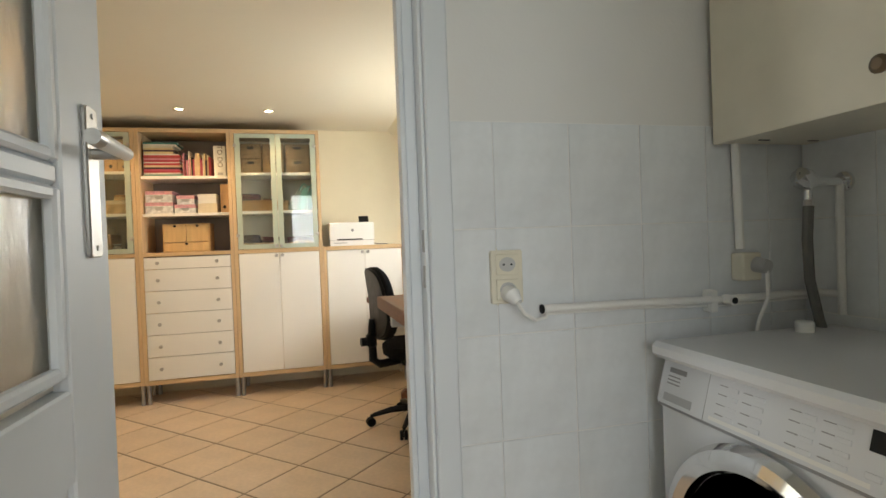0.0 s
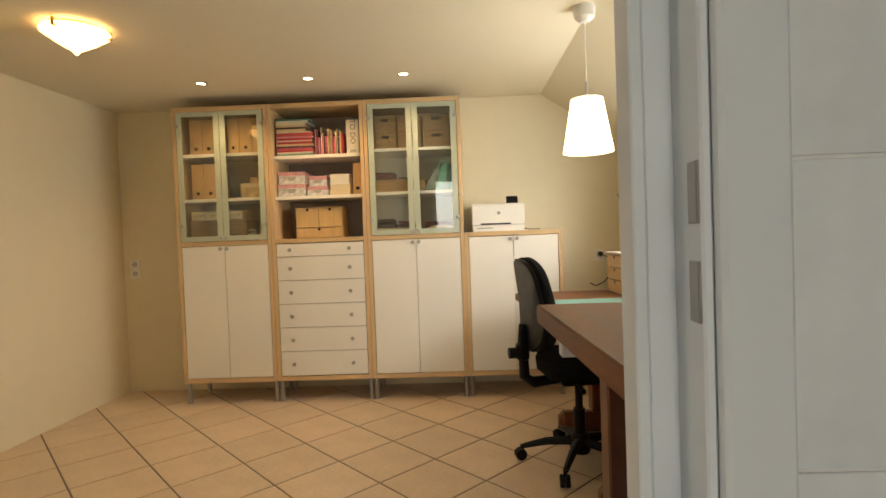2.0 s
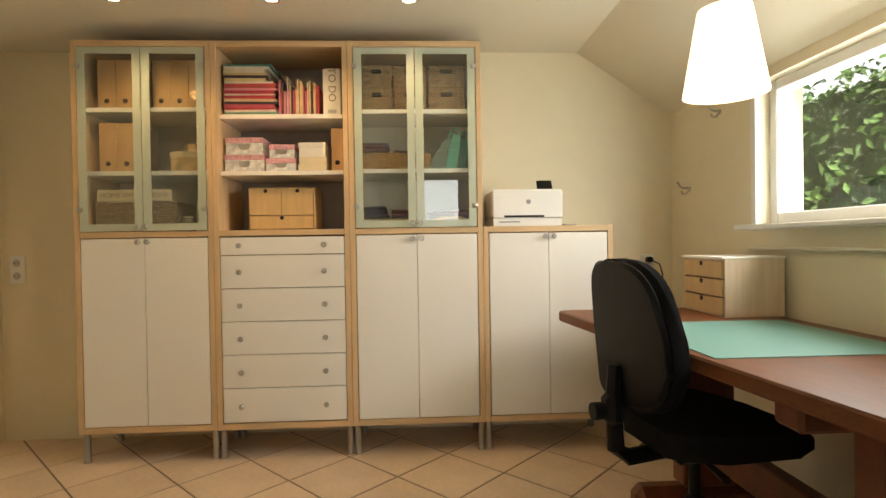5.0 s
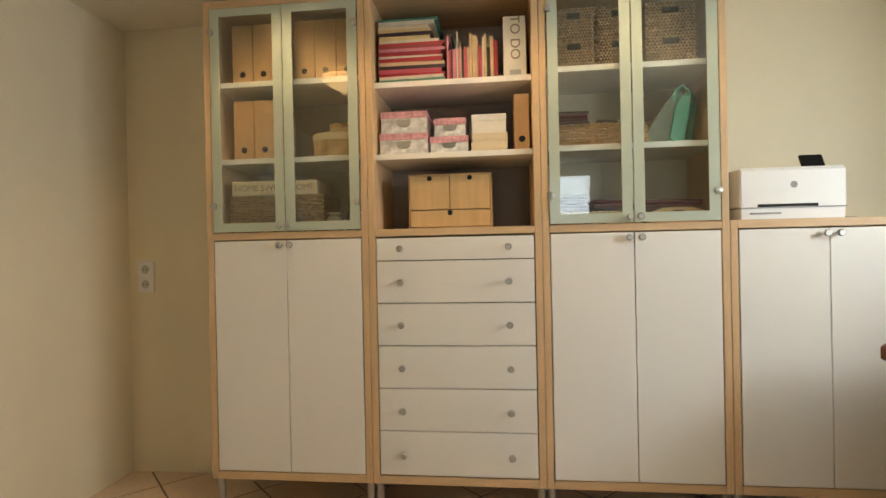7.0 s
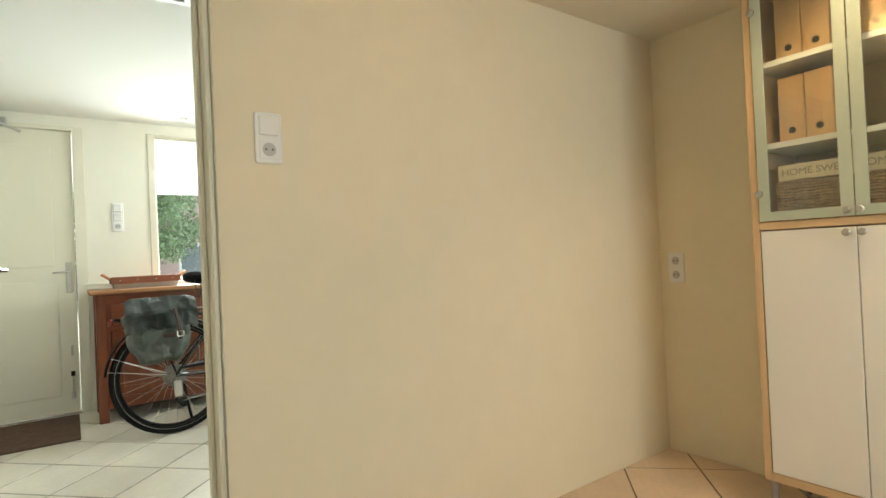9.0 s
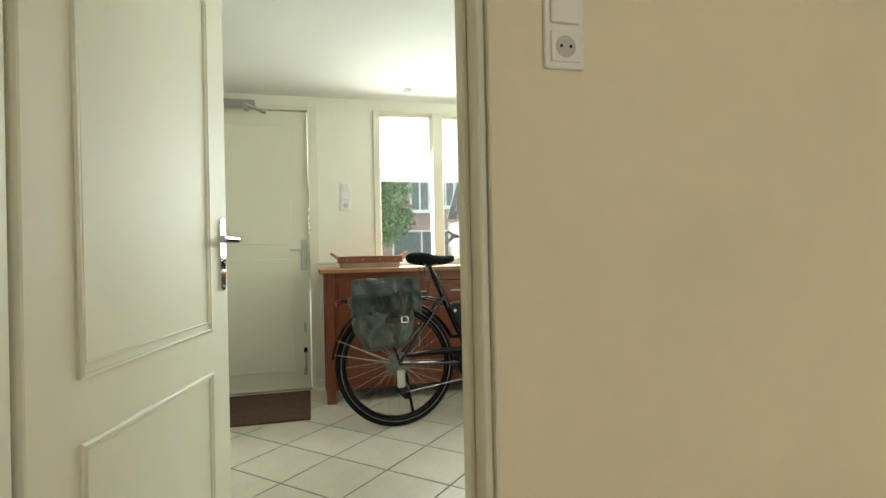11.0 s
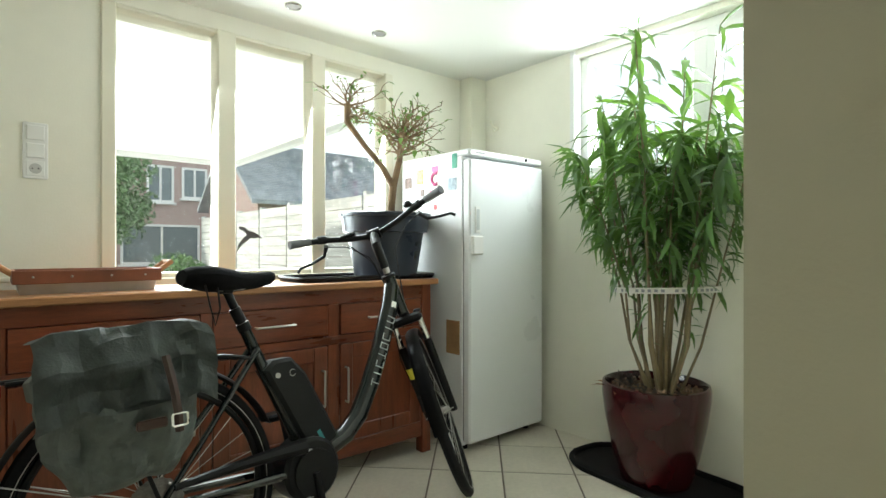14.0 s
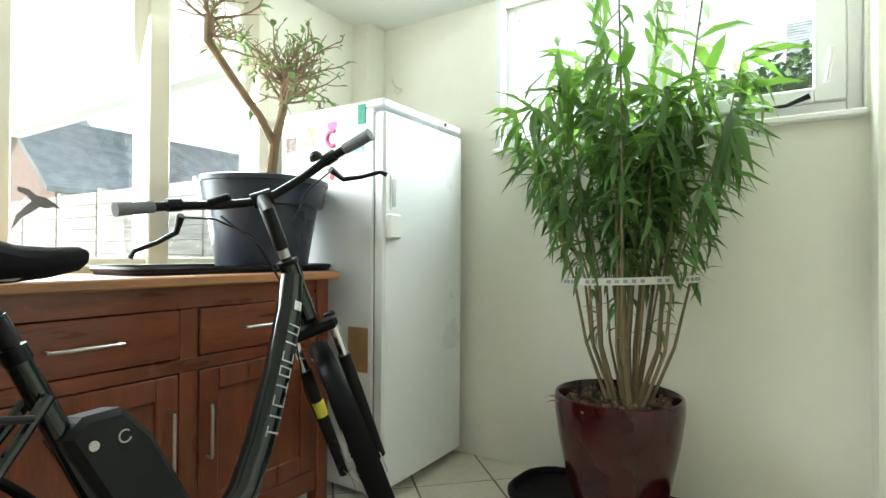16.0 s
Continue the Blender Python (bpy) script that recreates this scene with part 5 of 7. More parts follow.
# ---- hall: sideboard ----
def sideboard():
    t = thing("sideboard", pose(-5.99, 3.69, 0), "long red-brown wooden sideboard with three drawers over doors", "sideboard")
    L, D, H = 1.83, 0.43, 0.888
    for lx in (0.0, D - 0.055):
        for ly in (0.0, L - 0.06):
            part("leg", B((lx, ly, 0, lx + 0.055, ly + 0.06, H), bev=0.004), M_MAHOGZ, t)
    part("top", B((-0.01, -0.035, H, D + 0.025, L + 0.035, H + 0.030), bev=0.005), M_OAKTOP, t, "worn honey-coloured top board")
    part("end_panel", B((0.055, 0.012, 0.10, D - 0.055, 0.03, H), bev=0.002), M_MAHOG, t)
    part("end_panel", B((0.055, L - 0.03, 0.10, D - 0.055, L - 0.012, H), bev=0.002), M_MAHOG, t)
    part("base_board", B((0.02, 0.06, 0.16, D - 0.06, L - 0.06, 0.175)), M_MAHOG, t)
    part("back_board", B((0.005, 0.06, 0.16, 0.018, L - 0.06, H)), M_MAHOG, t)
    x1 = D - 0.006
    part("bottom_rail", B((x1 - 0.03, 0.06, 0.09, x1, L - 0.06, 0.165), bev=0.003), M_MAHOG, t)
    part("top_rail", B((x1 - 0.03, 0.06, 0.82, x1, L - 0.06, H), bev=0.002), M_MAHOG, t)
    part("middle_rail", B((x1 - 0.03, 0.06, 0.632, x1, L - 0.06, 0.672), bev=0.002), M_MAHOG, t)
    cols = [(0.085, 0.67), (0.715, 1.225), (1.285, 1.765)]
    for a, b in ((0.06, 0.085), (0.67, 0.715), (1.225, 1.285), (1.765, 1.77)):
        part("upright", B((x1 - 0.028, a, 0.165, x1 - 0.002, b, 0.82), bev=0.002), M_MAHOGZ, t)
    for k, (a, b) in enumerate(cols):
        d = part("drawer", B((x1 - 0.02, a + 0.003, 0.675, x1 + 0.004, b - 0.003, 0.817), bev=0.003), M_MAHOG, t)
        c = (a + b) / 2
        if k == 0:
            c = b - 0.06
        part("handle", T([(x1 + 0.003, c - 0.085, 0.745), (x1 + 0.026, c - 0.085, 0.745), (x1 + 0.028, c - 0.08, 0.745), (x1 + 0.028, c + 0.08, 0.745), (x1 + 0.026, c + 0.085, 0.745), (x1 + 0.003, c + 0.085, 0.745)], 0.005, 8), M_STEEL, d, "steel bar handle")
        d = part("door", B((x1 - 0.02, a + 0.003, 0.168, x1, a + 0.07, 0.628), (x1 - 0.02, b - 0.07, 0.168, x1, b - 0.003, 0.628), (x1 - 0.02, a + 0.07, 0.168, x1, b - 0.07, 0.235), (x1 - 0.02, a + 0.07, 0.561, x1, b - 0.07, 0.628), bev=0.003), M_MAHOGZ, t)
        part("panel", B((x1 - 0.018, a + 0.068, 0.233, x1 - 0.008, b - 0.068, 0.563)), M_MAHOGZ, d)
        hy = (b - 0.03) if k < 2 else (a + 0.03)
        part("handle", T([(x1, hy, 0.36), (x1 + 0.026, hy, 0.36), (x1 + 0.028, hy, 0.365), (x1 + 0.028, hy, 0.515), (x1 + 0.026, hy, 0.52), (x1, hy, 0.52)], 0.005, 8), M_STEEL, d, "steel bar handle")


sideboard()
ST = 0.918

# metal tray with wooden handles
t = thing("serving_tub", pose(-5.77, 4.018, ST), "low zinc tub with a brown wooden rim and handles", "tub")
bm = bmesh.new()
prism(bm, rrect(0.20, 0.43, 0.012, 2), 0.0, 0.042, "z")
for v in bm.verts:
    if v.co.z < 0.01:
        v.co.x *= 0.92
        v.co.y *= 0.96
part("body", bm, mat("zinc_sheet", (0.50, 0.51, 0.52), 0.4, 0.12, 15, metal=0.9), t)
bm = bmesh.new()
for sgn in (-1, 1):
    bx(bm, (sgn * 0.104 - 0.006, -0.226, 0.036), (sgn * 0.104 + 0.006, 0.226, 0.083), 0.002)
    bx(bm, (-0.098, sgn * 0.220 - 0.006, 0.036), (0.098, sgn * 0.220 + 0.006, 0.083), 0.002)
rim = part("rim", bm, mat("red_brown_rim", (0.20, 0.062, 0.028), 0.5, 0.25, 10), t, "brown wooden rim")
for dy in (-0.17, -0.06, 0.06, 0.17):
    part("rivet", R([(0.004, 0), (0.002, 0.002)], 10, pose(0.110, dy, 0.060, 0, 90, 0)), M_STEEL, rim)
for sgn in (-1, 1):
    part("handle", T([(-0.05, sgn * 0.225, 0.07), (-0.05, sgn * 0.272, 0.105), (0.05, sgn * 0.272, 0.105), (0.05, sgn * 0.225, 0.07)], 0.010, 8), mat("handle_wood", (0.42, 0.20, 0.08), 0.5, 0.2, 10), t)

# long black plant tray
t = thing("plant_tray", pose(-5.77, 5.215, ST), "long black plastic plant tray on the sideboard", "tray")
bm = bmesh.new()
prism(bm, rrect(0.30, 0.80, 0.06, 5), 0.0, 0.012, "z")
tube(bm, [(p[0], p[1], 0.018) for p in rrect(0.30, 0.80, 0.06, 5)], 0.010, 6, True)
part("tray_body", bm, M_BPLAS, t)
t = thing("dark_planter", pose(-5.775, 5.376, ST + 0.012) @ Matrix.Diagonal((1.06, 1.08, 1.05, 1)), "dark blue-grey plastic plant pot with a wide rim", "plant pot")
M_NAVY = mat("dark_blue_plastic", (0.018, 0.025, 0.040), 0.3, 0.1, 8)
part("pot", R([(0.150, 0.0), (0.158, 0.005), (0.192, 0.22), (0.212, 0.225), (0.222, 0.30), (0.232, 0.302), (0.233, 0.318), (0.222, 0.322), (0.205, 0.315), (0.200, 0.27)], 40), M_NAVY, t)
M_SOIL = mat("dark_soil", (0.045, 0.030, 0.020), 0.95, 0.5, 40, 1.0, 60)
part("soil", R([(0.199, 0.262), (0.10, 0.272), (0.01, 0.275)], 28), M_SOIL, t)

M_BARK = mat("pale_brown_bark", (0.20, 0.13, 0.07), 0.85, 0.3, 20, 0.8, 70)
M_LEAFS = mat("small_green_leaf", (0.15, 0.27, 0.05), 0.5, 0.3, 10, rand=0.3, island=True)


def leaf_faces(bm, base, way, length, width, droop=0.3, up=None):
    """One bent leaf blade of six faces."""
    way = Vector(way).normalized()
    up = Vector(up) if up else Vector((0, 0, 1))
    side = way.cross(up)
    if side.length < 1e-3:
        side = Vector((1, 0, 0))
    side.normalize()
    nrm = side.cross(way)
    rows = []
    for f, w in ((0.0, 0.10), (0.3, 0.85), (0.65, 0.8), (1.0, 0.0)):
        c = Vector(base) + way * length * f - Vector((0, 0, 1)) * droop * length * f * f
        if w == 0:
            rows.append([bm.verts.new(c)])
        else:
            rows.append([bm.verts.new(c - side * width * w / 2 + nrm * width * 0.12), bm.verts.new(c), bm.verts.new(c + side * width * w / 2 + nrm * width * 0.12)])
    for A, C in zip(rows, rows[1:]):
        if len(C) == 3:
            bm.faces.new((A[0], A[1], C[1], C[0]))
            bm.faces.new((A[1], A[2], C[2], C[1]))
        else:
            bm.faces.new((A[0], A[1], C[0]))
            bm.faces.new((A[1], A[2], C[0]))


rnd = random.Random(7)
t = thing("bonsai_tree", pose(-5.775, 5.378, ST + 0.298) @ Matrix.Diagonal((1.0, 1.22, 1.13, 1)), "half-bare small indoor tree with knotty pale branches", "potted tree")
bm = bmesh.new()
tube(bm, [(0, 0.02, -0.01), (0.0, 0.03, 0.10), (0.0, 0.045, 0.22)], [0.022, 0.019, 0.018], 9)
tube(bm, [(0.0, 0.04, 0.18), (0.0, -0.02, 0.27), (0.0, -0.12, 0.37), (0.0, -0.20, 0.46), (0.0, -0.195, 0.54)], [0.016, 0.014, 0.013, 0.014, 0.017], 8)
tube(bm, [(0.0, 0.045, 0.20), (0.01, 0.07, 0.32), (0.0, 0.08, 0.42)], [0.017, 0.015, 0.013], 8)
part("trunk", bm, M_BARK, t)
tw_bm, lf = bmesh.new(), bmesh.new()
seeds = [((0.0, 0.08, 0.40), 20), ((0.0, 0.075, 0.34), 12), ((0.0, 0.08, 0.42), 8), ((0, -0.19, 0.53), 7), ((0, -0.19, 0.48), 4)]
for (sx, sy, sz), n in seeds:
    for k in range(n):
        a, e = rnd.uniform(0, math.tau), rnd.uniform(0.0, 1.3)
        d = Vector((math.cos(a) * math.cos(e) * 0.8, math.sin(a) * math.cos(e), math.sin(e)))
        p = Vector((sx, sy, sz))
        pts = [p.copy()]
        L = rnd.uniform(0.12, 0.27) * (0.6 if sy < 0 else 1)
        for q in range(5):
            d = (d + Vector((rnd.uniform(-0.45, 0.45), rnd.uniform(-0.45, 0.45), rnd.uniform(-0.35, 0.35)))).normalized()
            p = p + d * L / 5
            pts.append(p.copy())
            if rnd.random() < 0.95:
                d2 = (d + Vector((rnd.uniform(-1, 1), rnd.uniform(-1, 1), rnd.uniform(-0.7, 0.9)))).normalized()
                p2, pt2 = p.copy(), [p.copy()]
                for _ in range(3):
                    d2 = (d2 + Vector((rnd.uniform(-0.5, 0.5), rnd.uniform(-0.5, 0.5), rnd.uniform(-0.4, 0.4)))).normalized()
                    p2 = p2 + d2 * rnd.uniform(0.015, 0.035)
                    pt2.append(p2.copy())
                tube(tw_bm, pt2, [0.0026, 0.002, 0.0016, 0.001], 4)
                for w_ in range(rnd.choice((1, 1, 2, 2))):
                    leaf_faces(lf, pt2[rnd.randint(1, 3)], d2 + Vector((rnd.uniform(-0.8, 0.8), rnd.uniform(-0.8, 0.8), rnd.uniform(-0.8, 0.3))), rnd.uniform(0.018, 0.036), 0.014, 0.2)
        tube(tw_bm, pts, [0.0065, 0.005, 0.004, 0.0033, 0.0026, 0.0016], 5)
        if rnd.random() < 0.65:
            leaf_faces(lf, p, d, rnd.uniform(0.04, 0.06), 0.026, 0.5)
tagged(part("twig_mass", tw_bm, M_BARK, t), kind="stuff")
tagged(part("leaf_mass", lf, M_LEAFS, t, "sparse small green leaves"), kind="stuff")

# ---- hall: fridge ----
t = thing("refrigerator", pose(-5.972, 5.632, 0), "tall white upright refrigerator with magnets on its side", "refrigerator")
part("body", B((0, 0, 0.03, 0.535, 0.60, 1.57), bev=0.004), M_FRIDGE, t)
d = part("door", B((0.541, 0.0, 0.05, 0.595, 0.60, 1.553), bev=0.010), M_FRIDGE, t)
part("door_seal", B((0.534, 0.008, 0.055, 0.543, 0.592, 1.55)), mat("grey_seal", (0.35, 0.35, 0.36), 0.7, 0), t)
part("control_cap", B((0.0, 0.0, 1.5705, 0.585, 0.60, 1.604), bev=0.006), M_FRIDGE, t)
part("cap_front", B((0.5855, 0.01, 1.574, 0.590, 0.59, 1.600), bev=0.001), M_PLASTIC, t)
part("brand_bar", B((0.590, 0.05, 1.583, 0.591, 0.12, 1.591)), M_GREYPRINT, t)
part("thermostat", R([(0.009, 0), (0.008, 0.006)], 14, pose(0.590, 0.45, 1.587, 0, 90, 0)), M_BPLAS, t, "black thermostat knob")
part("grip_plate", B((0.5945, 0.035, 1.16, 0.600, 0.075, 1.30), bev=0.004), M_PLASTIC, d)
part("grip_hollow", B((0.600, 0.044, 1.175, 0.6025, 0.066, 1.285), bev=0.001), mat("grip_grey", (0.55, 0.57, 0.58), 0.4, 0), d)
part("grip_block", B((0.5945, 0.0, 1.045, 0.622, 0.082, 1.145), bev=0.008), M_PLASTIC, d)
for fx in (0.05, 0.5):
    for fy in (0.05, 0.55):
        part("foot", R([(0.018, 0), (0.018, 0.03)], 12, pose(fx, fy, 0)), M_BPLAS, t)


def flat_on_side(name, x0, x1, z0, z1, material, label, category, th=0.0015, off=0.0):
    return solid(name, B((x0, 5.632 - th - off, z0, x1, 5.632 - off, z1), bev=0.0004), material, label, category)


M_PH1 = mat("magnet_print_dark", (0.16, 0.10, 0.08), 0.5, 0.6, 60)
M_PH2 = mat("magnet_print_gold", (0.38, 0.26, 0.10), 0.5, 0.6, 60)
M_PH3 = mat("magnet_print_blue", (0.30, 0.38, 0.45), 0.5, 0.5, 50)
M_GRN = mat("green_card", (0.05, 0.30, 0.20), 0.5, 0.2, 40)
M_PINKC = mat("pink_print", (0.62, 0.08, 0.25), 0.5, 0.1, 20)
t = thing("taped_poster", pose(-0.055, 0, 0.035), "white paper sheet with a pink figure on the refrigerator", "paper")
part("sheet", B((-5.66, 5.6308, 1.24, -5.51, 5.632, 1.52)), M_PAPER, t)
part("figure_hat", B((-5.63, 5.6298, 1.475, -5.575, 5.6306, 1.505)), M_PINKC, t)
bm = bmesh.new()
tube(bm, arc((-5.60, 5.6302, 1.435), 0.032, 60, 300, 14, "xz"), 0.0095, 6)
part("figure_ring", bm, M_PINKC, t)
part("figure_base", B((-5.655, 5.6298, 1.352, -5.535, 5.6306, 1.372)), M_PINKC, t)
part("figure_dot", R([(0.016, 0), (0.016, 0.0008)], 16, pose(-5.60, 5.6306, 1.275, 90)), mat("red_dot", (0.55, 0.05, 0.06), 0.5, 0), t)
flat_on_side("fridge_magnet", -5.940, -5.875, 1.435, 1.500, M_PH1, "small dark picture magnet on the refrigerator", "magnet", 0.003)
flat_on_side("fridge_magnet", -5.825, -5.765, 1.450, 1.535, M_PH2, "small gold picture magnet on the refrigerator", "magnet", 0.003)
flat_on_side("fridge_magnet", -5.515, -5.475, 1.510, 1.590, M_GRN, "green card magnet on the refrigerator", "magnet", 0.003)
flat_on_side("fridge_magnet", -5.545, -5.480, 1.395, 1.460, M_PH3, "blue landscape picture magnet on the refrigerator", "magnet", 0.003)
flat_on_side("fridge_magnet", -5.790, -5.755, 1.380, 1.420, M_PH1, "small red picture magnet on the refrigerator", "magnet", 0.003)
flat_on_side("cardboard_patch", -5.560, -5.455, 0.510, 0.690, mat("brown_cardboard", (0.36, 0.21, 0.10), 0.85, 0.15, 12), "brown cardboard patch taped to the refrigerator", "cardboard", 0.004)

# ---- hall: large plant ----
t = thing("red_planter", pose(-4.585, 6.05, 0.018), "glossy dark red ceramic plant pot on a black tray", "plant pot")
M_OXRED = mat("oxblood_glaze", (0.034, 0.003, 0.0045), 0.16, 0.3, 6, coat=0.25, spec=0.35)
part("pot", R([(0.135, 0.0), (0.15, 0.006), (0.185, 0.12), (0.218, 0.28), (0.232, 0.38), (0.234, 0.43), (0.230, 0.447), (0.221, 0.450), (0.213, 0.440), (0.208, 0.40)], 48), M_OXRED, t)
part("soil", R([(0.209, 0.405), (0.12, 0.418), (0.01, 0.425)], 28), M_SOIL, t)
bm = bmesh.new()
for k in range(170):
    a, r = rnd.uniform(0, math.tau), 0.19 * math.sqrt(rnd.random())
    s = rnd.uniform(0.004, 0.014)
    bx(bm, (-s, -s * 0.6, -s * 0.4), (s, s * 0.6, s * 0.4), 0, pose(r * math.cos(a), r * math.sin(a), 0.424, rnd.uniform(0, 90), rnd.uniform(0, 90), rnd.uniform(0, 180)))
tagged(part("bark_litter", bm, mat("bark_litter", (0.14, 0.09, 0.055), 0.9, 0.3, 20, rand=0.5, island=True), t), kind="stuff")
t = thing("dried_succulent", pose(-4.70, 5.95, 0.435), "small dried dark rosette plant on the soil of the pot", "potted plant")
for cx, cy, n, r in ((0.0, 0.0, 26, 0.05), (0.055, -0.01, 20, 0.042)):
    bm = bmesh.new()
    for k in range(n):
        a, e = k * 2.4, 0.15 + 1.2 * k / n
        leaf_faces(bm, (cx, cy, 0.012 + 0.03 * k / n), (math.cos(a) * math.cos(e), math.sin(a) * math.cos(e), math.sin(e)), r, 0.012, 0.1)
    part("rosette", bm, mat("dry_dark_leaf", (0.030, 0.022, 0.018), 0.7, 0.3, 30), t)
for k, (dx, dy, a) in enumerate(((-0.04, -0.05, 200), (0.03, -0.07, 290), (-0.07, -0.01, 170))):
    bm = bmesh.new()
    leaf_faces(bm, (dx, dy, 0.006), (math.cos(radians(a)), math.sin(radians(a)), 0.25), 0.075, 0.028, 0.3)
    part("fallen_leaf", bm, mat("dry_tan_leaf", (0.32, 0.20, 0.09), 0.7, 0.3, 30), t, "dry tan fallen leaf")
t = thing("boot_tray", pose(-4.60, 6.08, 0, 0, 0, -6), "black rubber boot tray under the plant pot", "tray")
bm = bmesh.new()
prism(bm, rrect(0.84, 0.40, 0.16, 6), 0.0, 0.012, "z", 0.003)
part("tray_floor", bm, M_RUBBER, t)
bm = bmesh.new()
tube(bm, [(p[0], p[1], 0.022) for p in rrect(0.83, 0.39, 0.155, 6)], 0.015, 8, True)
part("tray_rim", bm, M_RUBBER, t)

t = thing("cane_plant", pose(-4.545, 6.05, 0.43), "bushy green indoor cane plant tied with a printed band", "potted plant")
M_CANE = mat("tan_cane", (0.17, 0.13, 0.065), 0.6, 0.25, 14, stretch=(4, 4, 1))
M_LEAF = mat("glossy_long_leaf", (0.056, 0.115, 0.034), 0.33, 0.3, 8, rand=0.6, spec=0.5)
M_LEAFI = mat("glossy_long_leaf_mass", (0.056, 0.115, 0.034), 0.33, 0.3, 8, rand=0.6, island=True)
for m_ in (M_LEAF, M_LEAFI):
    b_ = m_.node_tree.nodes["Principled BSDF"]
    tl = m_.node_tree.nodes.new("ShaderNodeBsdfTranslucent")
    tl.inputs["Color"].default_value = (0.19, 0.36, 0.05, 1)
    mx = m_.node_tree.nodes.new("ShaderNodeMixShader")
    mx.inputs[0].default_value = 0.34
    o_ = m_.node_tree.nodes["Material Output"]
    m_.node_tree.links.new(b_.outputs[0], mx.inputs[1])
    m_.node_tree.links.new(tl.outputs[0], mx.inputs[2])
    m_.node_tree.links.new(mx.outputs[0], o_.inputs[0])
leaf_kinds = []
for k in range(6):
    bm = bmesh.new()
    leaf_faces(bm, (0, 0, 0), (1, 0, 0.35), 1.0, rnd.uniform(0.14, 0.20), rnd.uniform(0.35, 0.85))
    me = mesh_of("leaf", bm, M_LEAF, 70)
    leaf_kinds.append(me)
mass = bmesh.new()
count = 0
NC = 26
for c in range(NC):
    a = math.tau * c / NC + rnd.uniform(-0.1, 0.1)
    ring = (c % 3) / 2
    r0 = 0.015 + 0.05 * ring + rnd.uniform(-0.012, 0.012)
    r1 = 0.045 + 0.17 * ring + rnd.uniform(-0.01, 0.01)
    r2 = r1 + 0.05 + 0.13 * ring + rnd.uniform(0, 0.09)
    top = rnd.uniform(1.0, 1.36) if c % 5 else rnd.uniform(1.42, 1.68)
    ca, sa = math.cos(a), math.sin(a) * 0.72
    knots = [(r0, -0.02), (r0 + 0.68 * (r1 - r0), 0.22), (r1, 0.47), (0.5 * (r1 + r2), 0.47 + 0.5 * (top - 0.47)), (r2, top)]
    pts = [Vector((r * ca + rnd.uniform(-0.016, 0.016) * (z != 0.47), r * sa + rnd.uniform(-0.012, 0.012) * (z != 0.47), z)) for r, z in knots]
    thick = rnd.uniform(0.6, 1.2)
    part("cane", T(pts, [r * thick for r in (0.0098, 0.0080, 0.0064, 0.0046, 0.0026)], 7), M_CANE, t)

    def along(z):
        for p, q in zip(pts, pts[1:]):
            if p.z <= z <= q.z:
                f = (z - p.z) / (q.z - p.z)
                return p.lerp(q, f)
        return pts[-1]
    n = 72 if top < 1.38 else 60
    low = 0.22 if c % 6 == 1 else 0.47
    for k in range(n):
        f = k / (n - 1)
        z = low + (top - low + 0.02) * (f ** 0.85)
        if z < 0.62 and rnd.random() < 0.35:
            continue
        if z > 1.22 and rnd.random() < 0.35:
            continue
        p = along(min(z, top))
        az = a + rnd.uniform(-2.2, 2.2) if ring < 0.9 else a + rnd.uniform(-1.5, 1.5)
        el = rnd.uniform(-78, 40)
        Lf = rnd.uniform(0.12, 0.23) * min(1.1, 0.62 + 0.6 * (z - 0.5))
        y_reach = p.y + math.sin(az) * Lf
        if y_reach > 0.36:
            continue
        twist = rnd.uniform(-35, 35)
        m = Matrix.Translation(p) @ pose(0, 0, 0, 0, 0, math.degrees(az)) @ pose(0, 0, 0, twist, -el, 0) @ Matrix.Diagonal((Lf, Lf, Lf, 1))
        if count < 300 and (p.y < 0.02 or k % 3 == 0):
            ob = new("leaf", leaf_kinds[count % 6])
            ob.parent = t
            ob.matrix_basis = m
            count += 1
        else:
            before = len(mass.verts)
            leaf_faces(mass, (0, 0, 0), (1, 0, 0.35), 1.0, rnd.uniform(0.14, 0.20), rnd.uniform(0.3, 0.9))
            mass.verts.ensure_lookup_table()
            bmesh.ops.transform(mass, matrix=m, verts=mass.verts[before:])
tagged(part("leaf_mass", mass, M_LEAFI, t), kind="stuff")
bm = bmesh.new()
N_ = 40
ringv = []
for k in range(N_):
    a = math.tau * k / N_
    ringv.append([bm.verts.new((0.242 * math.cos(a), 0.242 * 0.74 * math.sin(a), z + 0.012 * math.cos(a))) for z in (0.452, 0.478)])
for k in range(N_):
    A, C = ringv[k], ringv[(k + 1) % N_]
    bm.faces.new((A[0], C[0], C[1], A[1]))
bmesh.ops.solidify(bm, geom=bm.faces[:], thickness=0.0012)
band = part("tie_band", bm, M_PAPER, t, "white band with grey print")
for k in range(26):
    a = math.pi * 1.02 + math.pi * 0.96 * k / 26
    if k % 9 in (2, 8):
        continue
    p = Vector((0.2436 * math.cos(a), 0.2436 * 0.745 * math.sin(a), 0.465 + 0.012 * math.cos(a)))
    part("print_bar", B((-0.007, -0.0006, -0.006, 0.007, 0.0006, 0.006)), M_GREYPRINT, band, "", Matrix.Translation(p) @ pose(0, 0, 0, 0, 0, math.degrees(math.atan2(0.745 * math.cos(a), -math.sin(a)))))


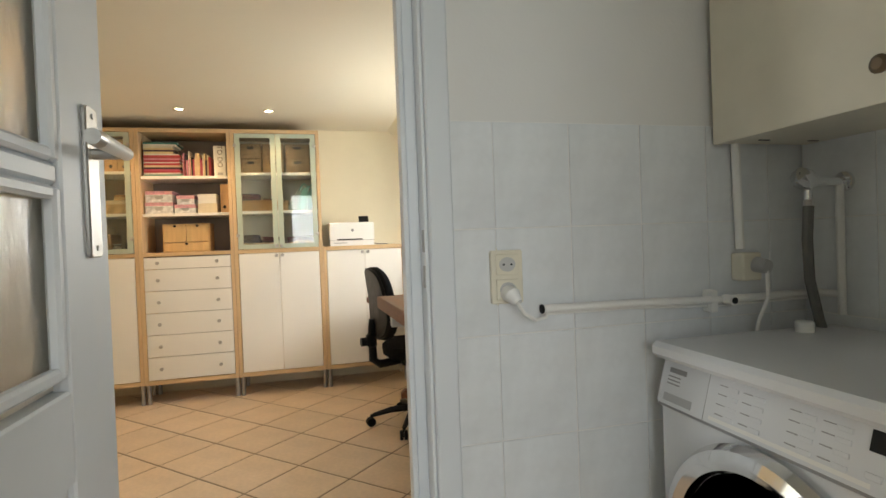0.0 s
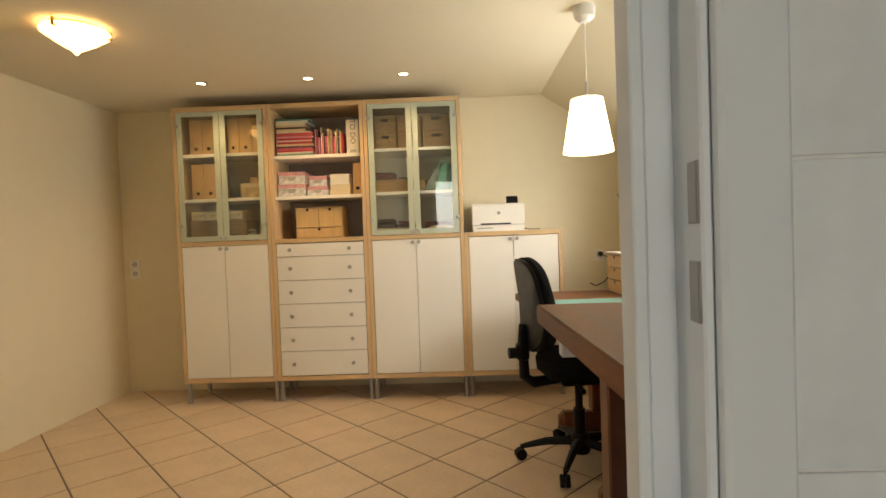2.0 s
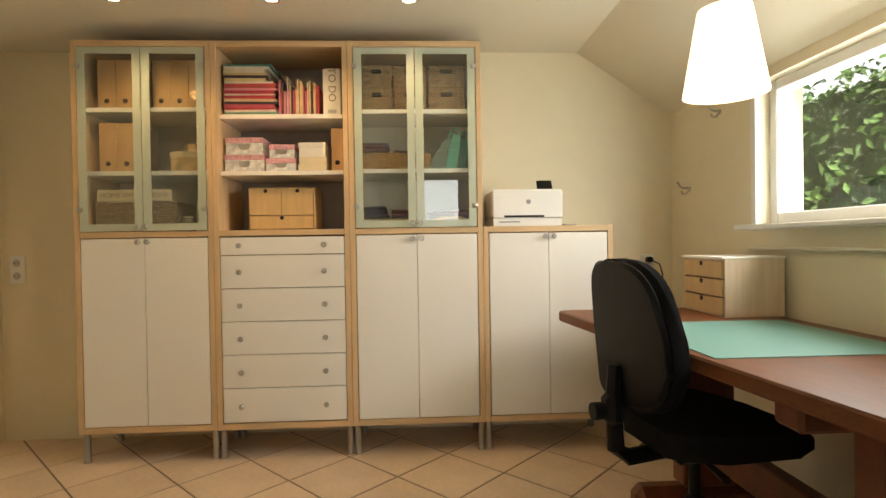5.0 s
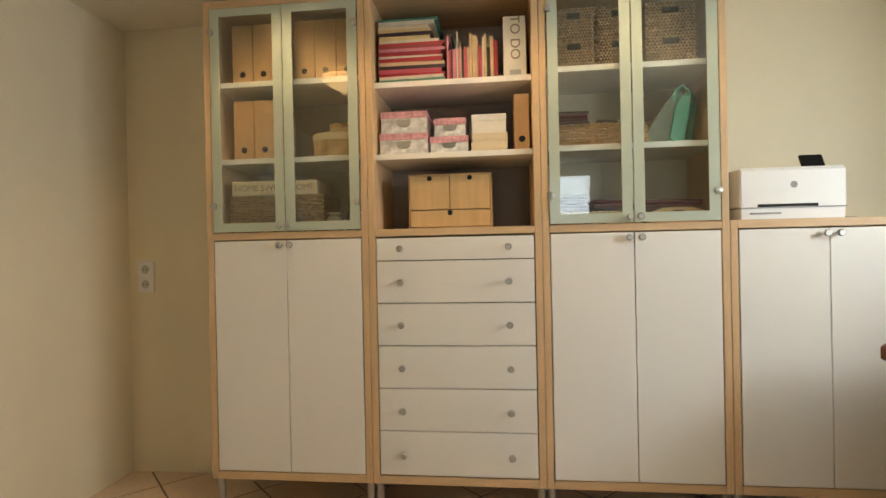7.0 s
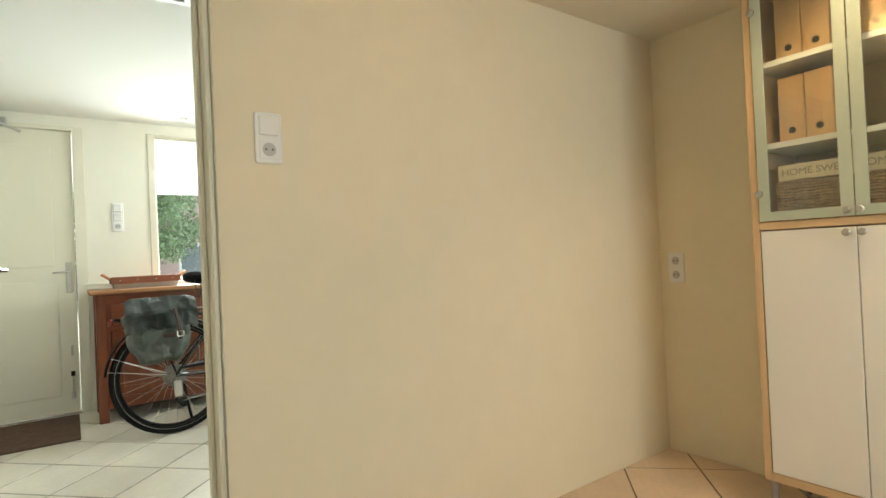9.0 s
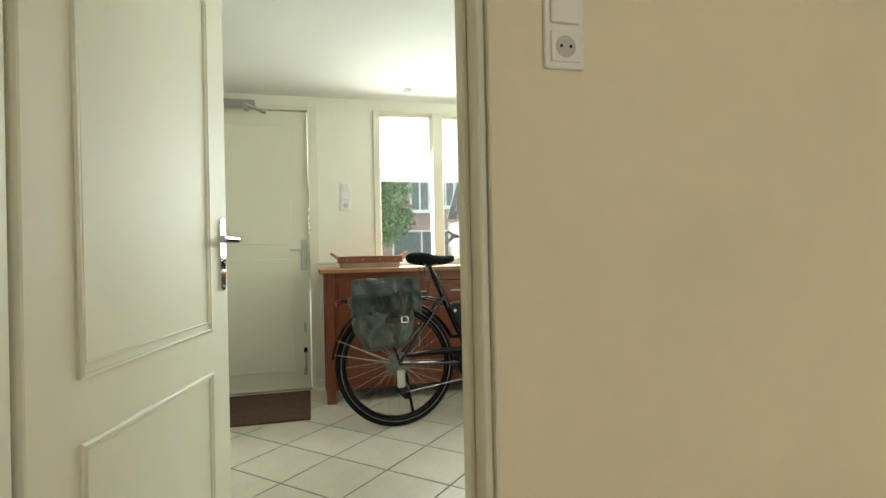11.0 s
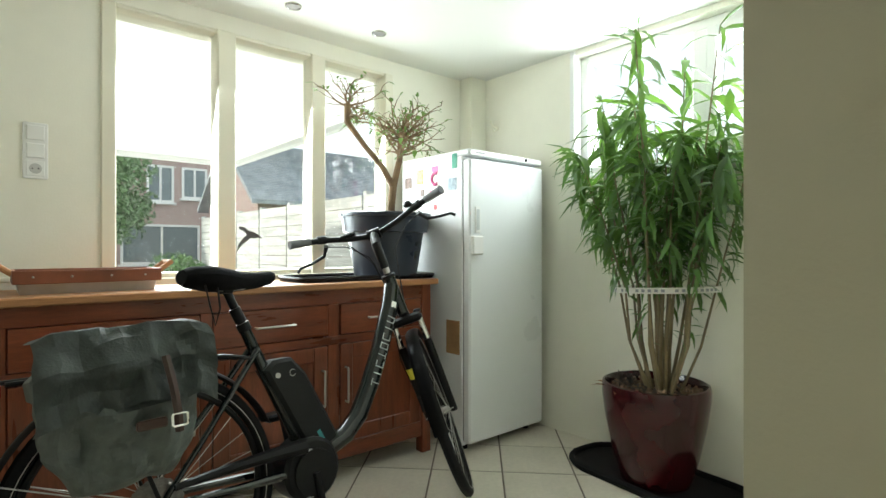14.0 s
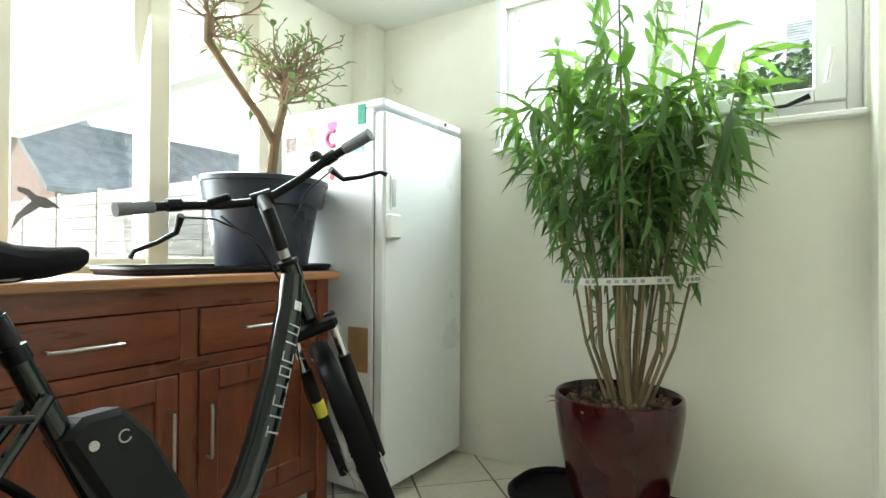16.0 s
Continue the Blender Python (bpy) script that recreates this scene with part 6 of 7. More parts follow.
# ---- hall: bicycle ----
def bicycle():
    t = thing("bicycle", pose(-4.99, 4.088, 0, 0, -8.5, 4.4), "dark green electric step-through bicycle leaning on its stand", "bicycle")
    RW = 0.362
    M_COG = mat("oily_cog_steel", (0.20, 0.19, 0.18), 0.45, 0.3, 60, metal=0.9)

    def wheel(nm, m, gear):
        bm = bmesh.new()
        tube(bm, arc((0, 0, 0), RW - 0.021, 0, 353, 56, "yz")[:-0 or None], 0.021, 8, True)
        w = part(nm, bm, M_RUBBER, t, "spoked wheel with black tyre", m)
        bm = bmesh.new()
        tube(bm, arc((0, 0, 0), RW - 0.052, 0, 353, 56, "yz"), 0.0105, 6, True)
        part("rim", bm, M_BPLAS, w, "black rim")
        bm = bmesh.new()
        for sx in (-0.0195, 0.0195):
            tube(bm, arc((sx, 0, 0), RW - 0.030, 0, 353, 56, "yz"), 0.0012, 4, True)
        part("reflective_strip", bm, M_STEEL, w, "pale reflective strip")
        bm = bmesh.new()
        tube(bm, [(-0.05, 0, 0), (0.05, 0, 0)], 0.016, 12)
        for sx in (-0.03, 0.03):
            tube(bm, [(sx - 0.002, 0, 0), (sx + 0.002, 0, 0)], 0.028, 16)
        part("hub", bm, M_STEEL, w)
        for k in range(28):
            a = math.tau * k / 28
            off = 0.55 * (1 if k % 4 < 2 else -1)
            sx = 0.03 if k % 2 else -0.03
            part("spoke", T([(sx, 0.027 * math.cos(a + off), 0.027 * math.sin(a + off)), (0, (RW - 0.055) * math.cos(a), (RW - 0.055) * math.sin(a))], 0.0013, 4), M_STEEL, w)
        if gear:
            for i, rr in enumerate((0.072, 0.066, 0.059, 0.052, 0.045, 0.038, 0.031, 0.025)):
                bm = bmesh.new()
                pts = []
                for k in range(44):
                    a = math.tau * k / 44
                    q = rr + (0.003 if k % 2 else 0)
                    pts.append((q * math.cos(a), q * math.sin(a)))
                prism(bm, pts, 0.034 + 0.0045 * i, 0.036 + 0.0045 * i, "x")
                part("sprocket", bm, M_COG, w)
        return w
    wheel("rear_wheel", pose(0, 0, RW), True)

    # steering: turned to its left about the head tube
    H0, H1 = Vector((0, 0.927, 0.967)), Vector((0, 0.982, 0.817))
    axis = (H0 - H1).normalized()
    S = Matrix.Translation(H0) @ Matrix.Rotation(radians(47), 4, axis) @ Matrix.Translation(-H0)
    FH = Vector((0, 1.172, RW + 0.006))
    wheel("front_wheel", S @ Matrix.Translation(FH), False)

    M_LETB = mat("pale_grey_lettering", (0.42, 0.45, 0.45), 0.4, 0.1, 20)
    # frame
    dt = [(0, 0.938, 0.935), (0, 0.915, 0.845), (0, 0.85, 0.69), (0, 0.775, 0.545), (0, 0.715, 0.45), (0, 0.65, 0.395), (0, 0.575, 0.368), (0, 0.47, 0.345)]
    bm = bmesh.new()
    tube(bm, dt, [0.030, 0.035, 0.036, 0.036, 0.036, 0.035, 0.034, 0.03], 14)
    down = part("down_tube", bm, M_FRAME, t, "thick curved dark green down tube")
    strokes = {"a": (-0.019, -0.0125, 0.019, -0.0085), "b": (-0.019, 0.0085, 0.019, 0.0125), "c": (-0.019, -0.0125, -0.0155, 0.0125), "d": (0.0155, -0.0125, 0.019, 0.0125), "e": (-0.019, -0.002, 0.019, 0.002)}
    for k, use in enumerate(("ce", "e", "acd", "de", "abcd", "acd", "e", "abd")):
        f = k / 7
        m = Matrix.Translation((0.0355, 0.782 + 0.105 * f, 0.560 + 0.232 * f)) @ pose(0, 0, 0, -25)
        for key in use:
            a, c, b, d = strokes[key]
            part("lettering_bar", B((0.0, a, c, 0.0010, b, d)), M_LETB, down, "pale lettering bar", m)
    part("emblem", B((0, -0.012, -0.012, 0.0012, 0.012, 0.012), bev=0.0004), M_PLASTIC, down, "", pose(0.0335, 0.912, 0.852, -20))
    part("head_tube", T([H1, H0], 0.025, 14), M_FRAME, t)
    part("head_ring", T([H0, H0 + axis * 0.012], 0.029, 14), M_BPLAS, t)
    part("seat_tube", T([(0, 0.485, 0.36), (0, 0.385, 0.60), (0, 0.295, 0.825)], [0.024, 0.022, 0.019], 12), M_FRAME, t)
    part("seat_clamp", T([(0, 0.30, 0.815), (0, 0.29, 0.84)], 0.022, 12), M_BPLAS, t)
    part("seat_post", T([(0, 0.295, 0.825), (0, 0.243, 0.955)], 0.0138, 12), M_BPLAS, t)
    part("suspension_boot", T([(0, 0.287, 0.845), (0, 0.267, 0.89)], 0.019, 12), M_BPLAS, t)
    bm = bmesh.new()
    for f, w, h in ((0.0, 0.05, 0.02), (0.08, 0.085, 0.03), (0.25, 0.10, 0.036), (0.45, 0.085, 0.034), (0.62, 0.05, 0.028), (0.8, 0.035, 0.024), (0.95, 0.028, 0.02), (1.0, 0.014, 0.012)):
        y = 0.108 + 0.305 * f
        z = 0.988 + 0.012 * math.cos(f * 4.4) + 0.006 * f
        ring = [bm.verts.new((w * math.cos(math.tau * k / 14), y, z + h * math.sin(math.tau * k / 14) * (1.0 if math.sin(math.tau * k / 14) > 0 else 1.25))) for k in range(14)]
        if f > 0:
            for k in range(14):
                bm.faces.new((prev[k], prev[(k + 1) % 14], ring[(k + 1) % 14], ring[k]))
        else:
            bm.faces.new(ring)
        prev = ring
    bm.faces.new(prev)
    sad = part("saddle", bm, M_BLACK, t, "black saddle with a cloth cover")
    part("saddle_cord", T([(0.07, 0.153, 0.965), (0.085, 0.158, 0.90), (0.08, 0.173, 0.84), (0.085, 0.188, 0.89), (0.075, 0.188, 0.955)], 0.0028, 5), M_BPLAS, sad)
    for sx in (-1, 1):
        part("saddle_rail", T([(sx * 0.022, 0.17, 0.965), (sx * 0.022, 0.21, 0.950), (sx * 0.022, 0.29, 0.950), (sx * 0.014, 0.35, 0.972)], 0.0036, 6), M_STEEL, t)
    part("saddle_clamp", B((-0.028, 0.225, 0.940, 0.028, 0.262, 0.962), bev=0.006), M_BPLAS, t)
    for sx in (-1, 1):
        part("chain_stay", T([(sx * 0.045, 0.40, 0.333), (sx * 0.06, 0.22, 0.345), (sx * 0.066, 0.0, RW)], [0.016, 0.012, 0.011], 10), M_FRAME, t)
        part("seat_stay", T([(sx * 0.066, 0.0, RW), (sx * 0.06, 0.14, 0.53), (sx * 0.03, 0.325, 0.752)], [0.009, 0.009, 0.011], 10), M_FRAME, t)
        part("rack_strut", T([(sx * 0.075, 0.0, RW + 0.02), (sx * 0.07, -0.12, 0.735)], 0.006, 8), M_BPLAS, t)
        part("rack_rail", T([(sx * 0.055, 0.29, 0.725), (sx * 0.06, 0.20, 0.745), (sx * 0.06, -0.32, 0.75)], 0.0065, 8), M_BPLAS, t)
    for y in (-0.30, -0.1, 0.08, 0.2):
        part("rack_bar", T([(-0.06, y, 0.746), (0.06, y, 0.746)], 0.005, 8), M_BPLAS, t)
    part("rear_light", B((-0.04, -0.345, 0.715, 0.04, -0.325, 0.755), bev=0.006), mat("red_lens", (0.25, 0.01, 0.012), 0.2, 0), t)

    # battery
    bm = bmesh.new()
    prism(bm, [(-0.075, 0.0), (0.048, 0.0), (0.050, 0.27), (0.030, 0.345), (-0.03, 0.372), (-0.075, 0.36)], -0.042, 0.042, "x", 0.012)
    bat = part("battery", bm, mat("matt_black_plastic", (0.010, 0.0105, 0.011), 0.4, 0.08, 10, spec=0.22), t, "matt black battery box", Matrix.Translation((0, 0.561, 0.383)) @ pose(0, 0, 0, 25.5))
    part("battery_lock", R([(0.009, 0), (0.009, 0.003)], 14, pose(0.042, -0.045, 0.322, 0, 90, 0)), M_STEEL, bat, "steel lock")
    bm = bmesh.new()
    tube(bm, arc((0.0425, 0.005, 0.300), 0.011, 20, 310, 12, "yz"), 0.0016, 5)
    part("battery_emblem", bm, M_STEEL, bat)
    part("battery_mark", B((0.0418, -0.02, 0.035, 0.0426, -0.006, 0.075)), mat("teal_mark", (0.05, 0.28, 0.30), 0.4, 0), bat)

    # motor, chain and crank
    bm = bmesh.new()
    lathe(bm, [(0.085, -0.055), (0.104, -0.04), (0.104, 0.055), (0.092, 0.068), (0.04, 0.074)], 30, pose(0, 0.475, 0.329, 0, 90, 0))
    part("motor", bm, M_BPLAS, t, "round black mid motor")
    part("chain_guard", T([(0.062, 0.45, 0.409), (0.07, 0.31, 0.415), (0.072, 0.14, 0.41), (0.074, 0.04, 0.405)], [0.026, 0.020, 0.014, 0.010], 8), M_BPLAS, t)
    bm = bmesh.new()
    pts = []
    for k in range(76):
        a = math.tau * k / 76
        q = 0.074 + (0.0025 if k % 2 else 0)
        pts.append((q * math.cos(a), q * math.sin(a)))
    prism(bm, pts, -0.0015, 0.0015, "x")
    part("chainring", bm, M_BPLAS, t, "", pose(0.078, 0.475, 0.322))
    part("chain", T([(0.072, 0.47, 0.395), (0.06, 0.27, 0.400), (0.052, 0.03, 0.415)], 0.0035, 6), M_STEEL, t)
    part("chain", T([(0.072, 0.47, 0.249), (0.06, 0.27, 0.224), (0.056, 0.03, 0.195)], 0.0035, 6), M_STEEL, t)
    part("crank", T([(0.082, 0.475, 0.322), (0.090, 0.485, 0.227), (0.094, 0.495, 0.152)], [0.014, 0.011, 0.011], 10), M_BPLAS, t)
    part("pedal", B((0.097, 0.445, 0.112, 0.185, 0.545, 0.136), bev=0.006), M_BPLAS, t)
    part("crank", T([(-0.078, 0.475, 0.322), (-0.086, 0.465, 0.417), (-0.092, 0.455, 0.492)], [0.014, 0.011, 0.011], 10), M_BPLAS, t)
    part("pedal", B((-0.185, 0.405, 0.482, -0.095, 0.505, 0.505), bev=0.006), M_BPLAS, t)
    part("derailleur", B((0.070, -0.02, 0.225, 0.088, 0.03, 0.33), bev=0.008), M_STEEL, t, "", None)
    part("derailleur_cage", T([(0.072, 0.02, 0.25), (0.066, -0.01, 0.205), (0.062, 0.03, 0.165)], 0.009, 8), M_BPLAS, t)
    for y, z in ((0.015, 0.255), (0.035, 0.175)):
        part("jockey_wheel", R([(0.02, -0.003), (0.02, 0.003)], 14, pose(0.062, y, z, 0, 90, 0)), M_BPLAS, t)
    part("kickstand", T([(-0.06, 0.07, 0.33), (-0.12, 0.10, 0.16), (-0.165, 0.13, 0.035)], [0.011, 0.009, 0.010], 8), M_BPLAS, t)

    # mudguards
    def guard(nm, m, a0, a1, r):
        bm = bmesh.new()
        rows = []
        for p_ in range(33):
            a = radians(a0 + (a1 - a0) * p_ / 32)
            row = []
            for j in range(7):
                b = radians(-75 + 25 * j)
                rr = r - 0.012 + 0.016 * math.cos(b)
                row.append(bm.verts.new((0.030 * math.sin(b), rr * math.cos(a), rr * math.sin(a))))
            rows.append(row)
        for A, C in zip(rows, rows[1:]):
            for j in range(6):
                bm.faces.new((A[j], A[j + 1], C[j + 1], C[j]))
        bmesh.ops.solidify(bm, geom=bm.faces[:], thickness=0.002)
        part(nm, bm, M_BPLAS, t, "black mudguard", m)
    guard("rear_mudguard", pose(0, 0, RW), 22, 172, RW + 0.022)
    guard("front_mudguard", S @ Matrix.Translation(FH), 62, 188, RW + 0.020)
    for sx in (-1, 1):
        part("mudguard_stay", T([(sx * 0.05, 0, RW), (sx * 0.034, -0.365, 0.44)], 0.002, 5), M_STEEL, t)
        part("mudguard_stay", T([(sx * 0.05, 0, RW), (sx * 0.034, -0.345, 0.52)], 0.002, 5), M_STEEL, t)

    # fork and bars, all turned with the steering
    def sp(nm, bm, mt, lab=""):
        return part(nm, bm, mt, t, lab, S)
    crown = H1 + Vector((0, 0.012, -0.035))
    sp("fork_crown", B((-0.072, crown.y - 0.022, crown.z - 0.02, 0.072, crown.y + 0.028, crown.z + 0.018), bev=0.012), M_BPLAS)
    for sx in (-1, 1):
        top = Vector((sx * 0.058, crown.y + 0.01, crown.z))
        mid = top.lerp(Vector((sx * 0.058, FH.y - 0.012, FH.z)), 0.24)
        sp("fork_stanchion", T([top, mid], 0.0135, 12), M_CHROME)
        sp("fork_leg", T([mid, Vector((sx * 0.058, FH.y - 0.012, FH.z - 0.01))], [0.019, 0.016], 12), M_BPLAS)
        sp("mudguard_stay", T([Vector((sx * 0.06, FH.y, FH.z)), Vector((sx * 0.034, FH.y - 0.375, FH.z + 0.02))], 0.002, 5), M_STEEL)
        if sx < 0:
            low = Vector((sx * 0.058, FH.y - 0.012, FH.z - 0.01))
            sp("yellow_tag", T([mid.lerp(low, 0.28), mid.lerp(low, 0.42)], [0.0192, 0.0188], 12), mat("yellow_sticker", (0.70, 0.62, 0.05), 0.5, 0), "yellow sticker")
            sp("brake_caliper", B((sx * 0.058 - 0.014, FH.y - 0.075, FH.z + 0.02, sx * 0.058 + 0.012, FH.y - 0.030, FH.z + 0.10), bev=0.008), M_BPLAS)
            sp("brake_disc", R([(0.080, -0.001), (0.080, 0.001)], 32, pose(sx * 0.045, FH.y, FH.z, 0, 90, 0)), M_STEEL)
            sp("brake_hose", T([crown + Vector((sx * 0.05, -0.03, 0.0)), mid + Vector((sx * 0.02, -0.02, -0.05)), low + Vector((sx * 0.015, -0.03, 0.12))], 0.0026, 6), M_BPLAS)
        sp("fork_cap", R([(0.017, 0), (0.017, 0.010), (0.012, 0.014)], 14, Matrix.Translation(top + Vector((0, 0, 0.016)))), M_BPLAS)
    st = H0 + axis * 0.22
    sp("stem", T([H0 + axis * 0.01, H0 + axis * 0.045, H0 + axis * 0.0455, H0 + axis * 0.15, st + Vector((0, 0.090, -0.006))], [0.014, 0.014, 0.019, 0.020, 0.019], 12), M_BPLAS)
    sp("stem_collar", T([H0 + axis * 0.02, H0 + axis * 0.044], 0.0145, 12), M_STEEL)
    sp("stem_clamp", T([st + Vector((-0.028, 0.095, -0.004)), st + Vector((0.028, 0.095, -0.004))], 0.023, 12), M_BPLAS)
    c0 = st + Vector((0, 0.095, -0.004))
    left = [c0 + Vector(v) for v in ((-0.03, 0, 0), (-0.115, 0.0, 0.02), (-0.20, -0.018, 0.045), (-0.275, -0.066, 0.05), (-0.307, -0.091, 0.05))]
    right = [Vector((-p.x, p.y, p.z)) for p in left]
    sp("handlebar", T(list(reversed(left)) + right, 0.0125, 10), M_BPLAS)
    for pts, sx in ((left, -1), (right, 1)):
        e = pts[-1]
        b = pts[-2]
        sp("grip", T([b + (b - e) * 0.5, b.lerp(e, 0.4), e + (e - b) * 0.6, e + (e - b) * 0.75], [0.016, 0.0165, 0.0175, 0.019], 12), mat("grey_rubber_grip", (0.13, 0.135, 0.14), 0.7, 0.15, 30), "grey rubber grip")
        sp("brake_clamp", T([pts[2] + Vector((0, 0, 0.002)), pts[2] + Vector((sx * 0.03, -0.02, 0.004))], 0.018, 10), M_BPLAS)
        lv = pts[2] + Vector((sx * 0.01, 0.02, -0.02))
        sp("brake_lever", T([lv, lv + Vector((sx * 0.03, 0.035, -0.03)), lv + Vector((sx * 0.08, 0.02, -0.045)), lv + Vector((sx * 0.13, -0.02, -0.06)), lv + Vector((sx * 0.145, -0.02, -0.075))], [0.011, 0.008, 0.0065, 0.006, 0.007], 8), M_BPLAS)
        sp("brake_cable", T([lv + Vector((0, 0.02, 0)), lv + Vector((-sx * 0.07, 0.09, -0.01)), lv + Vector((-sx * 0.15, 0.10, -0.09)), H1 + Vector((sx * 0.02, 0.05, 0.06)), H1 + Vector((sx * 0.02, 0.03, -0.06))], 0.003, 6), M_BPLAS)
    sp("display_unit", B((-0.14, c0.y - 0.02, c0.z + 0.022, -0.075, c0.y + 0.03, c0.z + 0.042), bev=0.006), M_BPLAS)
    sp("bell", R([(0.018, 0), (0.02, 0.008), (0.012, 0.02)], 14, Matrix.Translation(right[2] + Vector((-0.02, 0, 0.015)))), M_BPLAS)
    sp("gear_cable", T([c0 + Vector((-0.12, 0.03, 0.0)), c0 + Vector((-0.05, 0.10, -0.10)), c0 + Vector((-0.03, 0.09, -0.24)), c0 + Vector((-0.02, 0.0, -0.34)), H1 + Vector((-0.02, -0.05, -0.02))], 0.003, 6), M_BPLAS)
    sp("headlight", B((-0.022, crown.y + 0.03, crown.z + 0.02, 0.022, crown.y + 0.075, crown.z + 0.06), bev=0.01), M_BPLAS)
    return t


bike = bicycle()

# pannier bag hanging on the rack
t = thing("pannier_bag", pose(-4.99, 4.088, 0, 0, -8.5, 4.4), "grey waxed canvas pannier bag with brown leather strap", "bag")
M_CANVAS = mat("grey_green_canvas", (0.085, 0.100, 0.091), 0.5, 0.14, 5, 0.35, 160, fine=0.12)
nt = M_CANVAS.node_tree
nz = nt.nodes.new("ShaderNodeTexVoronoi")
nz.feature = "SMOOTH_F1"
nz.inputs["Scale"].default_value, nz.inputs["Smoothness"].default_value = 9.0, 0.25
b2 = nt.nodes.new("ShaderNodeBump")
b2.inputs["Strength"].default_value, b2.inputs["Distance"].default_value = 0.9, 0.05
old = nt.nodes["Principled BSDF"].inputs["Normal"].links[0].from_node
nt.links.new([n for n in nt.nodes if n.type == "MAPPING"][0].outputs[0], nz.inputs["Vector"])
nt.links.new(nz.outputs["Distance"], b2.inputs["Height"])
nt.links.new(b2.outputs[0], old.inputs["Normal"])
bm = bmesh.new()
N1, N2 = 44, 40


def creases(seed, nu, nv):
    """A height field of sharp flat facets over the unit square, as stiff cloth folds."""
    g = random.Random(seed)
    hs = [[g.uniform(-1, 1) for _ in range(nv + 2)] for _ in range(nu + 2)]

    def f(u, v):
        a, b = u * nu, v * nv
        i, j = min(int(a), nu - 1), min(int(b), nv - 1)
        a, b = a - i, b - j
        h00, h10, h01, h11 = hs[i][j], hs[i + 1][j], hs[i][j + 1], hs[i + 1][j + 1]
        if (i + j) % 2:
            return h00 + (h10 - h00) * a + (h11 - h10) * b if a > b else h00 + (h11 - h01) * a + (h01 - h00) * b
        return h00 + (h10 - h00) * a + (h01 - h00) * b if a + b < 1 else h11 + (h01 - h11) * (1 - a) + (h10 - h11) * (1 - b)
    return f


fold1, fold2, fold3, fold4 = creases(3, 4, 3), creases(8, 8, 7), creases(21, 5, 3), creases(5, 9, 5)
grid = {}
for i in range(N1 + 1):
    for j in range(N2 + 1):
        u, v = i / N1 * 2 - 1, j / N2 * 2 - 1
        grid[i, j] = (u, v)
fr, bk = {}, {}
for (i, j), (u, v) in grid.items():
    under = 1 - 0.75 * min(1, max(0, (v - 0.05) * 3))
    e = max(abs(u), abs(v))
    wid_ = 0.185 + 0.012 * (v > 0.3) - 0.018 * max(0, -v)
    y = -0.085 + (wid_ + 0.012 * noise.noise(Vector((0.3, v * 1.8, u)))) * u * (1 - 0.05 * v * v)
    y += 0.062 * 0 - 0.045 * u * max(0, abs(v) - 0.55) * abs(u) ** 3 / 0.45
    z = 0.645 + 0.195 * v * (1 - 0.16 * u ** 4) + 0.02 * noise.noise(Vector((u * 1.7, 3.1, v)))
    puff = (1 - abs(u) ** 5) * (1 - abs(v) ** 5)
    q = Vector((u * 2.3, v * 2.3, 0.5))
    uu, vv = (u + 1) / 2 + 0.03 * noise.noise(q), (v + 1) / 2 + 0.03 * noise.noise(q + Vector((5, 2, 0)))
    uu, vv = min(1, max(0, uu + 0.15 * vv * (1 - uu) * uu * 4)), min(1, max(0, vv))
    wr = (0.042 * fold1(uu, vv) + 0.019 * fold2(uu, vv)) * under - 0.012 - 0.05 * (1 - under) + 0.002 * noise.noise(q * 9)
    fr[i, j] = bm.verts.new((0.085 + 0.125 * puff ** 0.6 + wr * puff, y + 0.008 * noise.noise(q * 2), z))
    bk[i, j] = bm.verts.new((0.082, y, z)) if e < 0.999 else fr[i, j]
for i in range(N1):
    for j in range(N2):
        bm.faces.new((fr[i, j], fr[i + 1, j], fr[i + 1, j + 1], fr[i, j + 1]))
        try:
            bm.faces.new((bk[i, j], bk[i, j + 1], bk[i + 1, j + 1], bk[i + 1, j]))
        except ValueError:
            pass
ob = new("body", mesh_of("body", bm, M_CANVAS, 13))
ob.parent = t
bm = bmesh.new()
rows = []
for i in range(N1 + 1):
    row = []
    for j in range(21):
        u, f = i / N1 * 2 - 1, j / 20
        q = Vector((u * 2.1, f * 2, 3.5))
        x = 0.055 + 0.178 * min(1, f * 1.7) ** 0.6 + 0.026 * fold3((u + 1) / 2, f) * min(1, 0.25 + f) + 0.011 * fold4((u + 1) / 2, f) + 0.002 * noise.noise(q * 9)
        z = 0.866 - 0.022 * u ** 4 + 0.008 * u + 0.010 * fold4((u + 1) / 2, f) - max(0, f - 0.25) * 0.27 + 0.012 * noise.noise(q * 1.4 + Vector((2, 0, 0))) - 0.03 * max(0, abs(u) - 0.8) * f
        row.append(bm.verts.new((x, -0.085 + 0.200 * u + 0.010 * noise.noise(q * 3), z)))
    rows.append(row)
for A, C in zip(rows, rows[1:]):
    for j in range(20):
        bm.faces.new((A[j], A[j + 1], C[j + 1], C[j]))
bmesh.ops.solidify(bm, geom=bm.faces[:], thickness=0.004)
ob = tagged(new("flap", mesh_of("flap", bm, M_CANVAS, 13)), "creased canvas flap")
ob.parent = t
M_LEATH = mat("dark_brown_leather", (0.045, 0.02, 0.013), 0.45, 0.2, 12)
strap = part("strap", T([(0.236, -0.018, 0.775), (0.252, -0.008, 0.70), (0.254, -0.001, 0.635), (0.246, 0.003, 0.585)], 0.0115, 6), M_LEATH, t, "brown leather strap")
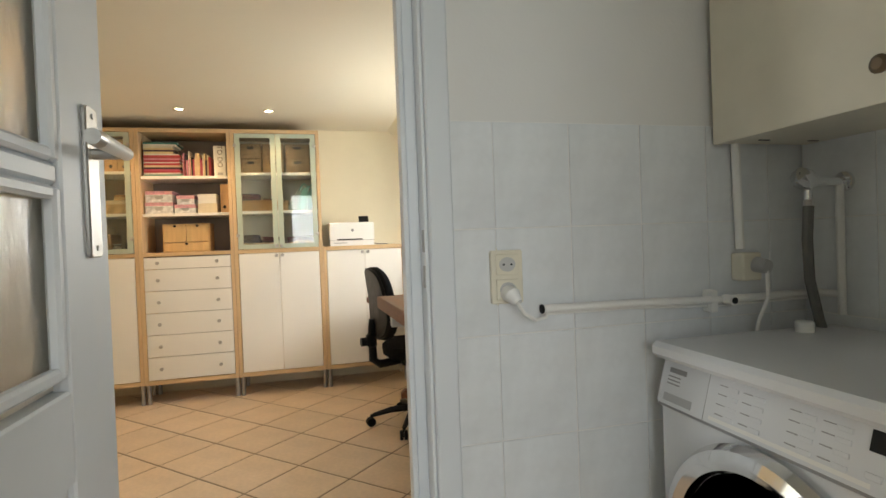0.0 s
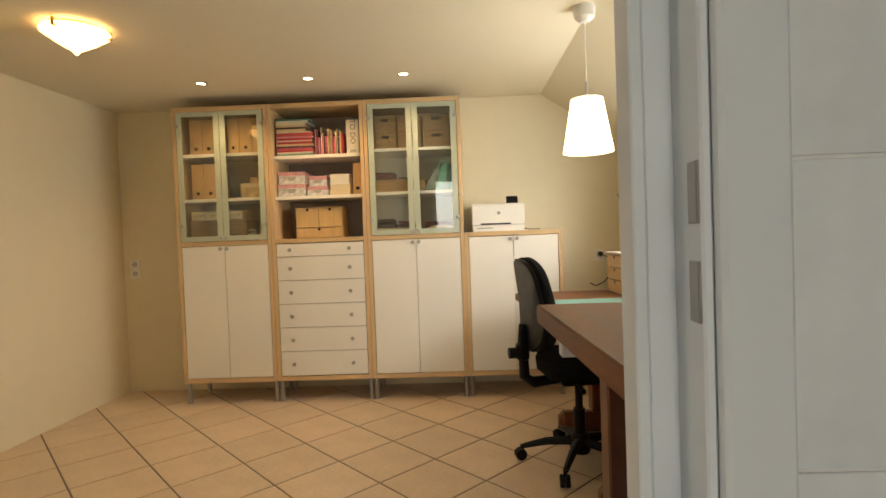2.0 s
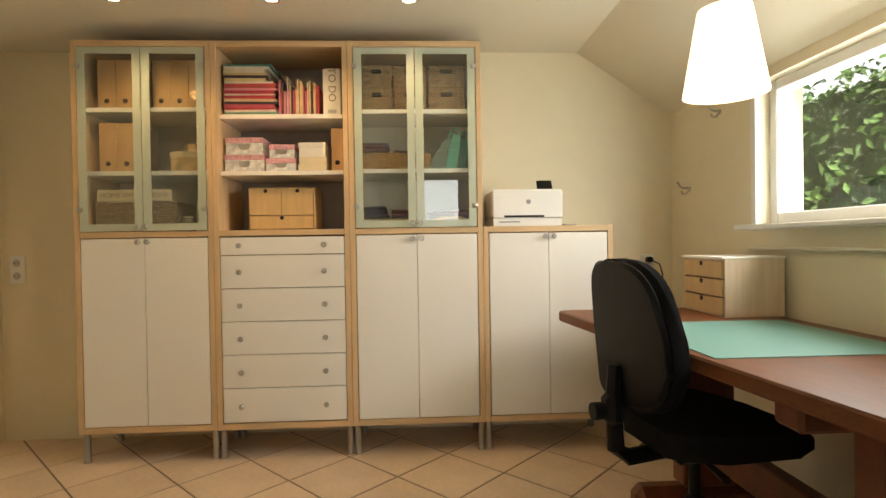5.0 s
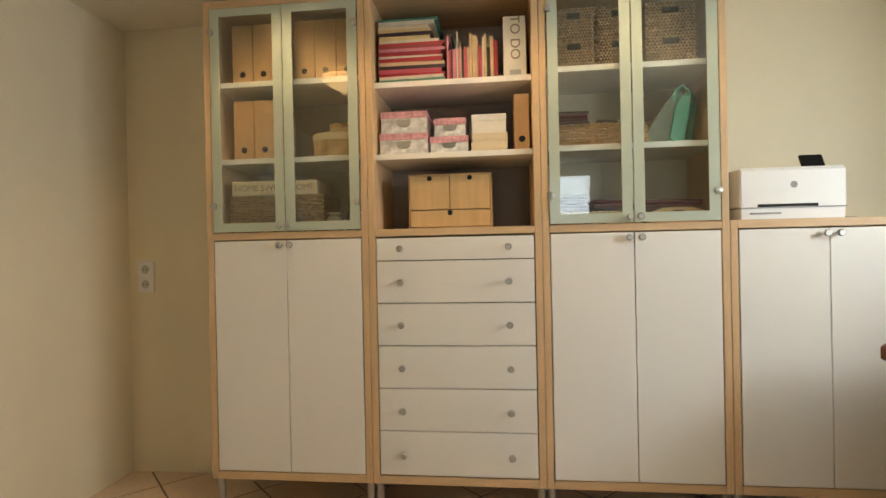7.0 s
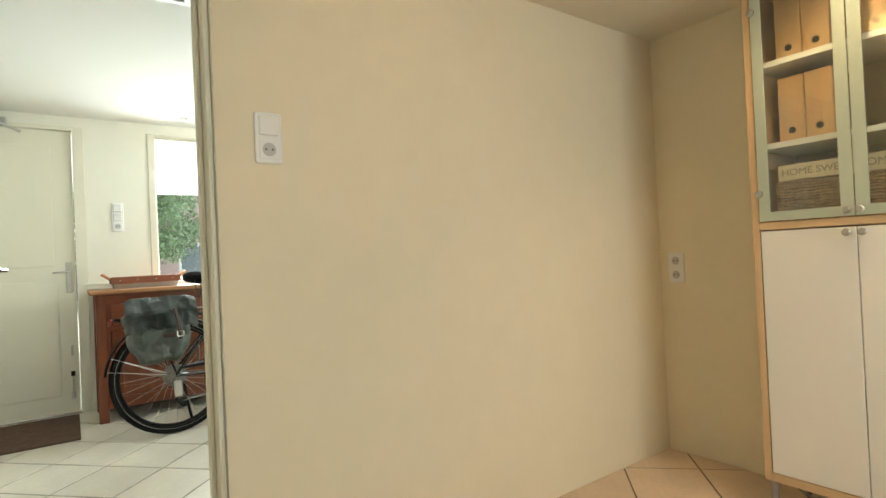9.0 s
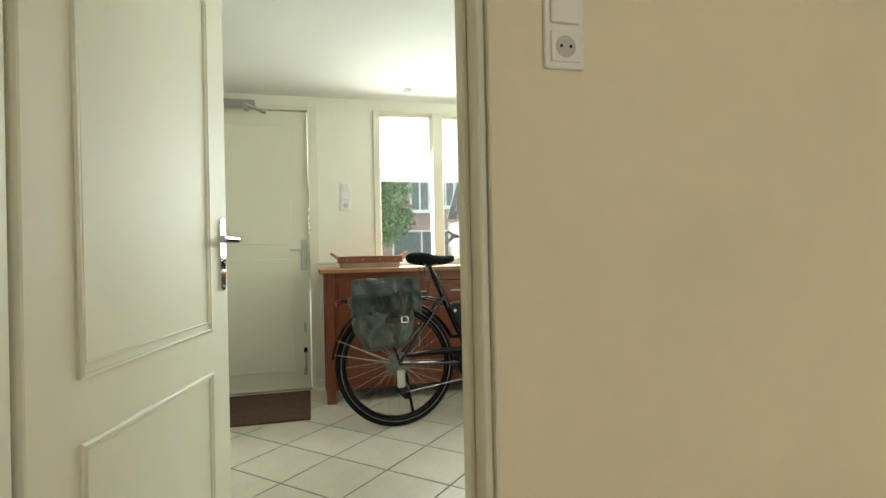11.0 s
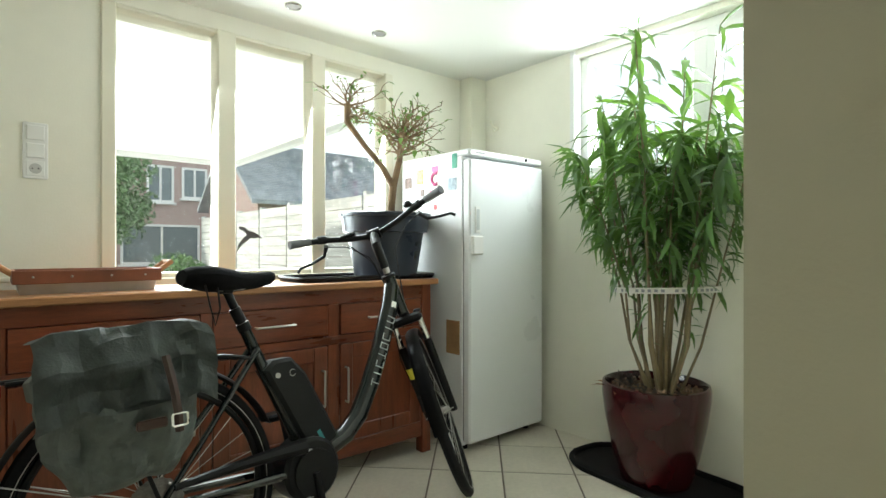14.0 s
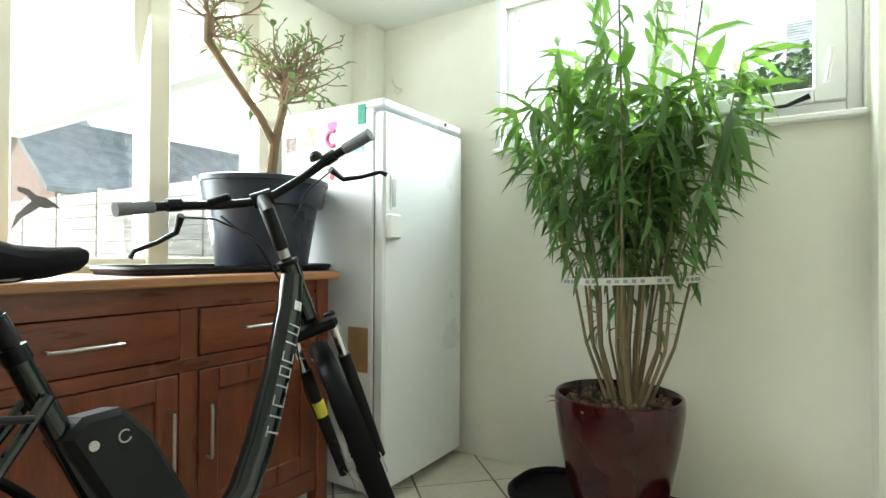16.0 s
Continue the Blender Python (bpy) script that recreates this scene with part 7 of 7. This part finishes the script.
bm = bmesh.new()
tube(bm, [(0, p[0], p[1]) for p in rrect(0.036, 0.030, 0.005, 2)], 0.0032, 6, True)
part("buckle", bm, M_CHROME, strap, "chrome buckle", pose(0.262, 0.001, 0.615))
part("keeper", B((0.222, -0.09, 0.60, 0.238, -0.02, 0.625), bev=0.004), M_LEATH, strap)

# ---- hall: small things ----
M_MAT = mat("brown_door_mat", (0.10, 0.055, 0.034), 0.95, 0.3, 25, 1.0, 300)
solid("door_mat", B((-5.97, 2.80, 0.0, -5.27, 3.58, 0.012), bev=0.004), M_MAT, "dark brown door mat lying before the front door", "door mat", m=None)
dutch_socket(pose(-6.03, 3.872, 1.465, 0, 0, 90), "white double switch over a socket beside the window", "wws", "light_switch")
for sy in (4.317, 4.818, 5.30):
    s = thing("downlight", pose(-5.726, sy, 2.222), "small unlit recessed ceiling downlight with chrome ring", "downlight", "downlights along the window")
    bm = bmesh.new()
    tube(bm, arc((0, 0, -0.002), 0.034, 0, 352, 24, "xy"), 0.006, 6, True)
    part("ring", bm, M_CHROME, s)
    part("bulb", R([(0.028, -0.006), (0.012, -0.003)], 20), M_LEG, s)
wall_hook(pose(-3.475, 4.49, 1.262), "brass double coat hook on the wall", M_BRASS)
wall_hook(pose(-5.81, 6.30, 1.88), "small cream painted hook on the wall", M_CREAM)
t = thing("coat_rack", pose(-3.568, 4.49, 1.442), "dark wooden coat rack board on the wall", "coat rack")
part("board", B((0, -0.028, 0, 0.62, 0.0, 0.14), bev=0.006), M_BRONZE, t)
part("shelf", B((0, -0.14, 0.14, 0.62, 0.0, 0.162), bev=0.005), M_BRONZE, t)
part("bracket", B((0.04, -0.12, 0.03, 0.065, -0.028, 0.14), bev=0.008), M_BRONZE, t)
t = thing("ceiling_vent", pose(-3.74, 3.69, 2.222), "cream slatted ceiling grille in a white frame", "vent")
part("frame", B((0, 0, -0.014, 0.034, 0.34, 0), (0.306, 0, -0.014, 0.34, 0.34, 0), (0.034, 0, -0.014, 0.306, 0.034, 0), (0.034, 0.306, -0.014, 0.306, 0.34, 0), bev=0.003), M_WHITE, t)
part("inner_rim", B((0.034, 0.034, -0.010, 0.042, 0.306, 0), (0.298, 0.034, -0.010, 0.306, 0.306, 0), (0.042, 0.034, -0.010, 0.298, 0.042, 0), (0.042, 0.298, -0.010, 0.298, 0.306, 0)), M_GREYPRINT, t, "grey inner rim")
for k in range(12):
    part("slat", B((0.042, 0.046 + 0.021 * k, -0.007, 0.298, 0.060 + 0.021 * k, -0.002), bev=0.001), M_CREAM, t)
bm = bmesh.new()
bx(bm, (-6.03, 3.64, 0), (-6.016, 4.2, 0.07), 0.002)
solid("baseboard", bm, M_CREAM, "low cream painted baseboard", "baseboard", "structure")

# ---- outside ----
M_GRASS = mat("mown_grass", (0.09, 0.15, 0.04), 0.9, 0.3, 3, 0.5, 60)
M_PAVE = mat("pale_concrete_paving", (0.42, 0.40, 0.37), 0.85, 0.12, 2, 0.3, 40)
M_BRICK = bpy.data.materials.new("red_brown_brickwork")
M_BRICK.use_nodes = True
nt = M_BRICK.node_tree
br = nt.nodes.new("ShaderNodeTexBrick")
br.inputs["Color1"].default_value, br.inputs["Color2"].default_value, br.inputs["Mortar"].default_value = (0.45, 0.30, 0.27, 1), (0.38, 0.25, 0.23, 1), (0.48, 0.45, 0.42, 1)
br.inputs["Scale"].default_value, br.inputs["Mortar Size"].default_value = 4.6, 0.02
tc = nt.nodes.new("ShaderNodeTexCoord")
mp = nt.nodes.new("ShaderNodeMapping")
mp.inputs["Rotation"].default_value = (radians(90), 0, radians(90))
cb = nt.nodes.new("ShaderNodeCombineXYZ")
sx_ = nt.nodes.new("ShaderNodeSeparateXYZ")
ad = nt.nodes.new("ShaderNodeMath")
ad.operation = "ADD"
nt.links.new(tc.outputs["Object"], sx_.inputs[0])
nt.links.new(sx_.outputs[0], ad.inputs[0])
nt.links.new(sx_.outputs[1], ad.inputs[1])
nt.links.new(ad.outputs[0], cb.inputs[0])
nt.links.new(sx_.outputs[2], cb.inputs[1])
nt.links.new(cb.outputs[0], br.inputs["Vector"])
nt.links.new(br.outputs["Color"], nt.nodes["Principled BSDF"].inputs["Base Color"])
nt.nodes["Principled BSDF"].inputs["Roughness"].default_value = 0.85
M_ROOF = mat("grey_roof_tile", (0.33, 0.36, 0.40), 0.6, 0.25, 3, 0.5, 30)
M_WOODG = mat("weathered_grey_board", (0.56, 0.56, 0.54), 0.85, 0.25, 3, 0.3, 40, stretch=(0.6, 0.6, 8), rand=0.12)
M_CANOPY = mat("white_canopy_board", (0.85, 0.85, 0.83), 0.6, 0.02, 3)
b_ = M_CANOPY.node_tree.nodes["Principled BSDF"]
tl = M_CANOPY.node_tree.nodes.new("ShaderNodeBsdfTranslucent")
tl.inputs["Color"].default_value = (0.9, 0.9, 0.88, 1)
mx = M_CANOPY.node_tree.nodes.new("ShaderNodeMixShader")
mx.inputs[0].default_value = 0.75
M_CANOPY.node_tree.links.new(b_.outputs[0], mx.inputs[1])
M_CANOPY.node_tree.links.new(tl.outputs[0], mx.inputs[2])
M_CANOPY.node_tree.links.new(mx.outputs[0], M_CANOPY.node_tree.nodes["Material Output"].inputs[0])
M_HEDGE = mat("hedge_leaf", (0.10, 0.20, 0.06), 0.6, 0.3, 5, rand=0.5, island=True)
M_TREEL = mat("pale_tree_leaf", (0.16, 0.27, 0.12), 0.6, 0.3, 5, rand=0.4, island=True)
# near-black green: the shade deep between the leaves, put into the colour
M_HEDGE_SHADE = mat("shaded_hedge_core", (0.02, 0.04, 0.012), 0.9, 0.3, 5)
# blue-grey base: a pale reflection in the distant panes, put into the colour
M_DWIN = mat("reflection_toned_glass", (0.16, 0.20, 0.22), 0.08, 0)

bm = bmesh.new()
bx(bm, (-400, -400, -0.6), (400, 400, -0.12))
solid("ground", bm, M_GRASS, "green lawn reaching to the horizon", "ground", "structure")
solid("pavement", B((-19, -8, -0.14, -6.24, 7.4, -0.105)), M_PAVE, "pale concrete paving before the house", "pavement", "structure")
solid("road", B((-25.4, -60, -0.14, -19.02, 60, -0.10)), mat("grey_asphalt", (0.07, 0.07, 0.072), 0.9, 0.15, 2, 0.3, 60), "grey asphalt road", "road", "structure")
t = thing("carport", pose(0, 0, 0), "white translucent flat carport roof over the paving", "carport")
part("roof_sheet", B((-11.7, -6, 2.42, -6.24, 6.55, 2.424)), M_CANOPY, t)
part("fascia", B((-11.80, -6, 2.36, -11.70, 6.65, 2.62), bev=0.01), M_CANOPY, t)
part("fascia", B((-11.70, 6.55, 2.36, -6.24, 6.65, 2.62), bev=0.01), M_CANOPY, t)
part("post", B((-11.75, -5.9, -0.12, -11.63, -5.78, 2.42), bev=0.008), M_CANOPY, t)


def house(name, m, w, d, eave, ridge, label, wins, gable_y=True):
    """A brick house; its front looks along local +x, w wide along y and d deep."""
    t = thing(name, m, label, "house")
    bm = bmesh.new()
    bx(bm, (-d, 0, 0), (0, w, eave))
    prism(bm, [(0, eave), (-d / 2, ridge), (-d, eave)], 0.02, w - 0.02, "y")
    part("wall", bm, M_BRICK, t)
    bm = bmesh.new()
    for a, b in (((0.35, eave - 0.2), (-d / 2, ridge + 0.12)), ((-d - 0.35, eave - 0.2), (-d / 2, ridge + 0.12))):
        prism(bm, [a, b, (b[0], b[1] + 0.12), (a[0], a[1] + 0.14)], -0.3, w + 0.3, "y")
    roof = part("roof", bm, M_ROOF, t, "grey tiled pitched roof")
    for k in range(1, 34):
        f = k / 34
        x = 0.35 + (-d / 2 - 0.35) * f
        z = eave - 0.2 + (ridge + 0.32 - eave) * f + 0.13
        part("tile_course", B((x - 0.03, -0.3, z - 0.01, x + 0.03, w + 0.3, z + 0.012)), M_ROOF, roof)
    for y0, y1, z0, z1 in wins:
        wn = part("window", B((0.0, y0, z0, 0.05, y0 + 0.09, z1), (0.0, y1 - 0.09, z0, 0.05, y1, z1), (0.0, y0 + 0.09, z0, 0.05, y1 - 0.09, z0 + 0.09), (0.0, y0 + 0.09, z1 - 0.09, 0.05, y1 - 0.09, z1), (0.0, (y0 + y1) / 2 - 0.04, z0 + 0.09, 0.045, (y0 + y1) / 2 + 0.04, z1 - 0.09)), M_WHITE, t, "white framed window")
        part("pane", B((0.005, y0 + 0.09, z0 + 0.09, 0.02, y1 - 0.09, z1 - 0.09)), M_DWIN, wn)
        part("sill", B((0.0, y0 - 0.08, z0 - 0.08, 0.12, y1 + 0.08, z0)), M_WHITE, wn)
    return t


house("brick_house", pose(-27, 4.5, -0.12), 9.5, 8, 5.6, 8.8, "red-brown brick house across the road with white windows",
      [(3.9, 4.9, 3.1, 4.6), (5.2, 6.2, 3.3, 4.6), (7.2, 8.6, 3.1, 4.6), (0.8, 2.2, 3.1, 4.6), (3.0, 5.9, 0.6, 2.2), (0.4, 2.0, 0.6, 2.2)])
house("brick_garage", pose(-18.5, 9.6, -0.12), 9.0, 4.5, 2.7, 4.5, "low red brick outbuilding with a grey tiled roof", [(1.5, 2.6, 1.1, 2.1)])
house("rear_house", pose(-3.4, 24, -0.12, 0, 0, -90), 13, 8, 5.0, 9.8, "brick house behind the hedge with a dark tiled roof", [(2, 4, 1, 2.2), (7, 9, 1, 2.2)])

t = thing("fence", pose(0, 0, 0), "weathered grey wooden board fence", "fence")
for k in range(9):
    x = -7.0 - 1.2 * k
    part("post", B((x - 0.045, 7.52, -0.12, x + 0.045, 7.61, 1.85), bev=0.006), M_WOODG, t)
    if k < 8:
        for j in range(11):
            part("board", B((x - 1.155, 7.50, -0.04 + 0.168 * j, x - 0.045, 7.522, 0.12 + 0.168 * j), bev=0.003), M_WOODG, t)


def leafy(name, pts_fn, n, size, material, label, category, parent=None, aspect=0.5):
    g = np.random.RandomState(len(name) * 13 + n)
    P, Nn = pts_fn(g, n)
    V, Fc = [], []
    for p, nn in zip(P, Nn):
        d = Vector(g.normal(size=3))
        nn = (Vector(nn) + 0.8 * Vector(g.normal(size=3))).normalized()
        u = d.cross(nn)
        u = u.normalized() if u.length > 1e-4 else Vector((1, 0, 0))
        v = nn.cross(u)
        s = size * g.uniform(0.6, 1.3)
        i = len(V)
        c = Vector(p)
        V += [c - u * s, c - v * s * aspect + nn * s * 0.15, c + u * s, c + v * s * aspect + nn * s * 0.15]
        Fc.append((i, i + 1, i + 2, i + 3))
    me = bpy.data.meshes.new(name)
    me.from_pydata([tuple(v) for v in V], [], Fc)
    me.materials.append(material)
    ob = new(name, me)
    if parent:
        ob.parent = parent
    return tagged(ob, label, category, kind="stuff")


def hedge(lo, hi, n, size, label):
    lo_, hi_ = np.array(lo, float), np.array(hi, float)

    def fn(g, n):
        P = lo_ + (hi_ - lo_) * g.rand(n, 3)
        Nn = np.zeros((n, 3))
        ax = g.randint(0, 5, n)
        for i, a in enumerate(ax):
            k, sgn = ((0, -1), (0, 1), (1, -1), (1, 1), (2, 1))[a]
            P[i, k] = (hi_ if sgn > 0 else lo_)[k] + g.normal() * 0.05
            Nn[i, k] = sgn
        lump = 0.10 * np.sin(P[:, 0] * 4.1 + P[:, 1] * 3.3) + 0.08 * np.sin(P[:, 1] * 7 + P[:, 2] * 5)
        P += Nn * lump[:, None]
        return P, Nn
    t = thing("hedge", pose(0, 0, 0), label, "hedge")
    # dark filler box that stands for the shaded inside of the foliage
    part("core", B((*[a + 0.1 for a in lo[:2]], lo[2], *[b - 0.1 for b in hi[:2]], hi[2] - 0.1)), M_HEDGE_SHADE, t)
    leafy("foliage", fn, n, size, M_HEDGE, "", "", t)
    return t


hedge((2.3, 3.5, -0.12), (3.3, 13.5, 2.15), 24000, 0.042, "dense clipped green conifer hedge outside the office window")
hedge((-4.6, 10.6, -0.12), (-0.5, 11.6, 3.0), 9000, 0.06, "green hedge behind the hall")
hedge((-17.4, 6.6, -0.12), (-15.4, 7.3, 0.75), 2500, 0.05, "low green garden hedge by the paving")


def garden_tree(x, y, h, r, label):
    t = thing("tree", pose(x, y, -0.12), label, "tree")
    part("trunk", T([(0, 0, 0), (0.05, 0.03, h * 0.35), (0, 0.05, h * 0.8)], [0.16, 0.12, 0.04], 9), M_BARK, t)
    for k in range(7):
        a = k * 2.4
        z = h * (0.25 + 0.08 * k)
        part("limb", T([(0, 0, z), (0.4 * r * math.cos(a), 0.4 * r * math.sin(a), z + 0.3), (0.8 * r * math.cos(a), 0.8 * r * math.sin(a), z + 0.45)], [0.05, 0.03, 0.012], 6), M_BARK, t)

    def fn(g, n):
        C = []
        for k in range(90):
            a, f = g.uniform(0, math.tau), g.rand()
            rr = r * (0.45 + 0.55 * math.sqrt(g.rand())) * (1.05 - 0.75 * abs(f - 0.35))
            C.append((rr * math.cos(a), rr * math.sin(a), h * (0.27 + 0.73 * f)))
        C = np.array(C)
        idx = g.randint(0, 90, n)
        d = g.normal(size=(n, 3))
        d /= np.linalg.norm(d, axis=1)[:, None]
        return C[idx] + d * (0.28 * r * g.rand(n) ** 0.4)[:, None], d
    ob = leafy("crown", fn, 15000, 0.085, M_TREEL, "", "", t)


garden_tree(-19.6, 5.15, 5.4, 1.7, "dense green garden tree before the brick house")


def car(x, y):
    t = thing("car", pose(x, y, -0.10, 0, 0, 90), "blue hatchback car parked along the road", "car")
    M_CAR = mat("blue_car_paint", (0.05, 0.12, 0.25), 0.2, 0.05, 4, coat=0.8)
    bm = bmesh.new()
    prism(bm, [(-2.0, 0.25), (2.0, 0.25), (2.05, 0.6), (1.85, 0.78), (1.05, 0.92), (-1.9, 0.95), (-2.05, 0.6)], -0.85, 0.85, "y", 0.06)
    part("body", bm, M_CAR, t)
    bm = bmesh.new()
    prism(bm, [(1.0, 0.92), (0.35, 1.42), (-1.3, 1.44), (-1.85, 0.95)], -0.74, 0.74, "y", 0.05)
    part("cabin", bm, M_DWIN, t, "dark glazed cabin")
    part("roof", B((-1.25, -0.70, 1.43, 0.32, 0.70, 1.47), bev=0.015), M_CAR, t)
    for wx in (-1.25, 1.3):
        for wy in (-0.78, 0.78):
            w = part("tyre", R([(0.20, -0.09), (0.31, -0.09), (0.32, 0.0), (0.31, 0.09), (0.20, 0.09)], 24, pose(wx, wy, 0.32, 90)), M_RUBBER, t)
            part("rim", R([(0.20, -0.095), (0.05, -0.10)], 18, pose(wx, wy, 0.32, 90)), M_STEEL, w)
    for wy in (-0.6, 0.6):
        part("headlight", B((1.86, wy - 0.15, 0.58, 2.04, wy + 0.15, 0.72), bev=0.02), M_CHROME, t)


car(-21.5, 3.2)

# ---- pieces of the floors ----
def clip_poly(poly, lo, hi):
    for ax, lim, sign in ((0, lo[0], 1), (0, hi[0], -1), (1, lo[1], 1), (1, hi[1], -1)):
        out = []
        for p, q in zip(poly, poly[1:] + poly[:1]):
            a, b = sign * (p[ax] - lim), sign * (q[ax] - lim)
            if a >= 0:
                out.append(p)
            if a * b < 0:
                f = a / (a - b)
                out.append((p[0] + (q[0] - p[0]) * f, p[1] + (q[1] - p[1]) * f))
        poly = out
        if not poly:
            return []
    return poly


def tile_mesh(pts, material):
    bm = bmesh.new()
    cx = sum(p[0] for p in pts) / len(pts)
    cy = sum(p[1] for p in pts) / len(pts)
    low = [bm.verts.new((x, y, -0.006)) for x, y in pts]
    mid = [bm.verts.new((x, y, -0.0015)) for x, y in pts]
    top = []
    for x, y in pts:
        d = Vector((cx - x, cy - y))
        d = d.normalized() * min(0.004, d.length * 0.5)
        top.append(bm.verts.new((x + d.x, y + d.y, 0)))
    n = len(pts)
    for A, C in ((low, mid), (mid, top)):
        for k in range(n):
            bm.faces.new((A[k], A[(k + 1) % n], C[(k + 1) % n], C[k]))
    bm.faces.new(top)
    return mesh_of("tile", bm, material, 15)


def lay_tiles(parent, lo, hi, x0, y0, dx, dy, material):
    """Square tiles laid diagonally; whole ones share one mesh."""
    j = 0.006
    hx, hy = dx / 2 - j, dy / 2 - j
    whole = tile_mesh([(hx, 0), (0, hy), (-hx, 0), (0, -hy)], material)
    # joint crossings lie at the corners of each tile
    for a in range(-40, 41):
        for b in range(-40, 41):
            if (a + b) % 2 == 0:
                continue
            c = (x0 + a * dx / 2, y0 + b * dy / 2)
            if c[0] < lo[0] - hx or c[0] > hi[0] + hx or c[1] < lo[1] - hy or c[1] > hi[1] + hy:
                continue
            pts = [(hx, 0), (0, hy), (-hx, 0), (0, -hy)]
            world_pts = [(c[0] + p[0], c[1] + p[1]) for p in pts]
            cl = clip_poly(world_pts, lo, hi)
            if len(cl) < 3:
                continue
            inside = all(lo[0] <= p[0] <= hi[0] and lo[1] <= p[1] <= hi[1] for p in world_pts)
            area = 0.5 * abs(sum(p[0] * q[1] - q[0] * p[1] for p, q in zip(cl, cl[1:] + cl[:1])))
            if area < 0.0006:
                continue
            me = whole if inside else tile_mesh([(p[0] - c[0], p[1] - c[1]) for p in cl], material)
            ob = new("tile", me)
            ob.parent = parent
            ob.matrix_basis = pose(c[0], c[1], 0)


lay_tiles(floor_o, (-2.87, 2.62), (0.95, 6.08), -1.363, 5.212, 0.484, 0.484, M_TILE)
lay_tiles(floor_h, (-6.03, 2.74), (-2.875, 6.30), -5.128, 5.612, 0.492, 0.482, M_TILEH)
